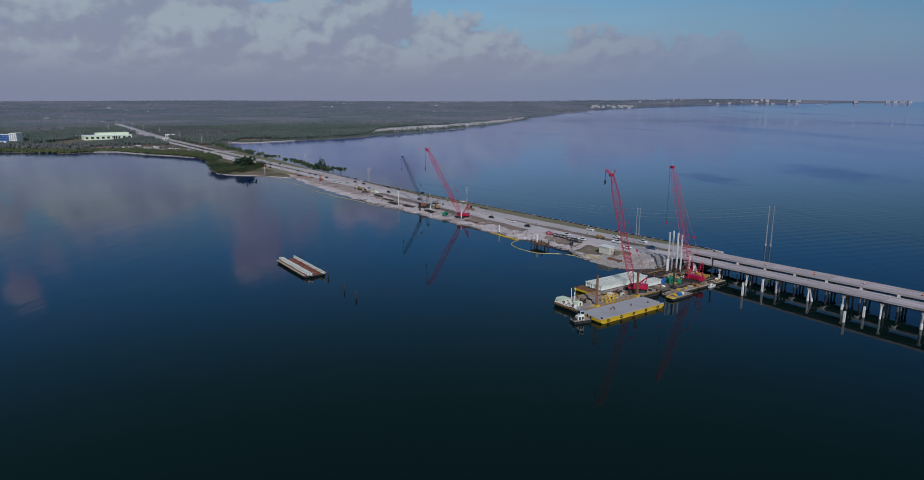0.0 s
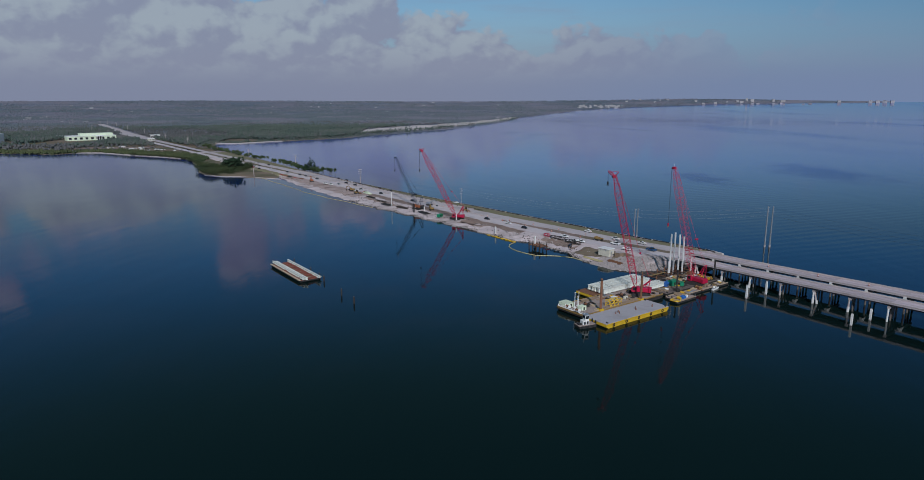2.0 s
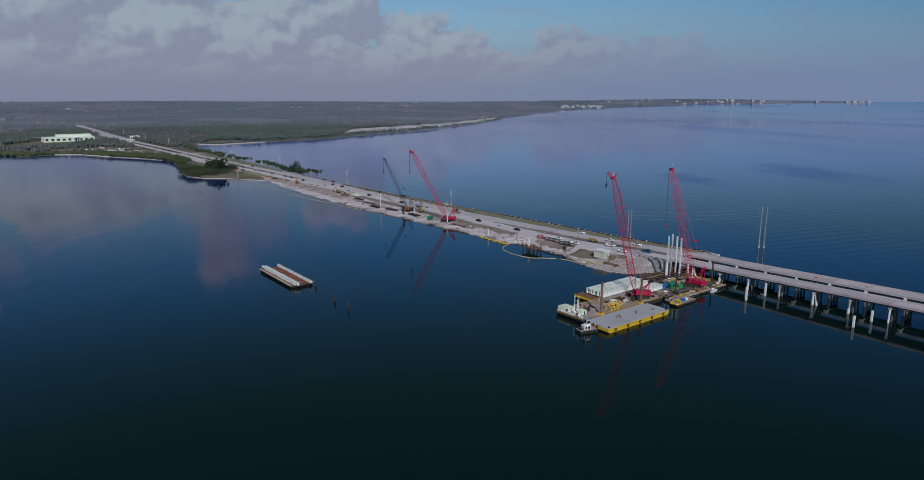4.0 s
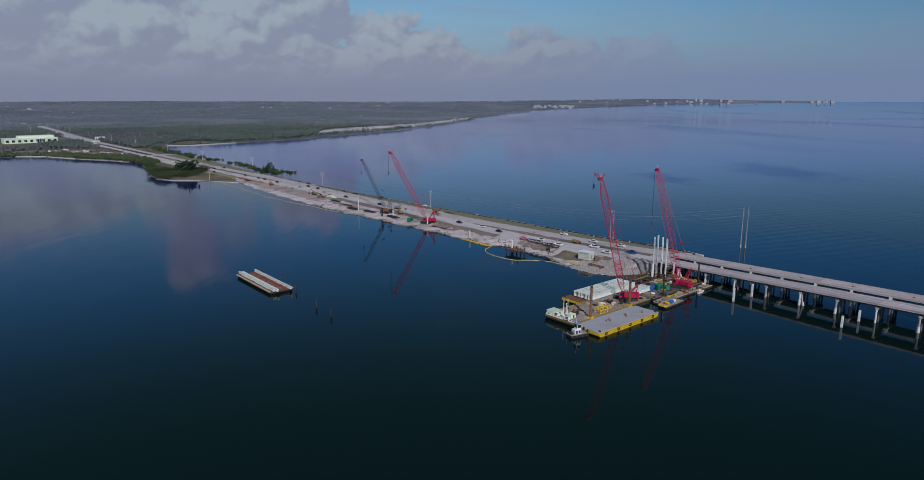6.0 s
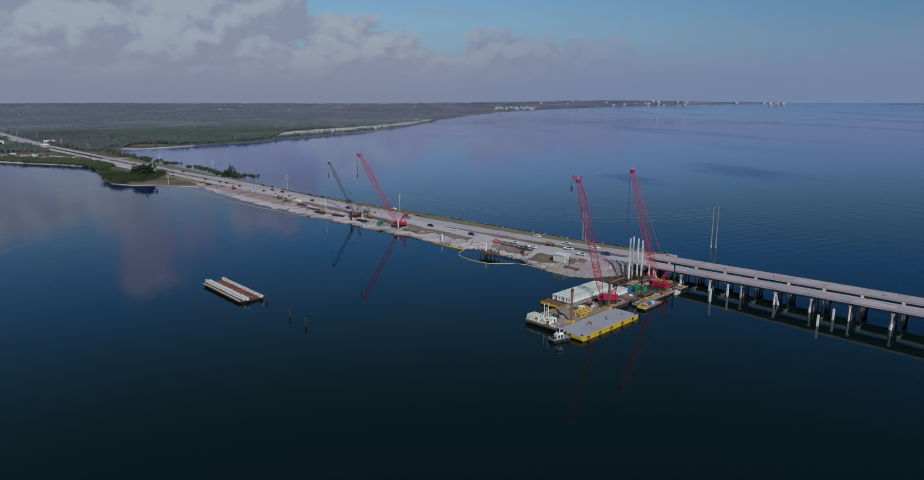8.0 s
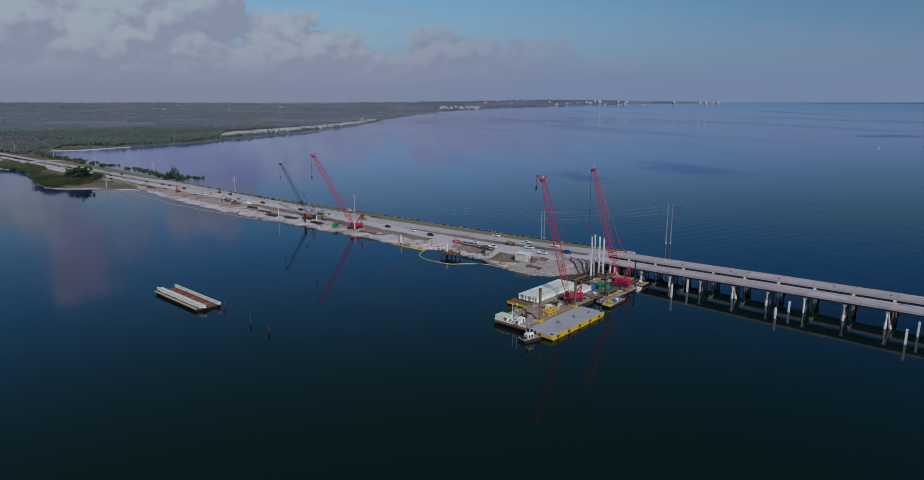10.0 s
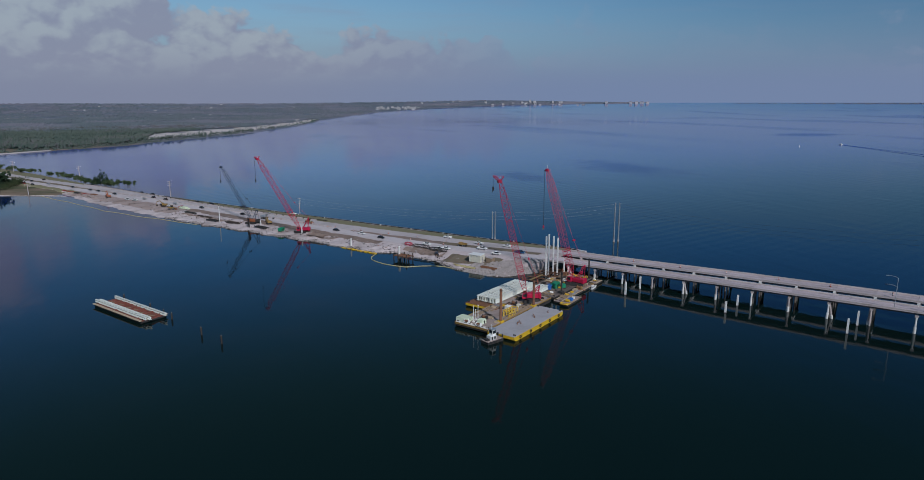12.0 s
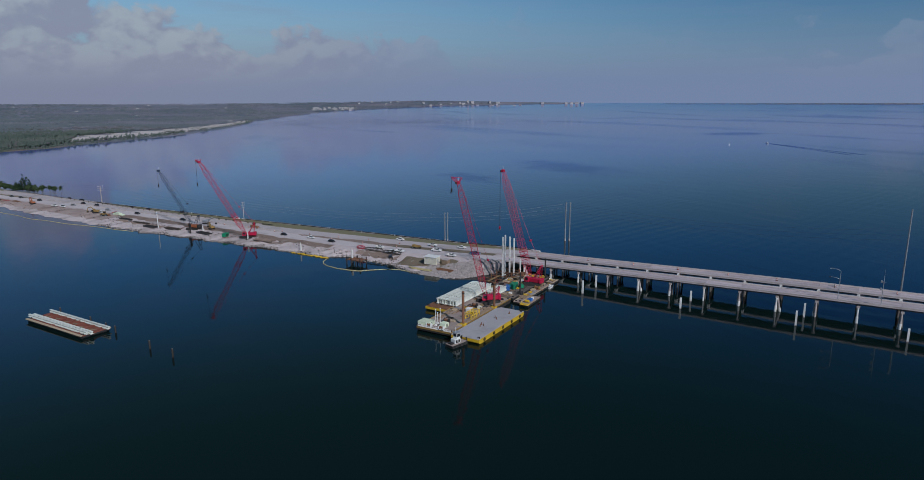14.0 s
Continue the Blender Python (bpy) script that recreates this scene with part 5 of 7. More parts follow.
# leads with a pile at the shore below the dark boom
ld = thing("pile_leads", at(-242.0, -22.0, 0), "dark steel pile driving leads at the water's edge", "pile driver")
part("leader", lattice(Mesh(), (0, 0, -1), (0, 0, 8), 0.9, 1.0, 0.07, (1, 0, 0), 0.6), HULL, ld)
part("hammer", Mesh().cbox(0.5, 1.3, -0.4, 0.4, 5.0, 7.5, 0.1), BLACK, ld)
part("driven_tube", Mesh().rod((0.9, 0, -2), (0.9, 0, 5.0), 0.36, 8), HULL, ld)

# ---- vehicles and plant on the causeway ----




def wheels(t, xs, y, r, w=0.28):
    for x in xs:
        for k in (-1, 1):
            wh = part("wheel", Mesh().wheel((x, k * y, r), r, w), BLACK, t)
            part("rim", Mesh().wheel((x, k * (y + 0.02), r), r * 0.55, w), STEEL, wh)


def pickup(m, paint, label, group="parked pickups"):
    t = thing("pickup_truck", m, label, "pickup truck", group)
    part("body", Mesh().prism([(-2.9, 0.55), (2.75, 0.55), (2.9, 0.8), (2.85, 1.15), (1.3, 1.25), (-0.9, 1.25), (-0.9, 0.85), (-2.75, 0.85), (-2.75, 1.25), (-2.9, 1.25)], -0.98, 0.98), paint, t)
    for y in (-0.98, 0.86):
        part("bed_side", Mesh().box(-2.75, -0.9, y, y + 0.12, 0.85, 1.27), paint, t)
    part("cabin", Mesh().prism([(-0.95, 1.25), (1.35, 1.25), (0.55, 1.88), (-0.75, 1.88)], -0.86, 0.86), GLASS, t, "dark cab glass")
    part("roof", Mesh().prism([(-0.85, 1.84), (0.62, 1.84), (0.5, 1.94), (-0.72, 1.94)], -0.84, 0.84), paint, t)
    for y in (-0.7, 0.5):
        part("headlight", Mesh().box(2.84, 2.91, y, y + 0.22, 0.85, 1.05), WHITE, t)
        part("tail_light", Mesh().box(-2.93, -2.88, y, y + 0.2, 0.85, 1.15), REDCAR, t)
    wheels(t, (-1.9, 1.85), 0.86, 0.4)
    return t


def car(m, paint, label, group="cars on the road", tall=0.0):
    t = thing("car", m, label, "car", group)
    h = 0.92 + tall * 0.5
    part("body", Mesh().prism([(-2.3, 0.35), (2.2, 0.35), (2.35, 0.55), (2.25, 0.8), (1.1, h), (-1.9, h), (-2.35, 0.75)], -0.9, 0.9), paint, t)
    part("cabin", Mesh().prism([(-1.95, h), (1.15, h), (0.35, h + 0.52 + tall * 0.1), (-1.2 - tall, h + 0.52 + tall * 0.1)], -0.78, 0.78), GLASS, t, "dark windows")
    part("roof", Mesh().prism([(-1.2 - tall, h + 0.5 + tall * 0.1), (0.38, h + 0.5 + tall * 0.1), (0.25, h + 0.58 + tall * 0.1), (-1.1 - tall, h + 0.58 + tall * 0.1)], -0.75, 0.75), paint, t)
    for y in (-0.75, 0.5):
        part("headlight", Mesh().box(2.26, 2.33, y, y + 0.25, 0.6, 0.75), WHITE, t)
        part("tail_light", Mesh().box(-2.37, -2.3, y, y + 0.25, 0.65, 0.8), REDCAR, t)
    wheels(t, (-1.4, 1.4), 0.8, 0.34)
    return t


pk = pickup(at(-69, 4.5, ground(-69, 4.5), 3), WHITE, "white crew pickup parked on the roadside")
for s, n, turn in ((-103, -2.0, 0), (-91, -6.8, 5), (-87.0, -4.8, 0), (-105.3, 20.6, 180), (-79, 15.8, 180), (-55.2, -2.4, 2), (-60.3, 16.6, 178), (-157, -0.4, 0), (-250, 22.6, 180), (-362, -9.6, 0)):
    copy_thing(pk, at(s, n, ground(s, n), turn)).scale = (0.9,) * 3
pickup(at(-45.5, 6.0, ground(-45.5, 6.0), 4), BLUECAR, "dark blue pickup parked before the bridge")
pickup(at(-346, -8.0, ground(-346, -8.0), 4), REDCAR, "dull red work truck on the causeway edge")
dk = car(at(-138.2, -2.8, ground(-138.2, -2.8), 0), DARKCAR, "dark saloon car on the carriageway", tall=0.2)
for s, n, turn in ((-178, -2.0, 0), (-308, 20.4, 180), (-543, -3.5, 0), (-508, -3.0, 0), (-494, -2.2, 0), (-463, -2.7, 0), (-453, 16.2, 180), (-434, 16.4, 180), (-371.7, -10, 180), (-361, 14.2, 180),
                   (-341, 14.6, 180), (-630, -6, 0), (-704, -6.5, 0), (-603, -15.5, 0), (-634, 7.0, 180), (-414, 6.2, 180), (-330, -1.0, 0), (-395, 6.4, 180), (-278, -0.6, 0)):
    copy_thing(dk, at(s, n, ground(s, n), turn))
sv = car(at(-412, -2.8, ground(-412, -2.8), 0), SILVERCAR, "silver car on the carriageway", tall=0.1)
for s, n, turn in ((-669, 6.0, 180), (-719, 5.0, 180), (-833, -11, 0), (-931, -16, 0), (-780, -12, 0), (-590, -6.2, 0), (-1010, -18, 0), (-365, -2.4, 0)):
    copy_thing(sv, at(s, n, ground(s, n), turn))
for s, n in ((-629, -16.4), (-622, -16.2)):
    car(at(s, n, ground(s, n), 3), REDCAR, "dull red car parked beside the grass", "cars by the grass")


for s, n, turn in ((-424, -11.0, 4), (-414, -9.8, 2)):
    copy_thing(pk, at(s, n, ground(s, n), turn))
ms = thing("formwork_stack", at(-341.0, -8.6, ground(-341, -8.6), 2), "pale green bundles stacked on the causeway fill", "material stack")
for x, y, h in ((-4.2, 0, 1.5), (-1.3, 0.1, 1.9), (1.6, -0.1, 1.8), (4.2, 0.05, 0.9)):
    part("bundle", Mesh().cbox(x - 1.3, x + 1.3, y - 1.2, y + 1.2, 0.2, h, 0.1), PALEGREEN, ms)
    for d in (-0.8, 0.8):
        part("bearer", Mesh().cbox(x + d - 0.1, x + d + 0.1, y - 1.3, y + 1.3, 0, 0.2, 0.02), TIMBER, ms)


def dump_truck(m, label):
    t = thing("dump_truck", m, label, "dump truck", "earthmoving plant")
    part("chassis", Mesh().cbox(-3.8, 3.8, -0.7, 0.7, 0.8, 1.2, 0.05), HULL, t)
    cab = part("cab", Mesh().prism([(1.9, 1.2), (3.4, 1.2), (3.6, 1.9), (3.2, 3.1), (1.9, 3.1)], -1.1, 1.1), OCHRE, t)
    part("windscreen", Mesh().prism([(3.62, 2.0), (3.28, 3.0), (3.22, 3.0), (3.55, 2.0)], -0.9, 0.9), GLASS, cab)
    part("skip", Mesh().prism([(-4.2, 2.2), (-3.0, 1.3), (1.2, 1.3), (1.7, 3.0), (1.5, 3.05), (1.0, 1.6), (-2.9, 1.6), (-4.1, 2.5)], -1.4, 1.4), OCHRE, t)
    for y in (-1.4, 1.3):
        part("skip_side", Mesh().prism([(-4.0, 2.3), (-3.0, 1.5), (1.1, 1.5), (1.5, 2.8)], y, y + 0.1), OCHRE, t)
    wheels(t, (-2.6, -1.0, 2.8), 1.2, 0.75, 0.5)
    t.scale = (0.72,) * 3


def loader(m, label, paint=OCHRE):
    t = thing("wheel_loader", m, label, "loader", "earthmoving plant")
    part("rear_body", Mesh().prism([(-3.2, 0.8), (0.2, 0.8), (0.2, 2.0), (-0.4, 2.1), (-3.0, 1.8)], -0.9, 0.9), paint, t)
    cab = part("cab", Mesh().cbox(-0.9, 0.5, -0.7, 0.7, 2.0, 3.3, 0.1), GLASS, t, "dark glazed cab")
    part("cab_roof", Mesh().cbox(-1.0, 0.6, -0.8, 0.8, 3.3, 3.42, 0.04), paint, cab)
    for y in (-0.5, 0.5):
        part("lift_arm", Mesh().bar((0.4, y, 1.7), (3.0, y, 0.9), 0.26), paint, t)
    part("bucket", Mesh().prism([(2.9, 0.2), (4.1, 0.15), (4.1, 0.25), (3.1, 0.4), (3.0, 1.3), (2.85, 1.3)], -1.3, 1.3), RUST, t)
    wheels(t, (-1.9, 1.5), 1.0, 0.75, 0.5)


def excavator(m, paint, label, fold=0.0):
    t = thing("excavator", m, label, "excavator", "earthmoving plant")
    for y in (-1.2, 1.2):
        part("track", Mesh().prism([(-2.2, 0.3), (-1.9, 0), (1.9, 0), (2.2, 0.3), (2.2, 0.6), (1.9, 0.9), (-1.9, 0.9), (-2.2, 0.6)], y - 0.3, y + 0.3), HULL, t)
    part("turntable", Mesh().rod((0, 0, 0.6), (0, 0, 1.1), 0.9, 14), BLACK, t)
    part("house", Mesh().cbox(-2.6, 1.3, -1.3, 1.3, 1.1, 2.3, 0.15), paint, t)
    cab = part("cab", Mesh().cbox(0.0, 1.5, 0.35, 1.35, 2.3, 3.2, 0.1), paint, t)
    part("cab_glass", Mesh().box(1.48, 1.53, 0.45, 1.25, 1.6, 3.0), GLASS, cab)
    a, b, c = Vector((1.2, -0.2, 1.9)), Vector((4.4, -0.2, 5.4 - fold)), Vector((7.2, -0.2, 4.4 - fold))
    e = Vector((7.6, -0.2, 1.0))
    part("boom", Mesh().bar(a, b, 0.5).bar(b, c, 0.42), paint, t)
    part("stick", Mesh().bar(c, e, 0.34), paint, t)
    part("bucket", Mesh().prism([(6.9, 1.1), (7.9, 1.1), (7.8, 0.2), (7.0, 0.0)], -0.75, 0.35), HULL, t)
    part("cylinder", Mesh().rod(a + Vector((0.6, 0, -0.2)), a.lerp(b, 0.7) + Vector((0.3, 0, -0.3)), 0.1, 6), STEEL, t)
    return t


dump_truck(at(-83.8, 6.6, ground(-83.8, 6.6), 182), "yellow dump truck beside the road works")
loader(at(-213, 5.6, ground(-213, 5.6), 0), "small yellow wheel loader on the carriageway")
loader(at(-348.0, -15.0, ground(-348, -15), 30), "yellow wheel loader on the sandy fill")
excavator(at(-452, -13.4, ground(-452, -13.4), 170), ORANGE, "orange excavator with raised arm on the fill")
excavator(at(-366.0, -11.0, ground(-366, -11), 200), OCHRE, "yellow excavator working at the causeway's edge", 1.0)
excavator(at(-236.5, -9.5, ground(-236.5, -9.5), 160), OCHRE, "yellow excavator with bent arm near the cranes", 1.5)
excavator(at(-253.0, -0.6, ground(-253, -0.6), 20), STEEL, "grey excavator standing by the cranes", 0.8)
excavator(at(-87.0, -13.2, ground(-87, -13.2), -40), NAVY, "small dark blue excavator near the shed", 2.2).scale = (0.6,) * 3

# trench plant: long red and dark lattice steel lying beside the carriageway
for s, n, l, m_, lab in ((-112, -7.6, 5.6, RED, "short red lattice boom section lying on the ground"), (-102.4, -7.9, 12, DARKRUST, "dark lattice boom section lying on the ground"), (-89.8, -8.3, 12, HULL, "dark lattice boom section lying on the ground")):
    b = thing("boom_section", at(s, n, ground(s, n) - 0.05, 2), lab, "boom section", "boom sections")
    part("lattice", lattice(Mesh(), (-l / 2, 0, 0.95), (l / 2, 0, 0.95), 1.45, 1.4, 0.1, (0, 1, 0), 0.5), m_, b)
    for x in (-l * 0.35, l * 0.35):
        part("sleeper", Mesh().cbox(x - 0.2, x + 0.2, -1.2, 1.2, 0, 0.22, 0.03), TIMBER, b)
generator(-213.0, -17.8, 1.4, GREEN, "bright green power pack beside the red crane", 20, 1.1)
generator(-206.0, -9.0, 1.9, GREEN, "green pump set on the sandy fill", 70, 0.8)
dg = thing("trestle", at(-99.5, -26.5, 0), "brown steel trestle with piles at the shore", "trestle")
for x in (-4.5, -1.5, 1.5, 4.5):
    for y in (-2.6, 2.6):
        part("pile", Mesh().rod((x, y, -2.5), (x, y, 3.6 + 0.5 * math.sin(x + y)), 0.3, 8), DARKRUST, dg)
    part("cross_beam", Mesh().cbox(x - 0.2, x + 0.2, -3.2, 3.2, 2.0, 2.4, 0.03), DARKRUST, dg)
for y in (-2.4, 2.4):
    part("long_beam", Mesh().cbox(-5.4, 5.4, y - 0.2, y + 0.2, 2.41, 2.8, 0.03), RUST, dg)
part("walkway", Mesh().cbox(-5, 4, -1.6, 1.6, 2.42, 2.6, 0.02), RUST, dg)
white_pile(*xy(-103.5, -25.2), -1, 7.0, 0.5, "new piles along the shore", "new square white concrete pile beside the trestle")

# stacked sheet piles and pipes along the shore
rng = random.Random(8)
for s, n, l, k, m_, lab in ((-61, -22.0, 14, 2, BUFF, "long yellow pipes lying along the stony shore"), (-48.5, -18.8, 9, 5, RUST, "rusty steel beams stacked along the shore"), (-180, -15.8, 13, 9, SOIL, "low stack of dark steel sheets on the sand"),
                            (-262, -19.5, 14, 6, DARKRUST, "stack of rusty steel sheets on the sand"), (-300, -17.5, 16, 5, DARKRUST, "long low stack of dark sheet piles on the sand"), (-282, -22.5, 12, 6, HULL, "dark steel pipes on the sandy shore"),
                            (-322, -15, 14, 5, HULL, "long low stack of dark sheet piles on the sand"), (-505, -15.5, 9, 5, HULL, "dark steel pipes by the grass edge"), (-232, -19.0, 11, 7, HULL, "dark heap of steel plates at the shore"), (-480, -12.5, 8, 4, RUST, "rusty beams on the fill")):
    t = thing("steel_stack", at(s, n, ground(s, n) - 0.15, rng.uniform(-4, 4)), lab, "steel stack", "stacked steel")
    for i in range(k):
        y = (i - k / 2) * 0.55
        part("bar", Mesh().rod((-l / 2 + rng.uniform(-1, 1), y, 0.3 + 0.32 * (i % 2)), (l / 2 + rng.uniform(-1, 1), y + rng.uniform(-0.3, 0.3), 0.3 + 0.32 * (i % 2)), 0.3, 6), m_, t)

# the pump shed and its box
sh = thing("shed", at(-60.6, -12.6, 2.9, 4), "cream block shed with flat roof on the grass", "shed")
part("wall", Mesh().box(-3.4, 3.4, -2.3, 2.3, -0.6, 3.2), CREAM, sh)
part("roof", Mesh().cbox(-3.7, 3.7, -2.6, 2.6, 3.2, 3.5, 0.05), WHITE, sh, "pale flat roof slab")
dr = part("door", Mesh().cbox(3.4, 3.46, -0.5, 0.5, 0, 2.05, 0.01), STEEL, sh, "grey steel door")
part("handle", Mesh().box(3.46, 3.52, 0.3, 0.36, 0.95, 1.1), HULL, dr)
part("vent", Mesh().cbox(-2.2, -1.4, -2.36, -2.3, 2.2, 2.7, 0.01), STEEL, sh)
part("vent", Mesh().cbox(0.9, 1.7, -2.36, -2.3, 2.2, 2.7, 0.01), STEEL, sh)
part("step", Mesh().cbox(3.47, 4.3, -0.8, 0.8, -0.6, -0.02, 0.03), CONCRETE, sh)
sx = thing("utility_box", at(-53.4, -10.6, 3.2, 4), "low tan concrete utility enclosure beside the shed", "utility box")
part("wall", Mesh().cbox(-1.7, 1.7, -1.6, 1.6, -0.6, 1.7, 0.04), TIMBER, sx)
part("lid", Mesh().cbox(-1.85, 1.85, -1.75, 1.75, 1.7, 1.85, 0.03), CONCRETE, sx)
part("hatch", Mesh().cbox(-0.5, 0.5, -0.5, 0.5, 1.85, 1.95, 0.02), STEEL, sx)

# barriers between the carriageways, fences, signs and barrels
bar0 = None
for s in np.arange(-556, -215, 7.0):
    n = lerp(FARFAR, s) + 0.75
    m = at(s, n, ground(s, n) - 0.05, math.degrees(math.atan2(lerp(FARFAR, s + 7) - lerp(FARFAR, s), 7)))
    if bar0 is None:
        bar0 = single("road_barrier", Mesh().prism([(-0.3, 0), (0.3, 0), (0.28, 0.12), (0.12, 0.4), (0.08, 0.85), (-0.08, 0.85), (-0.12, 0.4), (-0.28, 0.12)], -2.6, 2.6, Matrix.Rotation(math.pi / 2, 4, "Z")), CONCRETE,
                      "pale concrete traffic barrier at the carriageway's edge", "barrier", "traffic barriers", m=m)
    else:
        copy_thing(bar0, m)
for s in np.arange(-556, -190, 7.0):
    n = (lerp(NEARFAR, s) + lerp(FARNEAR, s)) / 2
    copy_thing(bar0, at(s, n, lerp(LEVEL, s) + 0.02, math.degrees(math.atan2(lerp(FARNEAR, s + 7) - lerp(FARNEAR, s), 7))))
sf = thing("silt_fence", at(0, 0), "low black fabric silt fence along the seawall", "fence")
for s in np.arange(-420, -26, 6.0):
    n, n2, z = lerp(FAR, s) - 1.9, lerp(FAR, s + 6) - 1.9, lerp(LEVEL, s) - 1.0
    part("post", Mesh().cbox(s - 0.06, s + 0.06, n - 0.06, n + 0.06, z - 0.3, z + 1.0, 0.01), TIMBER, sf)
    part("fabric", Mesh().add([(s, n - 0.03, z - 0.3), (s + 5.9, n2 - 0.03, z - 0.3), (s + 5.9, n2 - 0.03, z + 0.75), (s, n - 0.03, z + 0.8), (s, n + 0.03, z - 0.3), (s + 5.9, n2 + 0.03, z - 0.3), (s + 5.9, n2 + 0.03, z + 0.75), (s, n + 0.03, z + 0.8)],
                              [(0, 1, 2, 3), (7, 6, 5, 4), (3, 2, 6, 7), (0, 4, 5, 1), (1, 5, 6, 2), (0, 3, 7, 4)]), BLACK, sf)
rl = thing("guard_rail", at(0, 0), "dark steel guard rail on timber posts by the road", "guard rail")
for s in np.arange(-560, -215, 8.0):
    n, n2, z = lerp(FARFAR, s) + 1.8, lerp(FARFAR, s + 8) + 1.8, lerp(LEVEL, s)
    part("post", Mesh().cbox(s - 0.12, s + 0.12, n - 0.12, n + 0.12, z - 0.9, z + 0.8, 0.02), TIMBER, rl)
    part("rail", Mesh().bar((s, n - 0.2, z + 0.55), (s + 8, n2 - 0.2, z + 0.55), 0.34), HULL, rl)


def barrel(m):
    b = thing("traffic_barrel", m, "dull orange plastic traffic barrel on the road", "traffic barrel", "traffic barrels")
    part("drum", Mesh().rod((0, 0, 0.08), (0, 0, 1.0), 0.26, 10, 0.2), BARREL, b)
    part("rubber_base", Mesh().rod((0, 0, 0), (0, 0, 0.09), 0.45, 10), BLACK, b)
    for z in (0.35, 0.68):
        part("reflective_band", Mesh().rod((0, 0, z), (0, 0, z + 0.13), 0.262, 10, 0.256), WHITE, b)
    return b


b0 = barrel(at(12, 19.5, lerp(DECKZ, 12)))
for s, n in ((35, 19.6), (56, 19.8), (78, 20), (98, 20), (120, 20.2), (142, 20.4), (165, 20.4)):
    copy_thing(b0, at(s, n, lerp(DECKZ, s)))
for s in np.arange(-240, -40, 24.0):
    copy_thing(b0, at(s, lerp(NEARFAR, s) - 0.6, ground(s, lerp(NEARFAR, s) - 0.6)))
for s in np.arange(-210, -60, 22.0):
    copy_thing(b0, at(s, lerp(FARNEAR, s) + 1.0, ground(s, lerp(FARNEAR, s) + 1.0)))
sg = thing("message_sign", at(120.0, 16.0, lerp(DECKZ, 120)), "small dark sign board on the far bridge deck", "sign")
part("board", Mesh().cbox(-0.1, 0.1, -0.6, 0.6, 0.9, 2.2, 0.03), BLACK, sg)
part("stand", Mesh().bar((0, -0.3, 0), (0, -0.3, 0.9), 0.08).bar((0, 0.3, 0), (0, 0.3, 0.9), 0.08), STEEL, sg)
fn = thing("safety_fence", at(0, 0), "bright red plastic safety fence on the grass", "fence")
for s in np.arange(-536, -486, 2.5):
    n = -15.6 + 0.03 * (s + 536)
    part("post", Mesh().bar((s, n, 1.6), (s, n, 3.0), 0.08), STEEL, fn)
    part("netting", Mesh().box(s, s + 2.45, n - 0.02, n + 0.02, 1.9, 2.9), REDCAR, fn)


def lamp_post(m, label, arms=3, h=12.2):
    t = thing("street_lamp", m, label, "street lamp", "lamps on the bridge")
    part("pole", Mesh().rod((0, 0, 0), (0, 0, h - 0.6), 0.17, 8, 0.11), STEEL, t)
    part("base", Mesh().cbox(-0.3, 0.3, -0.3, 0.3, 0, 0.7, 0.05), CONCRETE, t)
    for i in range(arms):
        z = h - 0.6 - i * 3.4
        pts = [(-2.9 * (1 - math.cos(a)), 0, z + 1.0 * math.sin(a)) for a in np.linspace(0, 1.7, 8)]
        ar = part("arm", Mesh().path(pts, 0.09, 6), STEEL, t)
        e = pts[-1]
        part("lantern", Mesh().cbox(e[0] - 0.6, e[0] + 0.1, -0.2, 0.2, e[2] - 0.2, e[2] + 0.05, 0.05), STEEL if i != 1 else BLACK, ar)


lamp_post(at(121.6, -0.6, lerp(DECKZ, 121.6)), "tall grey lamp post with three curved arms")
mt = thing("sensor_mast", at(135.9, -0.6, lerp(DECKZ, 136)), "grey sensor mast with boxes at the parapet", "mast", "lamps on the bridge")
part("pole", Mesh().rod((0, 0, 0), (0, 0, 11.6), 0.15, 8, 0.1), STEEL, mt)
part("whip", Mesh().rod((0, 0, 11.6), (0, 0, 14.5), 0.04, 5), STEEL, mt)
for z, k in ((3.2, 0.8), (6.6, 0.6), (9.4, 0.7)):
    part("bracket", Mesh().bar((-k, 0, z), (k, 0, z), 0.12), STEEL, mt)
    part("cabinet", Mesh().cbox(-k - 0.3, -k + 0.3, -0.3, 0.3, z - 0.4, z + 0.5, 0.05), STEEL, mt)

# utility poles and their wires


def steel_pole(x, y, z0, z1, r, label, group):
    t = thing("utility_pole", pose(x, y, 0), label, "utility pole", group)
    part("shaft", Mesh().rod((0, 0, z0), (0, 0, z1), r, 10, r * 0.6), STEEL, t)
    part("base_collar", Mesh().rod((0, 0, max(z0, -0.5)), (0, 0, max(z0, -0.5) + 1.6), r * 1.12, 10), CONCRETE, t)
    for z in (z1 - 0.8, z1 - 3.0, z1 - 5.2):
        part("insulator", Mesh().rod((0, 0, z), (0.9, 0, z + 0.15), 0.07, 6), STEEL, t)
    return t


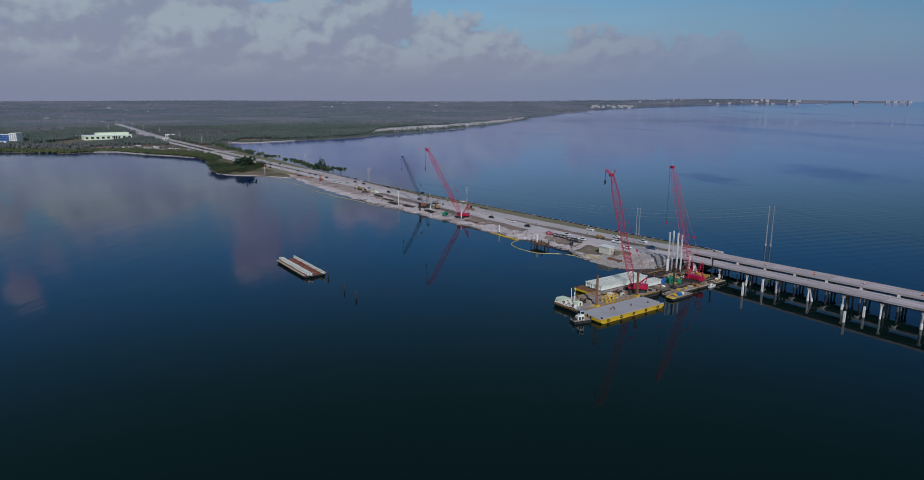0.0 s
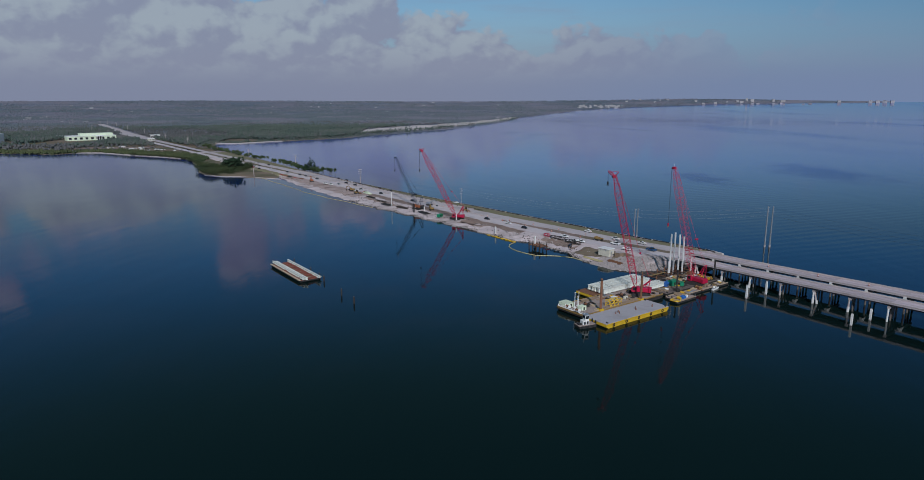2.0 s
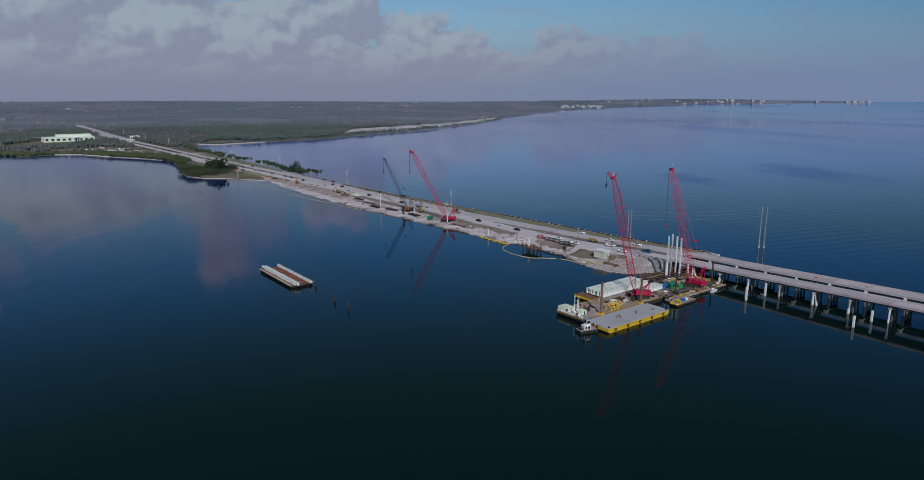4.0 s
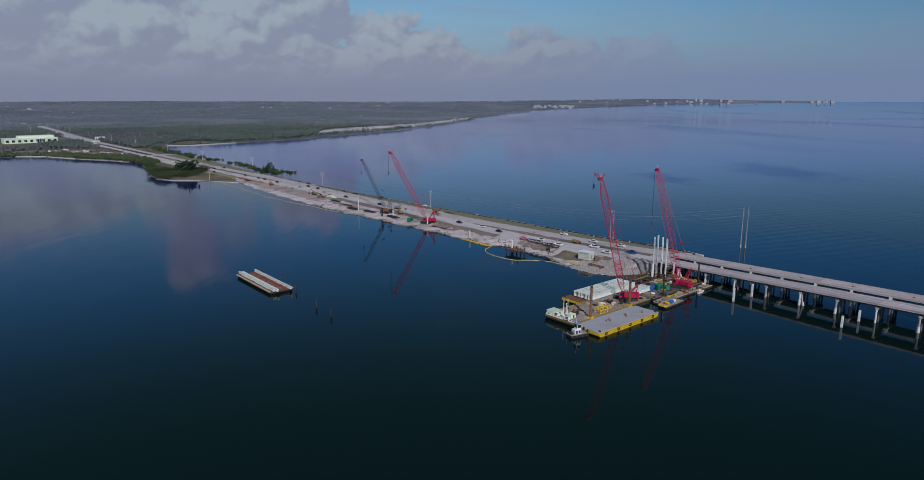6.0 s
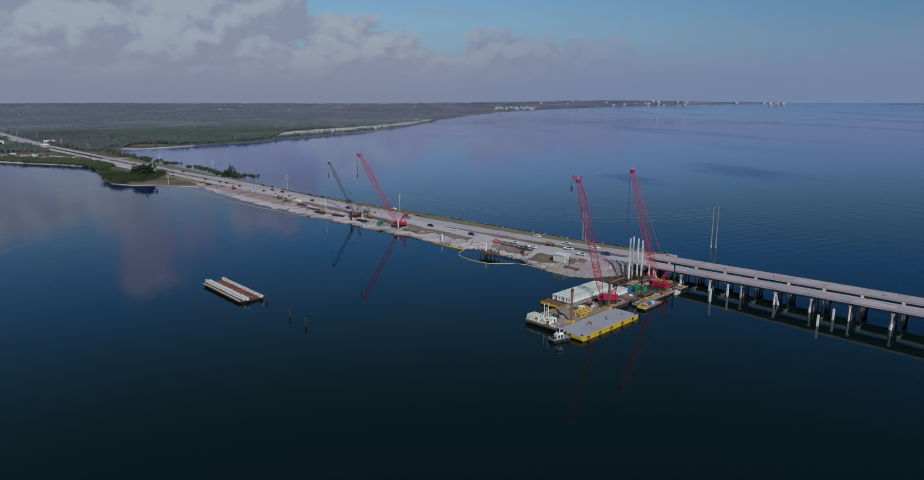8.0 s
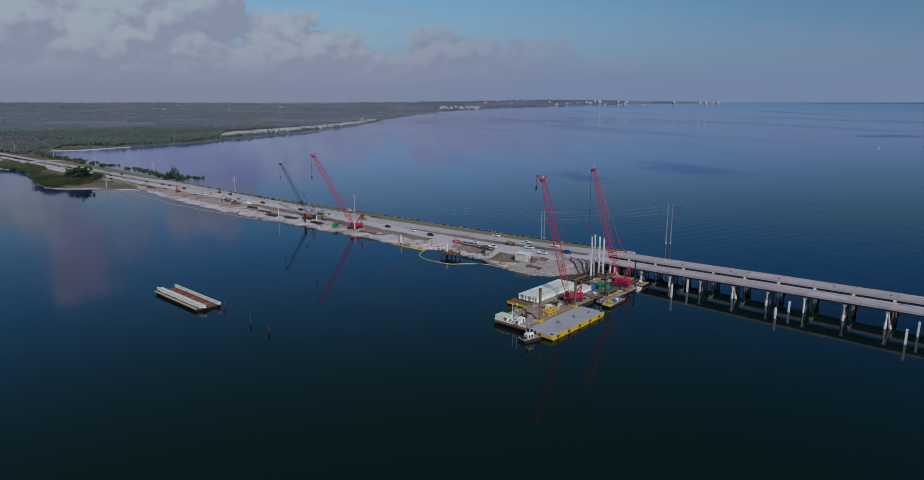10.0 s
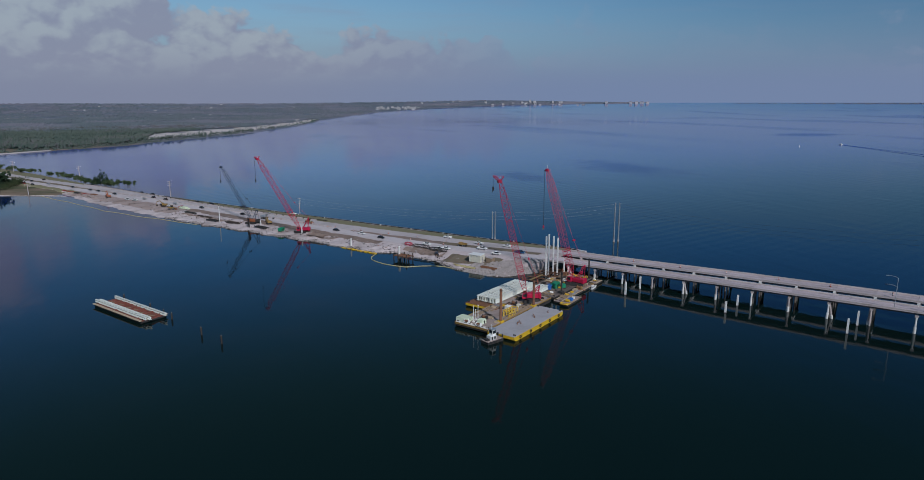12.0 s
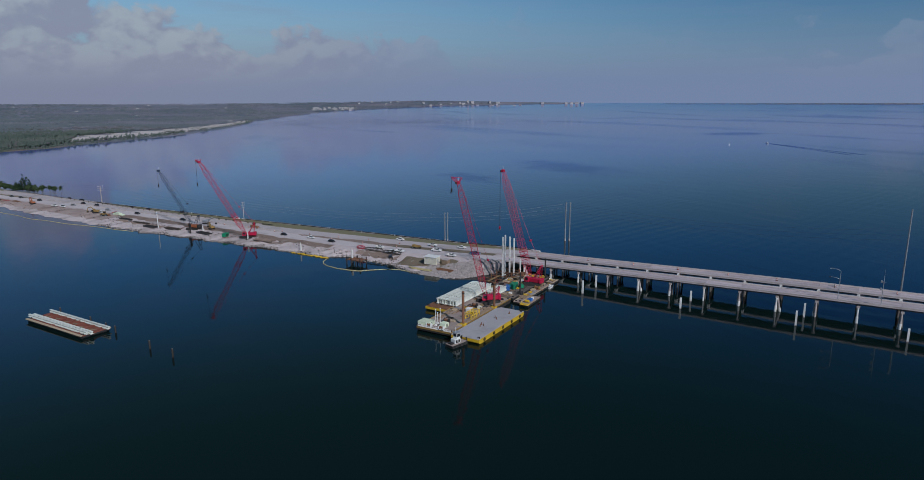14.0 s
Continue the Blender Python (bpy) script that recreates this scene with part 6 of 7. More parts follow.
steel_pole(178.1, 371.8, -3, 23.9, 0.5, "tall pale steel power pole standing in the water", "power poles in the water")
steel_pole(180.6, 371.0, -3, 23.9, 0.5, "tall pale steel power pole standing in the water", "power poles in the water")
steel_pole(109.3, 399.6, 0, 18.2, 0.45, "pale steel power pole on the seawall edge", "power poles by the seawall")
steel_pole(111.1, 399.8, 0, 18.2, 0.45, "pale steel power pole on the seawall edge", "power poles by the seawall")
steel_pole(249.8, 212.4, -3, 38.4, 0.46, "very tall tapered steel power pole in the water", "power poles in the water")


def wood_pole(x, y, h, label="grey utility pole with cross arms beside the causeway"):
    t = thing("utility_pole", pose(x, y, 2.2, 0, 0, ROAD_A), label, "utility pole", "utility poles by the road")
    part("shaft", Mesh().rod((0, 0, -2.5), (0, 0, h), 0.22, 8, 0.14), CONCRETE, t)
    for z in (h - 0.6, h - 2.4, h - 4.2):
        part("cross_arm", Mesh().cbox(-0.1, 0.1, -1.3, 1.3, z - 0.1, z + 0.1, 0.02), CONCRETE, t)
        for y_ in (-1.2, 1.2):
            part("insulator", Mesh().rod((0, y_, z + 0.1), (0, y_, z + 0.4), 0.07, 6), WHITE, t)
    return t


POLES = [(4.0, 512.0), (-94.0, 655.3), (-198.0, 829.0), (-286.0, 929.3), (-381.5, 1077.7), (-480, 1210), (-570, 1329), (-695, 1513), (-810, 1675)]
w0 = wood_pole(*POLES[0], 14)
for x, y in POLES[1:] + [(-219.6, 723.8), (-929, 1860), (-1016, 1943), (-1070, 2089), (-1227, 2176), (-760, 1480), (-880, 1640), (-1130, 1990)]:
    copy_thing(w0, pose(x, y, 2.2, 0, 0, ROAD_A)).scale = (1.7, 1.7, 0.6) if x == -219.6 else (1.7, 1.7, 1.3 if y > 1500 else 1.0)


def wire(a, b, sag, owner, stuff_=STEEL):
    a, b = Vector(a), Vector(b)
    pts = [a.lerp(b, t) - Vector((0, 0, sag * 4 * t * (1 - t))) for t in np.linspace(0, 1, 13)]
    part("conductor", Mesh().path(pts, 0.03, 4), stuff_, owner)


pw = thing("power_lines", pose(0, 0, 0), "thin pale overhead wires between the power poles", "power lines")
for k in (0.8, 3.0, 5.2):
    wire((179, 371.8, 23.9 - k), (108.6, 399.2, 18.2 - k), 1.5, pw)
    wire((249.8, 212.4, 30 - k), (180.6, 371, 23.9 - k), 4, pw, BLACK)
    wire((108.6, 399.2, 18.2 - k), (4, 512, 16.0 - k * 0.8), 2, pw)
for a, b in zip(POLES, POLES[1:]):
    for z in (15.6, 13.8):
        wire((*a, z), (*b, z), 2.5, pw, BLACK)
# posts along the seawall
q0 = None
for s in np.arange(-300, -40, 26.0):
    n = lerp(FAR, s) - 3
    if q0 is None:
        q0 = single("marker_post", Mesh().cbox(-0.15, 0.15, -0.15, 0.15, -0.3, 1.1, 0.03).rod((0, 0, 1.1), (0, 0, 1.3), 0.12, 6, 0.02), WHITE, "short white marker post on the grass verge", "post", "marker posts", m=at(s, n, lerp(LEVEL, s) - 0.9))
    else:
        copy_thing(q0, at(s, n, lerp(LEVEL, s) - 0.9))

# ---- trees, woods, buildings and the far shore ----


def tree(m, h, spread, leaf, label, seed, kind="round", trunks=1, name="tree"):
    r = random.Random(seed)
    t = thing(name, m, label, "tree", "trees by the causeway")
    tops, W_ = [], Mesh()
    for i in range(trunks):
        x, y = (r.gauss(0, spread * 0.3), r.gauss(0, spread * 0.3)) if trunks > 1 else (0, 0)
        lean = Vector((r.uniform(-0.1, 0.1), r.uniform(-0.1, 0.1), 1))
        top = Vector((x, y, 0)) + lean * h * (0.62 if kind != "round" else 0.5)
        W_.rod((x, y, -1.2), top, 0.035 * h * 0.6, 6, 0.012 * h)
        tops.append(top)
        if kind != "palm":
            for j in range(6):
                base = Vector((x, y, 0)).lerp(top, 0.4 + 0.1 * j)
                a = r.random() * 6.28
                end = base + Vector((math.cos(a) * spread * 0.45, math.sin(a) * spread * 0.45, h * 0.14))
                W_.rod(base, end, 0.012 * h, 5, 0.004 * h)
                tops.append(end)
    part("trunk", W_, BARK, t)
    C = Mesh()
    if kind == "palm":
        for top in tops:
            for j in range(44):
                a, e = r.random() * 6.28, r.uniform(-0.8, 1.2)
                d = Vector((math.cos(a) * math.cos(e), math.sin(a) * math.cos(e), math.sin(e)))
                side = Vector((-math.sin(a), math.cos(a), 0)) * 0.45
                L = spread * r.uniform(0.7, 1.0)
                p0, p1, p2 = top, top + d * L * 0.55, top + d * L * 0.95 + Vector((0, 0, -0.35 * L))
                C.add([p0, p1 + side, p1 - side, p2, p1 + Vector((0, 0, 0.25))], [(0, 4, 1), (0, 2, 4), (4, 3, 1), (4, 2, 3)])
    elif kind == "feathery":
        spires = [(0, 0, 1.0)] + [(r.gauss(0, spread * 0.4), r.gauss(0, spread * 0.4), r.uniform(0.4, 0.85)) for _ in range(10)]
        for j in range(420):
            x, y, k = r.choice(spires)
            q = r.random()
            rad = spread * 0.5 * (1.05 - q ** 2.2) * (0.2 + 0.8 * r.random())
            a = r.random() * 6.28
            C.blob((x + rad * math.cos(a), y + rad * math.sin(a), h * k * (0.15 + 0.85 * q)), h * 0.026 * (0.5 + r.random()), r, 1.1, 0.7)
    else:
        for top in tops:
            for j in range(max(10, 150 // len(tops))):
                d = Vector((r.gauss(0, 1), r.gauss(0, 1), r.gauss(0.25, 0.6)))
                d = d.normalized() * r.random() ** 0.4 * spread * 0.5
                C.blob(top + Vector((d.x, d.y, d.z * 0.9 + h * 0.04)), h * 0.05 * (0.6 + r.random()), r, 0.75, 0.5)
    part("crown", C, leaf, t)
    return t


BIG = tree(pose(-166, 763, 2.0), 16.5, 6.5, LEAFDARK, "tall dark feathery tree above the palm row", 1, "feathery")
copy_thing(BIG, pose(-173, 769, 2.0, 0, 0, 70)).scale = (0.62,) * 3
copy_thing(BIG, pose(-159, 757, 1.8, 0, 0, 200)).scale = (0.5,) * 3
kinds = [tree(pose(-160, 752, 1.8), 8.0, 4.0, LEAF, "bushy green tree on the causeway verge", 2), tree(pose(-150, 752, 1.8), 8.5, 3.6, LEAF, "round topped green tree on the causeway verge", 3, trunks=2),
         tree(pose(-140, 741, 1.8), 7.2, 3.2, LEAF, "cabbage palm with ragged crown on the verge", 4, "palm", 2), tree(pose(-133, 737, 1.8), 8.0, 3.2, LEAF, "slender palm with ragged crown on the verge", 5, "palm")]
rng = random.Random(5)
row = [(-440, 1165), (-400, 1100), (-360, 1040), (-324, 991), (-300, 955), (-280, 932), (-255, 893), (-230, 857), (-204, 819), (-190, 792), (-172, 766), (-152, 748), (-134, 737)]
xs = [p[0] for p in row]
for i in range(92):
    x = -440 + 300 * (i / 92) ** 0.9 + rng.uniform(-2, 2)
    y = float(np.interp(x, xs, [p[1] for p in row]))
    if -258 < x < -242:
        continue
    k = rng.choice(kinds)
    c = copy_thing(k, pose(x + rng.uniform(-2, 8), y + rng.uniform(-4, 7), 1.7, 0, 0, rng.uniform(0, 360)))
    c.scale = (rng.uniform(0.7, 1.05),) * 3
# the mangrove point
man = [tree(pose(-300, 800, 0.6), 6.0, 7.5, SHRUB, "spreading olive mangrove at the water's edge", 11, trunks=3), tree(pose(-290, 770, 0.6), 5.0, 6.5, SHRUB, "low olive mangrove at the water's edge", 12, trunks=2),
       tree(pose(-264, 789, 1.2), 16.5, 9.5, LEAFDARK, "broad dark green tree on the grassy point", 13, trunks=2)]
for x, y, sc in ((-270, 794, 1.1), (-259, 779, 1.2), (-266, 784, 0.9)):
    c = copy_thing(man[2], pose(x, y, 1.2, 0, 0, x * 7))
    c.scale = (sc,) * 3
for i in range(90):
    x, y = rng.uniform(-300, -250), rng.uniform(733, 812)
    if shore_distance(np.array([x]), np.array([y]))[0] > 0.5 and (y - 735) > (x + 262) * 0.9:
        c = copy_thing(rng.choice(man[:2]), pose(x, y, 0.7, 0, 0, rng.uniform(0, 360)))
        c.scale = (rng.uniform(0.8, 1.35),) * 3
edge = [(-283, 752), (-292, 768), (-300, 782), (-307, 800), (-318, 826), (-330, 850), (-344, 880), (-358, 905), (-376, 935), (-400, 955), (-425, 972), (-455, 990), (-490, 1006)]
for i in range(105):
    k = rng.random() ** 0.8 * (len(edge) - 1)
    x, y = (float(np.interp(k, range(len(edge)), [p[j] for p in edge])) for j in (0, 1))
    dpt = rng.uniform(1, 13)
    c = copy_thing(rng.choice(man[:2]), pose(x + dpt * 0.85, y + dpt * rng.uniform(-0.1, 0.45), 0.8, 0, 0, rng.uniform(0, 360)))
    c.scale = (rng.uniform(0.4, 0.8),) * 3


def clumps(name, pts, radius, material, label, seed, tall=0.9):
    """Many small rounded crowns in one sheet of woods."""
    g = np.random.default_rng(seed)
    n = len(pts)
    base = np.array([(1, 0, 0), (0, 1, 0), (-1, 0, 0), (0, -1, 0), (0, 0, 1), (0, 0, -0.75)], float) + np.array([(0, 0, -0.6)] * 4 + [(0, 0, 0)] * 2)
    turn = g.random(n) * 6.28
    c, q = np.cos(turn)[:, None], np.sin(turn)[:, None]
    k = radius[:, None] * (1.05 + 0.4 * (g.random((n, 6)) * 2 - 1))
    bx, by, bz = (base[None, :, i] * k for i in range(3))
    v = np.stack([bx * c - by * q, bx * q + by * c, bz * tall], -1) + pts[:, None, :]
    eight = [(0, 1, 4), (1, 2, 4), (2, 3, 4), (3, 0, 4), (1, 0, 5), (2, 1, 5), (3, 2, 5), (0, 3, 5)]
    f = np.array(eight)[None] + (np.arange(n) * 6)[:, None, None]
    me = bpy.data.meshes.new(name)
    me.from_pydata(v.reshape(-1, 3).tolist(), [], f.reshape(-1, 3).tolist())
    me.materials.append(material)
    me.polygons.foreach_set("use_smooth", [True] * len(me.polygons))
    return tagged(new(name, me), label, "woods", kind="stuff")


def road_clear(x, y):
    s = (x - ROAD_O.x) * ROAD_U.x + (y - ROAD_O.y) * ROAD_U.y
    n = (x - ROAD_O.x) * ROAD_N.x + (y - ROAD_O.y) * ROAD_N.y
    c = np.interp(s, [-2500, -1300, -900, -500], [34, -11, -2, 0])
    return np.abs(n - c)


HALL, HOTEL = (-731, 1372), (-905, 1268)
g = np.random.default_rng(7)


def scatter(count, r0, r1, power=1.0):
    r = r0 + (r1 - r0) * g.random(count) ** power
    a = np.radians(g.uniform(-47, 27, count))
    x, y = -20 + r * np.sin(a), 20 + r * np.cos(a)
    d = shore_distance(x, y)
    keep = (d > 5) & (road_clear(x, y) > np.where(y > 2150, -1, np.where(y > 1300, 17, 24))) & (y > 905)
    keep &= ~((np.abs(x - HALL[0]) < 62) & (y > 1190) & (y < 1415)) | (d < 28)
    keep &= ~((np.abs(x - HOTEL[0]) < 68) & (y > 1200) & (y < 1300)) | (d < 24)
    inner = np.interp(y - 0.5 * np.clip(d, 0, 200), [1500, 1626, 1772, 1970, 2240, 2600], [70, 55, 45, 35, 25, 13])
    keep &= ~((x > -225) & (y > 1540) & (y < 2960) & (d > inner) & (d < inner + np.interp(y - 0.5 * np.clip(d, 0, 200), [1540, 1626, 1772, 1970, 2240, 2600, 2960], [10, 130, 150, 130, 90, 60, 20])))
    keep &= ~((x > -225) & (y > 1540) & (y < 2960) & (d <= inner) & (g.random(count) < 0.72))
    keep &= ~((x > -620) & (x < -420) & (y > 1000) & (y < 1200) & (d > 26) & (g.random(count) < 0.75))
    return x[keep], y[keep], d[keep]


def patch_noise(x, y, f, seed):
    """Soft patches between about -0.5 and 0.5, read from a coarse table of noise."""
    step = 0.12
    i0, j0 = math.floor((x * f).min() / step), math.floor((y * f).min() / step)
    ni, nj = math.ceil((x * f).max() / step) - i0 + 2, math.ceil((y * f).max() / step) - j0 + 2
    table = np.array([[noise.noise(Vector(((i0 + i) * step + seed, (j0 + j) * step, seed))) for j in range(nj)] for i in range(ni)])
    return table[np.round(x * f / step).astype(int) - i0, np.round(y * f / step).astype(int) - j0]


for name, count, r0, r1, rad, material, lo, hi, seed, lab in (
        ("woods_near", 80000, 960, 2050, (1.4, 3.4), PINES, -0.18, 9, 1, "dense green pine and palm woods behind the shore"), ("woods_mixed", 36000, 1180, 2300, (1.3, 3.2), WOODS, -9, 0.25, 2, "grey brown winter woods behind the shore"),
        ("woods_middle", 60000, 1950, 3300, (1.9, 4.0), FARPINES, -0.05, 9, 3, "green woods across the flat mainland with painted haze"), ("woods_middle_grey", 42000, 1950, 3100, (1.9, 4.0), FARWOODS, -9, 0.12, 4, "grey brown winter woods across the mainland with painted haze"),
        ("woods_far", 19000, 3050, 4900, (3.5, 7.0), FARWOODS, -9, 0.06, 5, "distant winter woods towards the horizon, greyed with painted haze"), ("woods_far_green", 22000, 3200, 4900, (3.5, 7.0), FARPINES, 0.0, 9, 6, "distant green woods towards the horizon with painted haze")):
    x, y, d = scatter(count, r0, r1)
    q = patch_noise(x, y, 0.0035 if r0 < 3000 else 0.002, 3.3)
    keep = (q > lo) & (q < hi)
    gap = patch_noise(x, y, 0.006, 9.1)
    keep &= gap < 0.36
    x, y, d = x[keep], y[keep], d[keep]
    rr = g.uniform(*rad, len(x))
    low = np.clip(d / 25, 0.35, 1)
    z = land_height(x, y) + rr * 0.7 * low + g.uniform(0, 4.5 if r0 < 1900 else 2.5 if r0 < 3000 else 1.0, len(x)) * (low > 0.9)
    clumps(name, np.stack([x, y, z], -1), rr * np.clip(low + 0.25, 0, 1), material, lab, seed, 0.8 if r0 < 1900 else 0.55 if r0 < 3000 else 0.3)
# mangrove fringe along the near mainland shore
k = g.random(4200) * 10
p = np.array([(-1500, 1106), (-1150, 1082), (-900, 1062), (-750, 1061), (-623, 1028), (-595, 1057), (-557, 1057), (-488, 1012), (-428, 980), (-377, 941), (-344, 887)], float)
x, y = np.interp(k, range(11), p[:, 0]) + g.uniform(-3, 6, 4200), np.interp(k, range(11), p[:, 1]) + g.random(4200) ** 1.5 * 40 + 2
keep = (shore_distance(x, y) > 1) & ~((np.abs(x + 585) < 30) & (g.random(4200) < 0.8)) & (road_clear(x, y) > 22)
x, y = x[keep], y[keep]
clumps("mangrove_fringe", np.stack([x, y, g.uniform(1.2, 4.2, len(x))], -1), g.uniform(1.2, 3.4, len(x)), SHRUB, "low olive mangrove fringe along the mainland shore", 8)

# pale sand along the far beach and the near shore
B = [(-236, 1437), (-196, 1520), (-122, 1626), (-38, 1772), (52, 1970), (150, 2240), (250, 2600), (310, 2880)]
M = Mesh()
rows = []
for i in range(85):
    kk = 0.85 + i / 84 * (len(B) - 1.85)
    x, y = (float(np.interp(kk, range(len(B)), [q[j] for q in B])) for j in (0, 1))
    x2, y2 = (float(np.interp(min(kk + 0.05, len(B) - 1), range(len(B)), [q[j] for q in B])) for j in (0, 1))
    dx_, dy_ = (x2 - x, y2 - y) if kk < len(B) - 1.1 else (60, 280)
    l = math.hypot(dx_, dy_)
    nx, ny = -dy_ / l, dx_ / l
    wd = float(np.interp(kk, [0.85, 1.2, 2, 3, 4, 5, 6, 7], [2, 60, 140, 150, 130, 90, 60, 30])) * (1 + 0.18 * math.sin(i * 0.9))
    off = float(np.interp(kk, [0.8, 2, 3, 4, 5, 6], [68, 55, 45, 35, 25, 13]))
    rows.append([(x + nx * q, y + ny * q) for q in np.linspace(off, off + wd, 12)])
for i in range(len(rows) - 1):
    for j in range(11):
        quad = [rows[i][j], rows[i + 1][j], rows[i + 1][j + 1], rows[i][j + 1]]
        M.add([(a, b, float(land_height(np.array([a]), np.array([b]))[0]) + 0.6) for a, b in quad], [(0, 1, 2, 3)])
single("beach", M, BEACH, "pale sand beach and bare ground along the far shore", "beach", kind="structure")
rr = random.Random(31)
pts = []
for i in range(420):
    kk = rr.random() * 84
    q = rows[int(kk)][rr.choice((0, 0, 0, 0, 1, 1, 3, 5, 7))]
    pts.append((q[0] + rr.uniform(-6, 6), q[1] + rr.uniform(-6, 6), 3.0 + float(dish(*q))))
clumps("beach_shrubs", np.array(pts), np.array([rr.uniform(1.5, 3.5) for _ in pts]), PINES, "scattered dark shrubs on the beach", 17)
cs = Mesh()
curve = [(-448, 1272), (-430, 1262), (-408, 1262), (-385, 1285), (-360, 1312), (-340, 1334)]
for a, b in zip(curve, curve[1:]):
    dx_, dy_ = b[0] - a[0], b[1] - a[1]
    l = math.hypot(dx_, dy_)
    ox, oy = dy_ / l * 4, -dx_ / l * 4
    cs.add([(a[0] + ox, a[1] + oy, 0.3), (b[0] + ox, b[1] + oy, 0.3), (b[0] - ox, b[1] - oy, 1.7), (a[0] - ox, a[1] - oy, 1.7)], [(0, 1, 2, 3)])
single("shore_sand", cs, BEACH, "narrow curved strip of pale shore sand", "beach", kind="structure")
nb = Mesh()
NS = [(-595, 1056), (-557, 1056), (-488, 1011), (-428, 979), (-390, 952)]
for a, b in zip(NS, NS[1:]):
    nb.add([(a[0], a[1] - 3.5, 0.12), (b[0], b[1] - 3.5, 0.12), (b[0], b[1] + 2, 1.2), (a[0], a[1] + 2, 1.2)], [(0, 1, 2, 3)])
NS = [(-283, 748), (-257, 730), (-234, 728), (-197, 711), (-185, 704)]
for a, b in zip(NS, NS[1:]):
    nb.add([(a[0], a[1] - 0.3, 0.1), (b[0], b[1] - 0.3, 0.1), (b[0], b[1] + 0.4, 0.6), (a[0], a[1] + 0.4, 0.6)], [(0, 1, 2, 3)])
single("shore_sand_near", nb, BEACH, "thin line of pale shore sand below the bushes", "beach", kind="structure")

# bare lots and the inland road
lot = Mesh().box(-640, -520, 1120, 1165, 1.9, 2.35)
single("gravel_lot", lot, SOIL, "brown bare lot beside the road", "ground", kind="structure")
ir = Mesh()
IR = [xy(-1280, -11), (-770, 1581), (-906, 1796), (-1084, 2078), (-1210, 2282)]
for a, b in zip(IR, IR[1:]):
    dx_, dy_ = b[0] - a[0], b[1] - a[1]
    l = math.hypot(dx_, dy_)
    ox, oy = dy_ / l * 15, -dx_ / l * 15
    ir.add([(a[0] + ox, a[1] + oy, 4.2), (b[0] + ox, b[1] + oy, 4.2), (b[0] - ox, b[1] - oy, 4.2), (a[0] - ox, a[1] - oy, 4.2)], [(0, 1, 2, 3)])
single("road_inland", ir, ROAD, "pale highway running inland between the woods", "road", kind="structure")


def building(name, x, y, turn, a, b, h, wall, label, bays, storeys, roof=WHITE, z=2.0, glass=True):
    t = thing(name, pose(x, y, z, 0, 0, turn), label, "building", "shore buildings")
    part("wall", Mesh().box(-a / 2, a / 2, -b / 2, b / 2, -1.5, h), wall, t)
    part("roof", Mesh().cbox(-a / 2 - 0.5, a / 2 + 0.5, -b / 2 - 0.5, b / 2 + 0.5, h, h + 0.7, 0.1), roof, t)
    if glass:
        for i in range(bays):
            for j in range(storeys):
                x0 = -a / 2 + a * (i + 0.25) / bays
                z0 = h * (j + 0.3) / storeys
                wn = part("window", Mesh().box(x0, x0 + a * 0.5 / bays, -b / 2 - 0.08, -b / 2 - 0.01, z0, z0 + h * 0.45 / storeys), GLASS, t)
                part("sill", Mesh().box(x0 - 0.2, x0 + a * 0.5 / bays + 0.2, -b / 2 - 0.3, -b / 2 - 0.002, z0 - 0.25, z0 - 0.01), roof, wn)
    return t


ht = building("hotel", HOTEL[0], HOTEL[1], 3, 86, 18, 15, BLUE, "blue and white four storey hotel by the shore", 13, 4)
part("end_tower", Mesh().cbox(36, 50, -10.5, 9.5, -1.5, 18.5, 0.2), WHITE, ht, "white end tower")
part("base_band", Mesh().box(-43.2, 36, -9.3, -9.02, -1, 3.0), WHITE, ht)
for j in range(4):
    for i in range(3):
        part("window", Mesh().box(38 + i * 4, 40 + i * 4, -10.62, -10.5, 2 + j * 4.0, 4 + j * 4.0), GLASS, ht)
hl = building("hall", HALL[0] - 6, HALL[1] - 8, 38, 88, 34, 9, PALEGREEN, "long pale green hall with flat white roof and dark entrance", 9, 1)
part("upper_block", Mesh().cbox(-20, 40, -10, 14, 9.7, 14.0, 0.2), PALEGREEN, hl)
part("entrance", Mesh().box(10, 16, -17.4, -17.05, 0, 8.0), GLASS, hl, "dark glazed entrance")
part("portico", Mesh().cbox(7, 19, -21, -17.4, 8.05, 9.4, 0.1), WHITE, hl)
for x in (8, 12.5, 18):
    part("column", Mesh().rod((x, -20.5, -1), (x, -20.5, 8.05), 0.4, 8), WHITE, hl)
for i, (x, y, a, b, h, t) in enumerate(((-640, 1440, 18, 12, 6, 30), (-600, 1330, 12, 8, 4.5, 35), (-566, 1142, 10, 4, 2.6, 20), (-522, 1118, 8, 3.5, 2.6, 25), (-830, 1420, 22, 14, 5, 10), (-800, 1400, 16, 12, 5, 40), (-540, 1300, 9, 7, 4, 0))):
    building("low_building", x, y, t, a, b, h, (WHITE, CREAM, CONCRETE)[i % 3], "low pale roadside building among the trees", 4, 1)
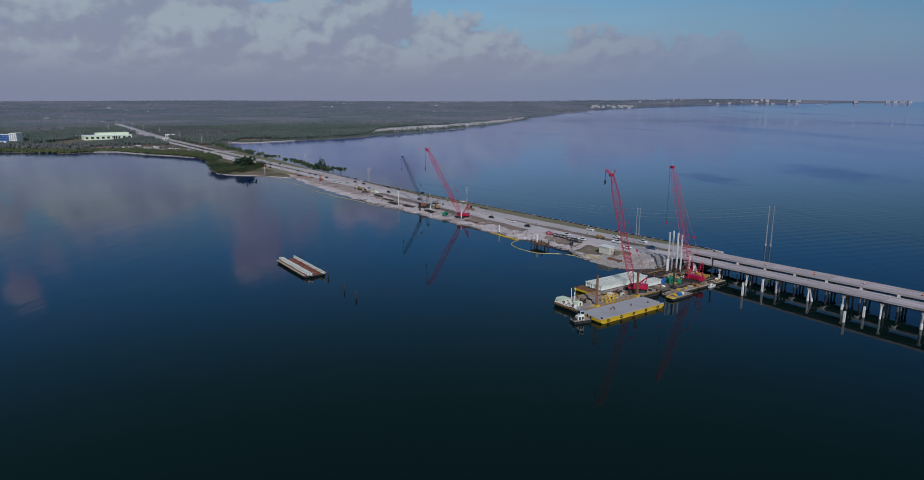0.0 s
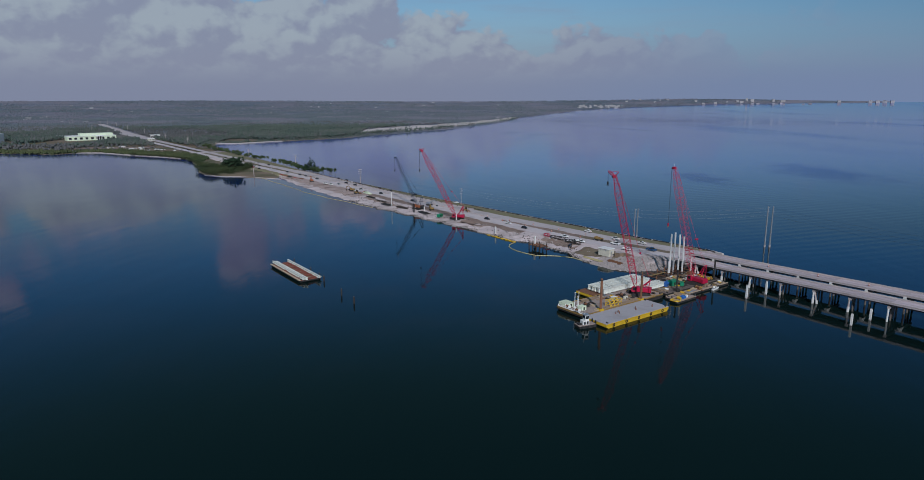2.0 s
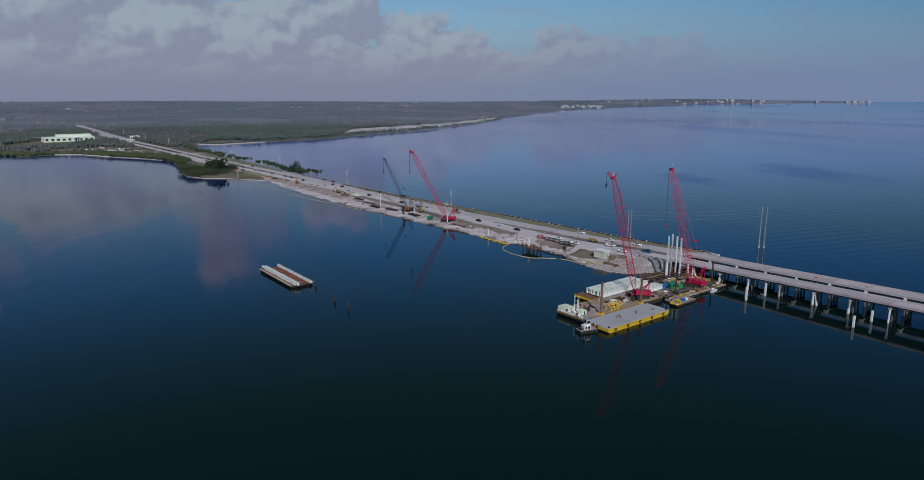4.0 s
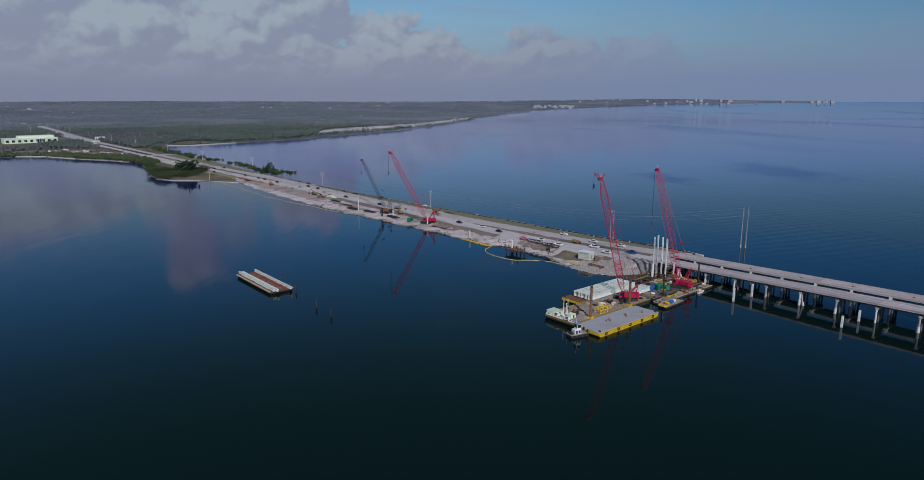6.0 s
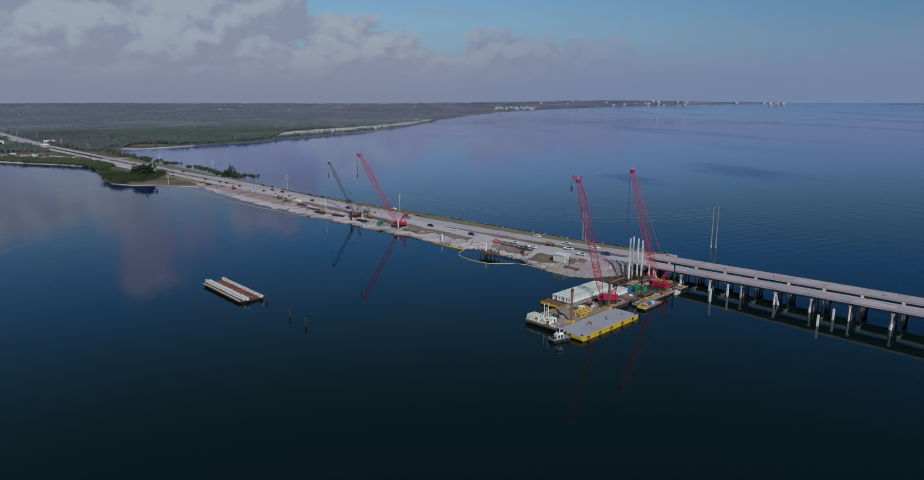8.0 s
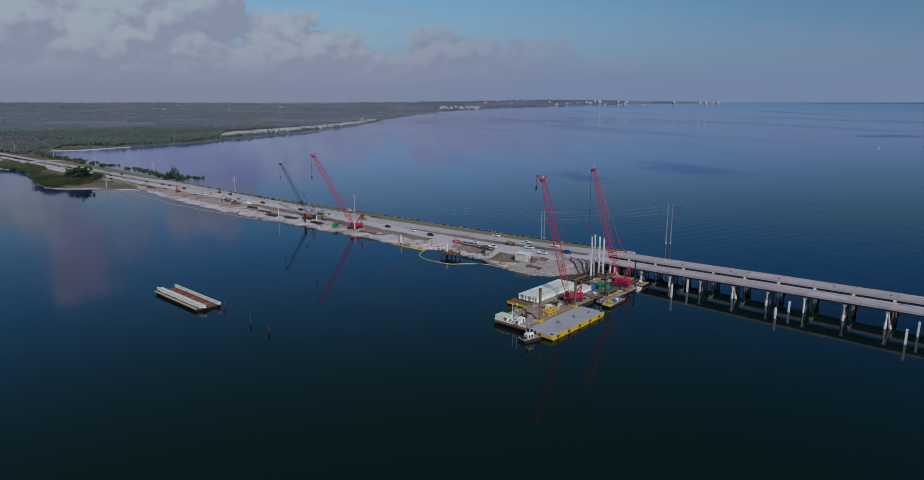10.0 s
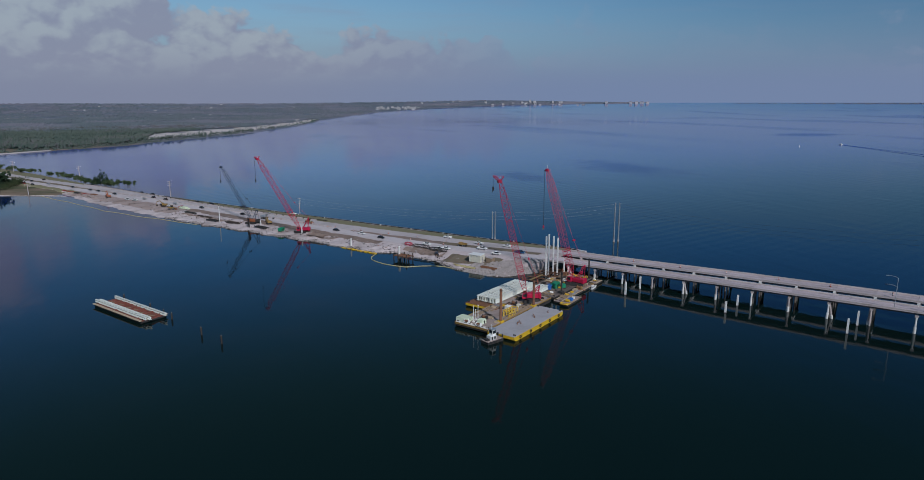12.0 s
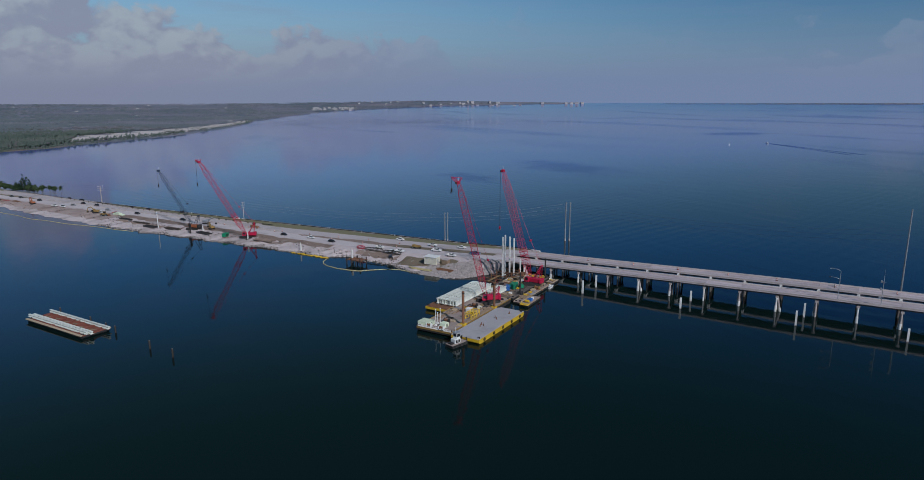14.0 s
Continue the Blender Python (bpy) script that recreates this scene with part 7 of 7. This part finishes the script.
# cars and trailers standing on the lot by the shore
lot_rng = random.Random(61)
for i in range(34):
    x = lot_rng.uniform(-592, -432)
    y = float(np.interp(x, [-592, -500, -432], [1136, 1092, 1072])) + lot_rng.uniform(-10, 26)
    c = copy_thing(lot_rng.choice((pk, pk, sv, sv, dk)), pose(x, y, max(float(land_height(np.array([x]), np.array([y]))[0]), 2.36 if x < -519 and 1119 < y < 1166 else 0), 0, 0, lot_rng.choice((25, 30, 115, 120))))
    tagged(c, group="cars on the shore lot")
    c.scale = (lot_rng.uniform(1.0, 1.25),) * 3
rng = random.Random(77)


def far_place(azimuth, r):
    a = radians(azimuth)
    x, y = -20 + r * math.sin(a), 20 + r * math.cos(a)
    return x, y, float(land_height(np.array([x]), np.array([y]))[0])


def block(azimuth, r, a, b, h, label, storeys=3):
    x, y, z = far_place(azimuth, r)
    if azimuth < 11 and shore_distance(np.array([x]), np.array([y]))[0] < 60:
        return
    building("far_building", x, y, -azimuth + rng.uniform(-20, 20), a, b, h, FARWALL, label, 4 if h > 18 else 3, storeys, FARWALL, z=z, glass=r < 4000)


# the town and the towers along the far shore
for i in range(40):
    block(rng.uniform(11.4, 15.0), rng.uniform(4030, 4260), rng.uniform(8, 22), 12, rng.uniform(5, 10), "small white waterside building in the far town", 2)
for i in range(22):
    block(rng.uniform(15, 30), rng.uniform(4600, 4800), rng.uniform(8, 24), 12, rng.uniform(5, 9), "small pale house on the hazy far shore", 2)
for az_, h, w in ((24.6, 19, 14), (25.0, 13, 20), (26.5, 15, 14), (27.2, 12, 22), (31.0, 13, 20), (33.0, 18, 20), (33.45, 18, 20), (33.9, 18, 20), (34.35, 17, 20)):
    block(az_, 4820, w, 20, h, "pale apartment block on the far shore", 6)
for i in range(30):
    block(rng.uniform(-36, 8), rng.uniform(2500, 4700), rng.uniform(7, 18), 9, rng.uniform(4, 6), "pale roof showing among distant woods", 2)
a = np.radians(np.concatenate([g.uniform(13, 33, 900), g.uniform(41, 66, 1500)]))
r = g.uniform(4780, 4880, len(a))
x, y = -20 + r * np.sin(a), 20 + r * np.cos(a)
clumps("far_shore_woods", np.stack([x, y, dish(x, y) + 2], -1), g.uniform(2, 3.6, len(a)) * np.clip((np.degrees(a) - 38) / 14, 0.5, 1.3), SHOREWOODS, "low wooded shore on the horizon with painted haze", 19, 0.8)
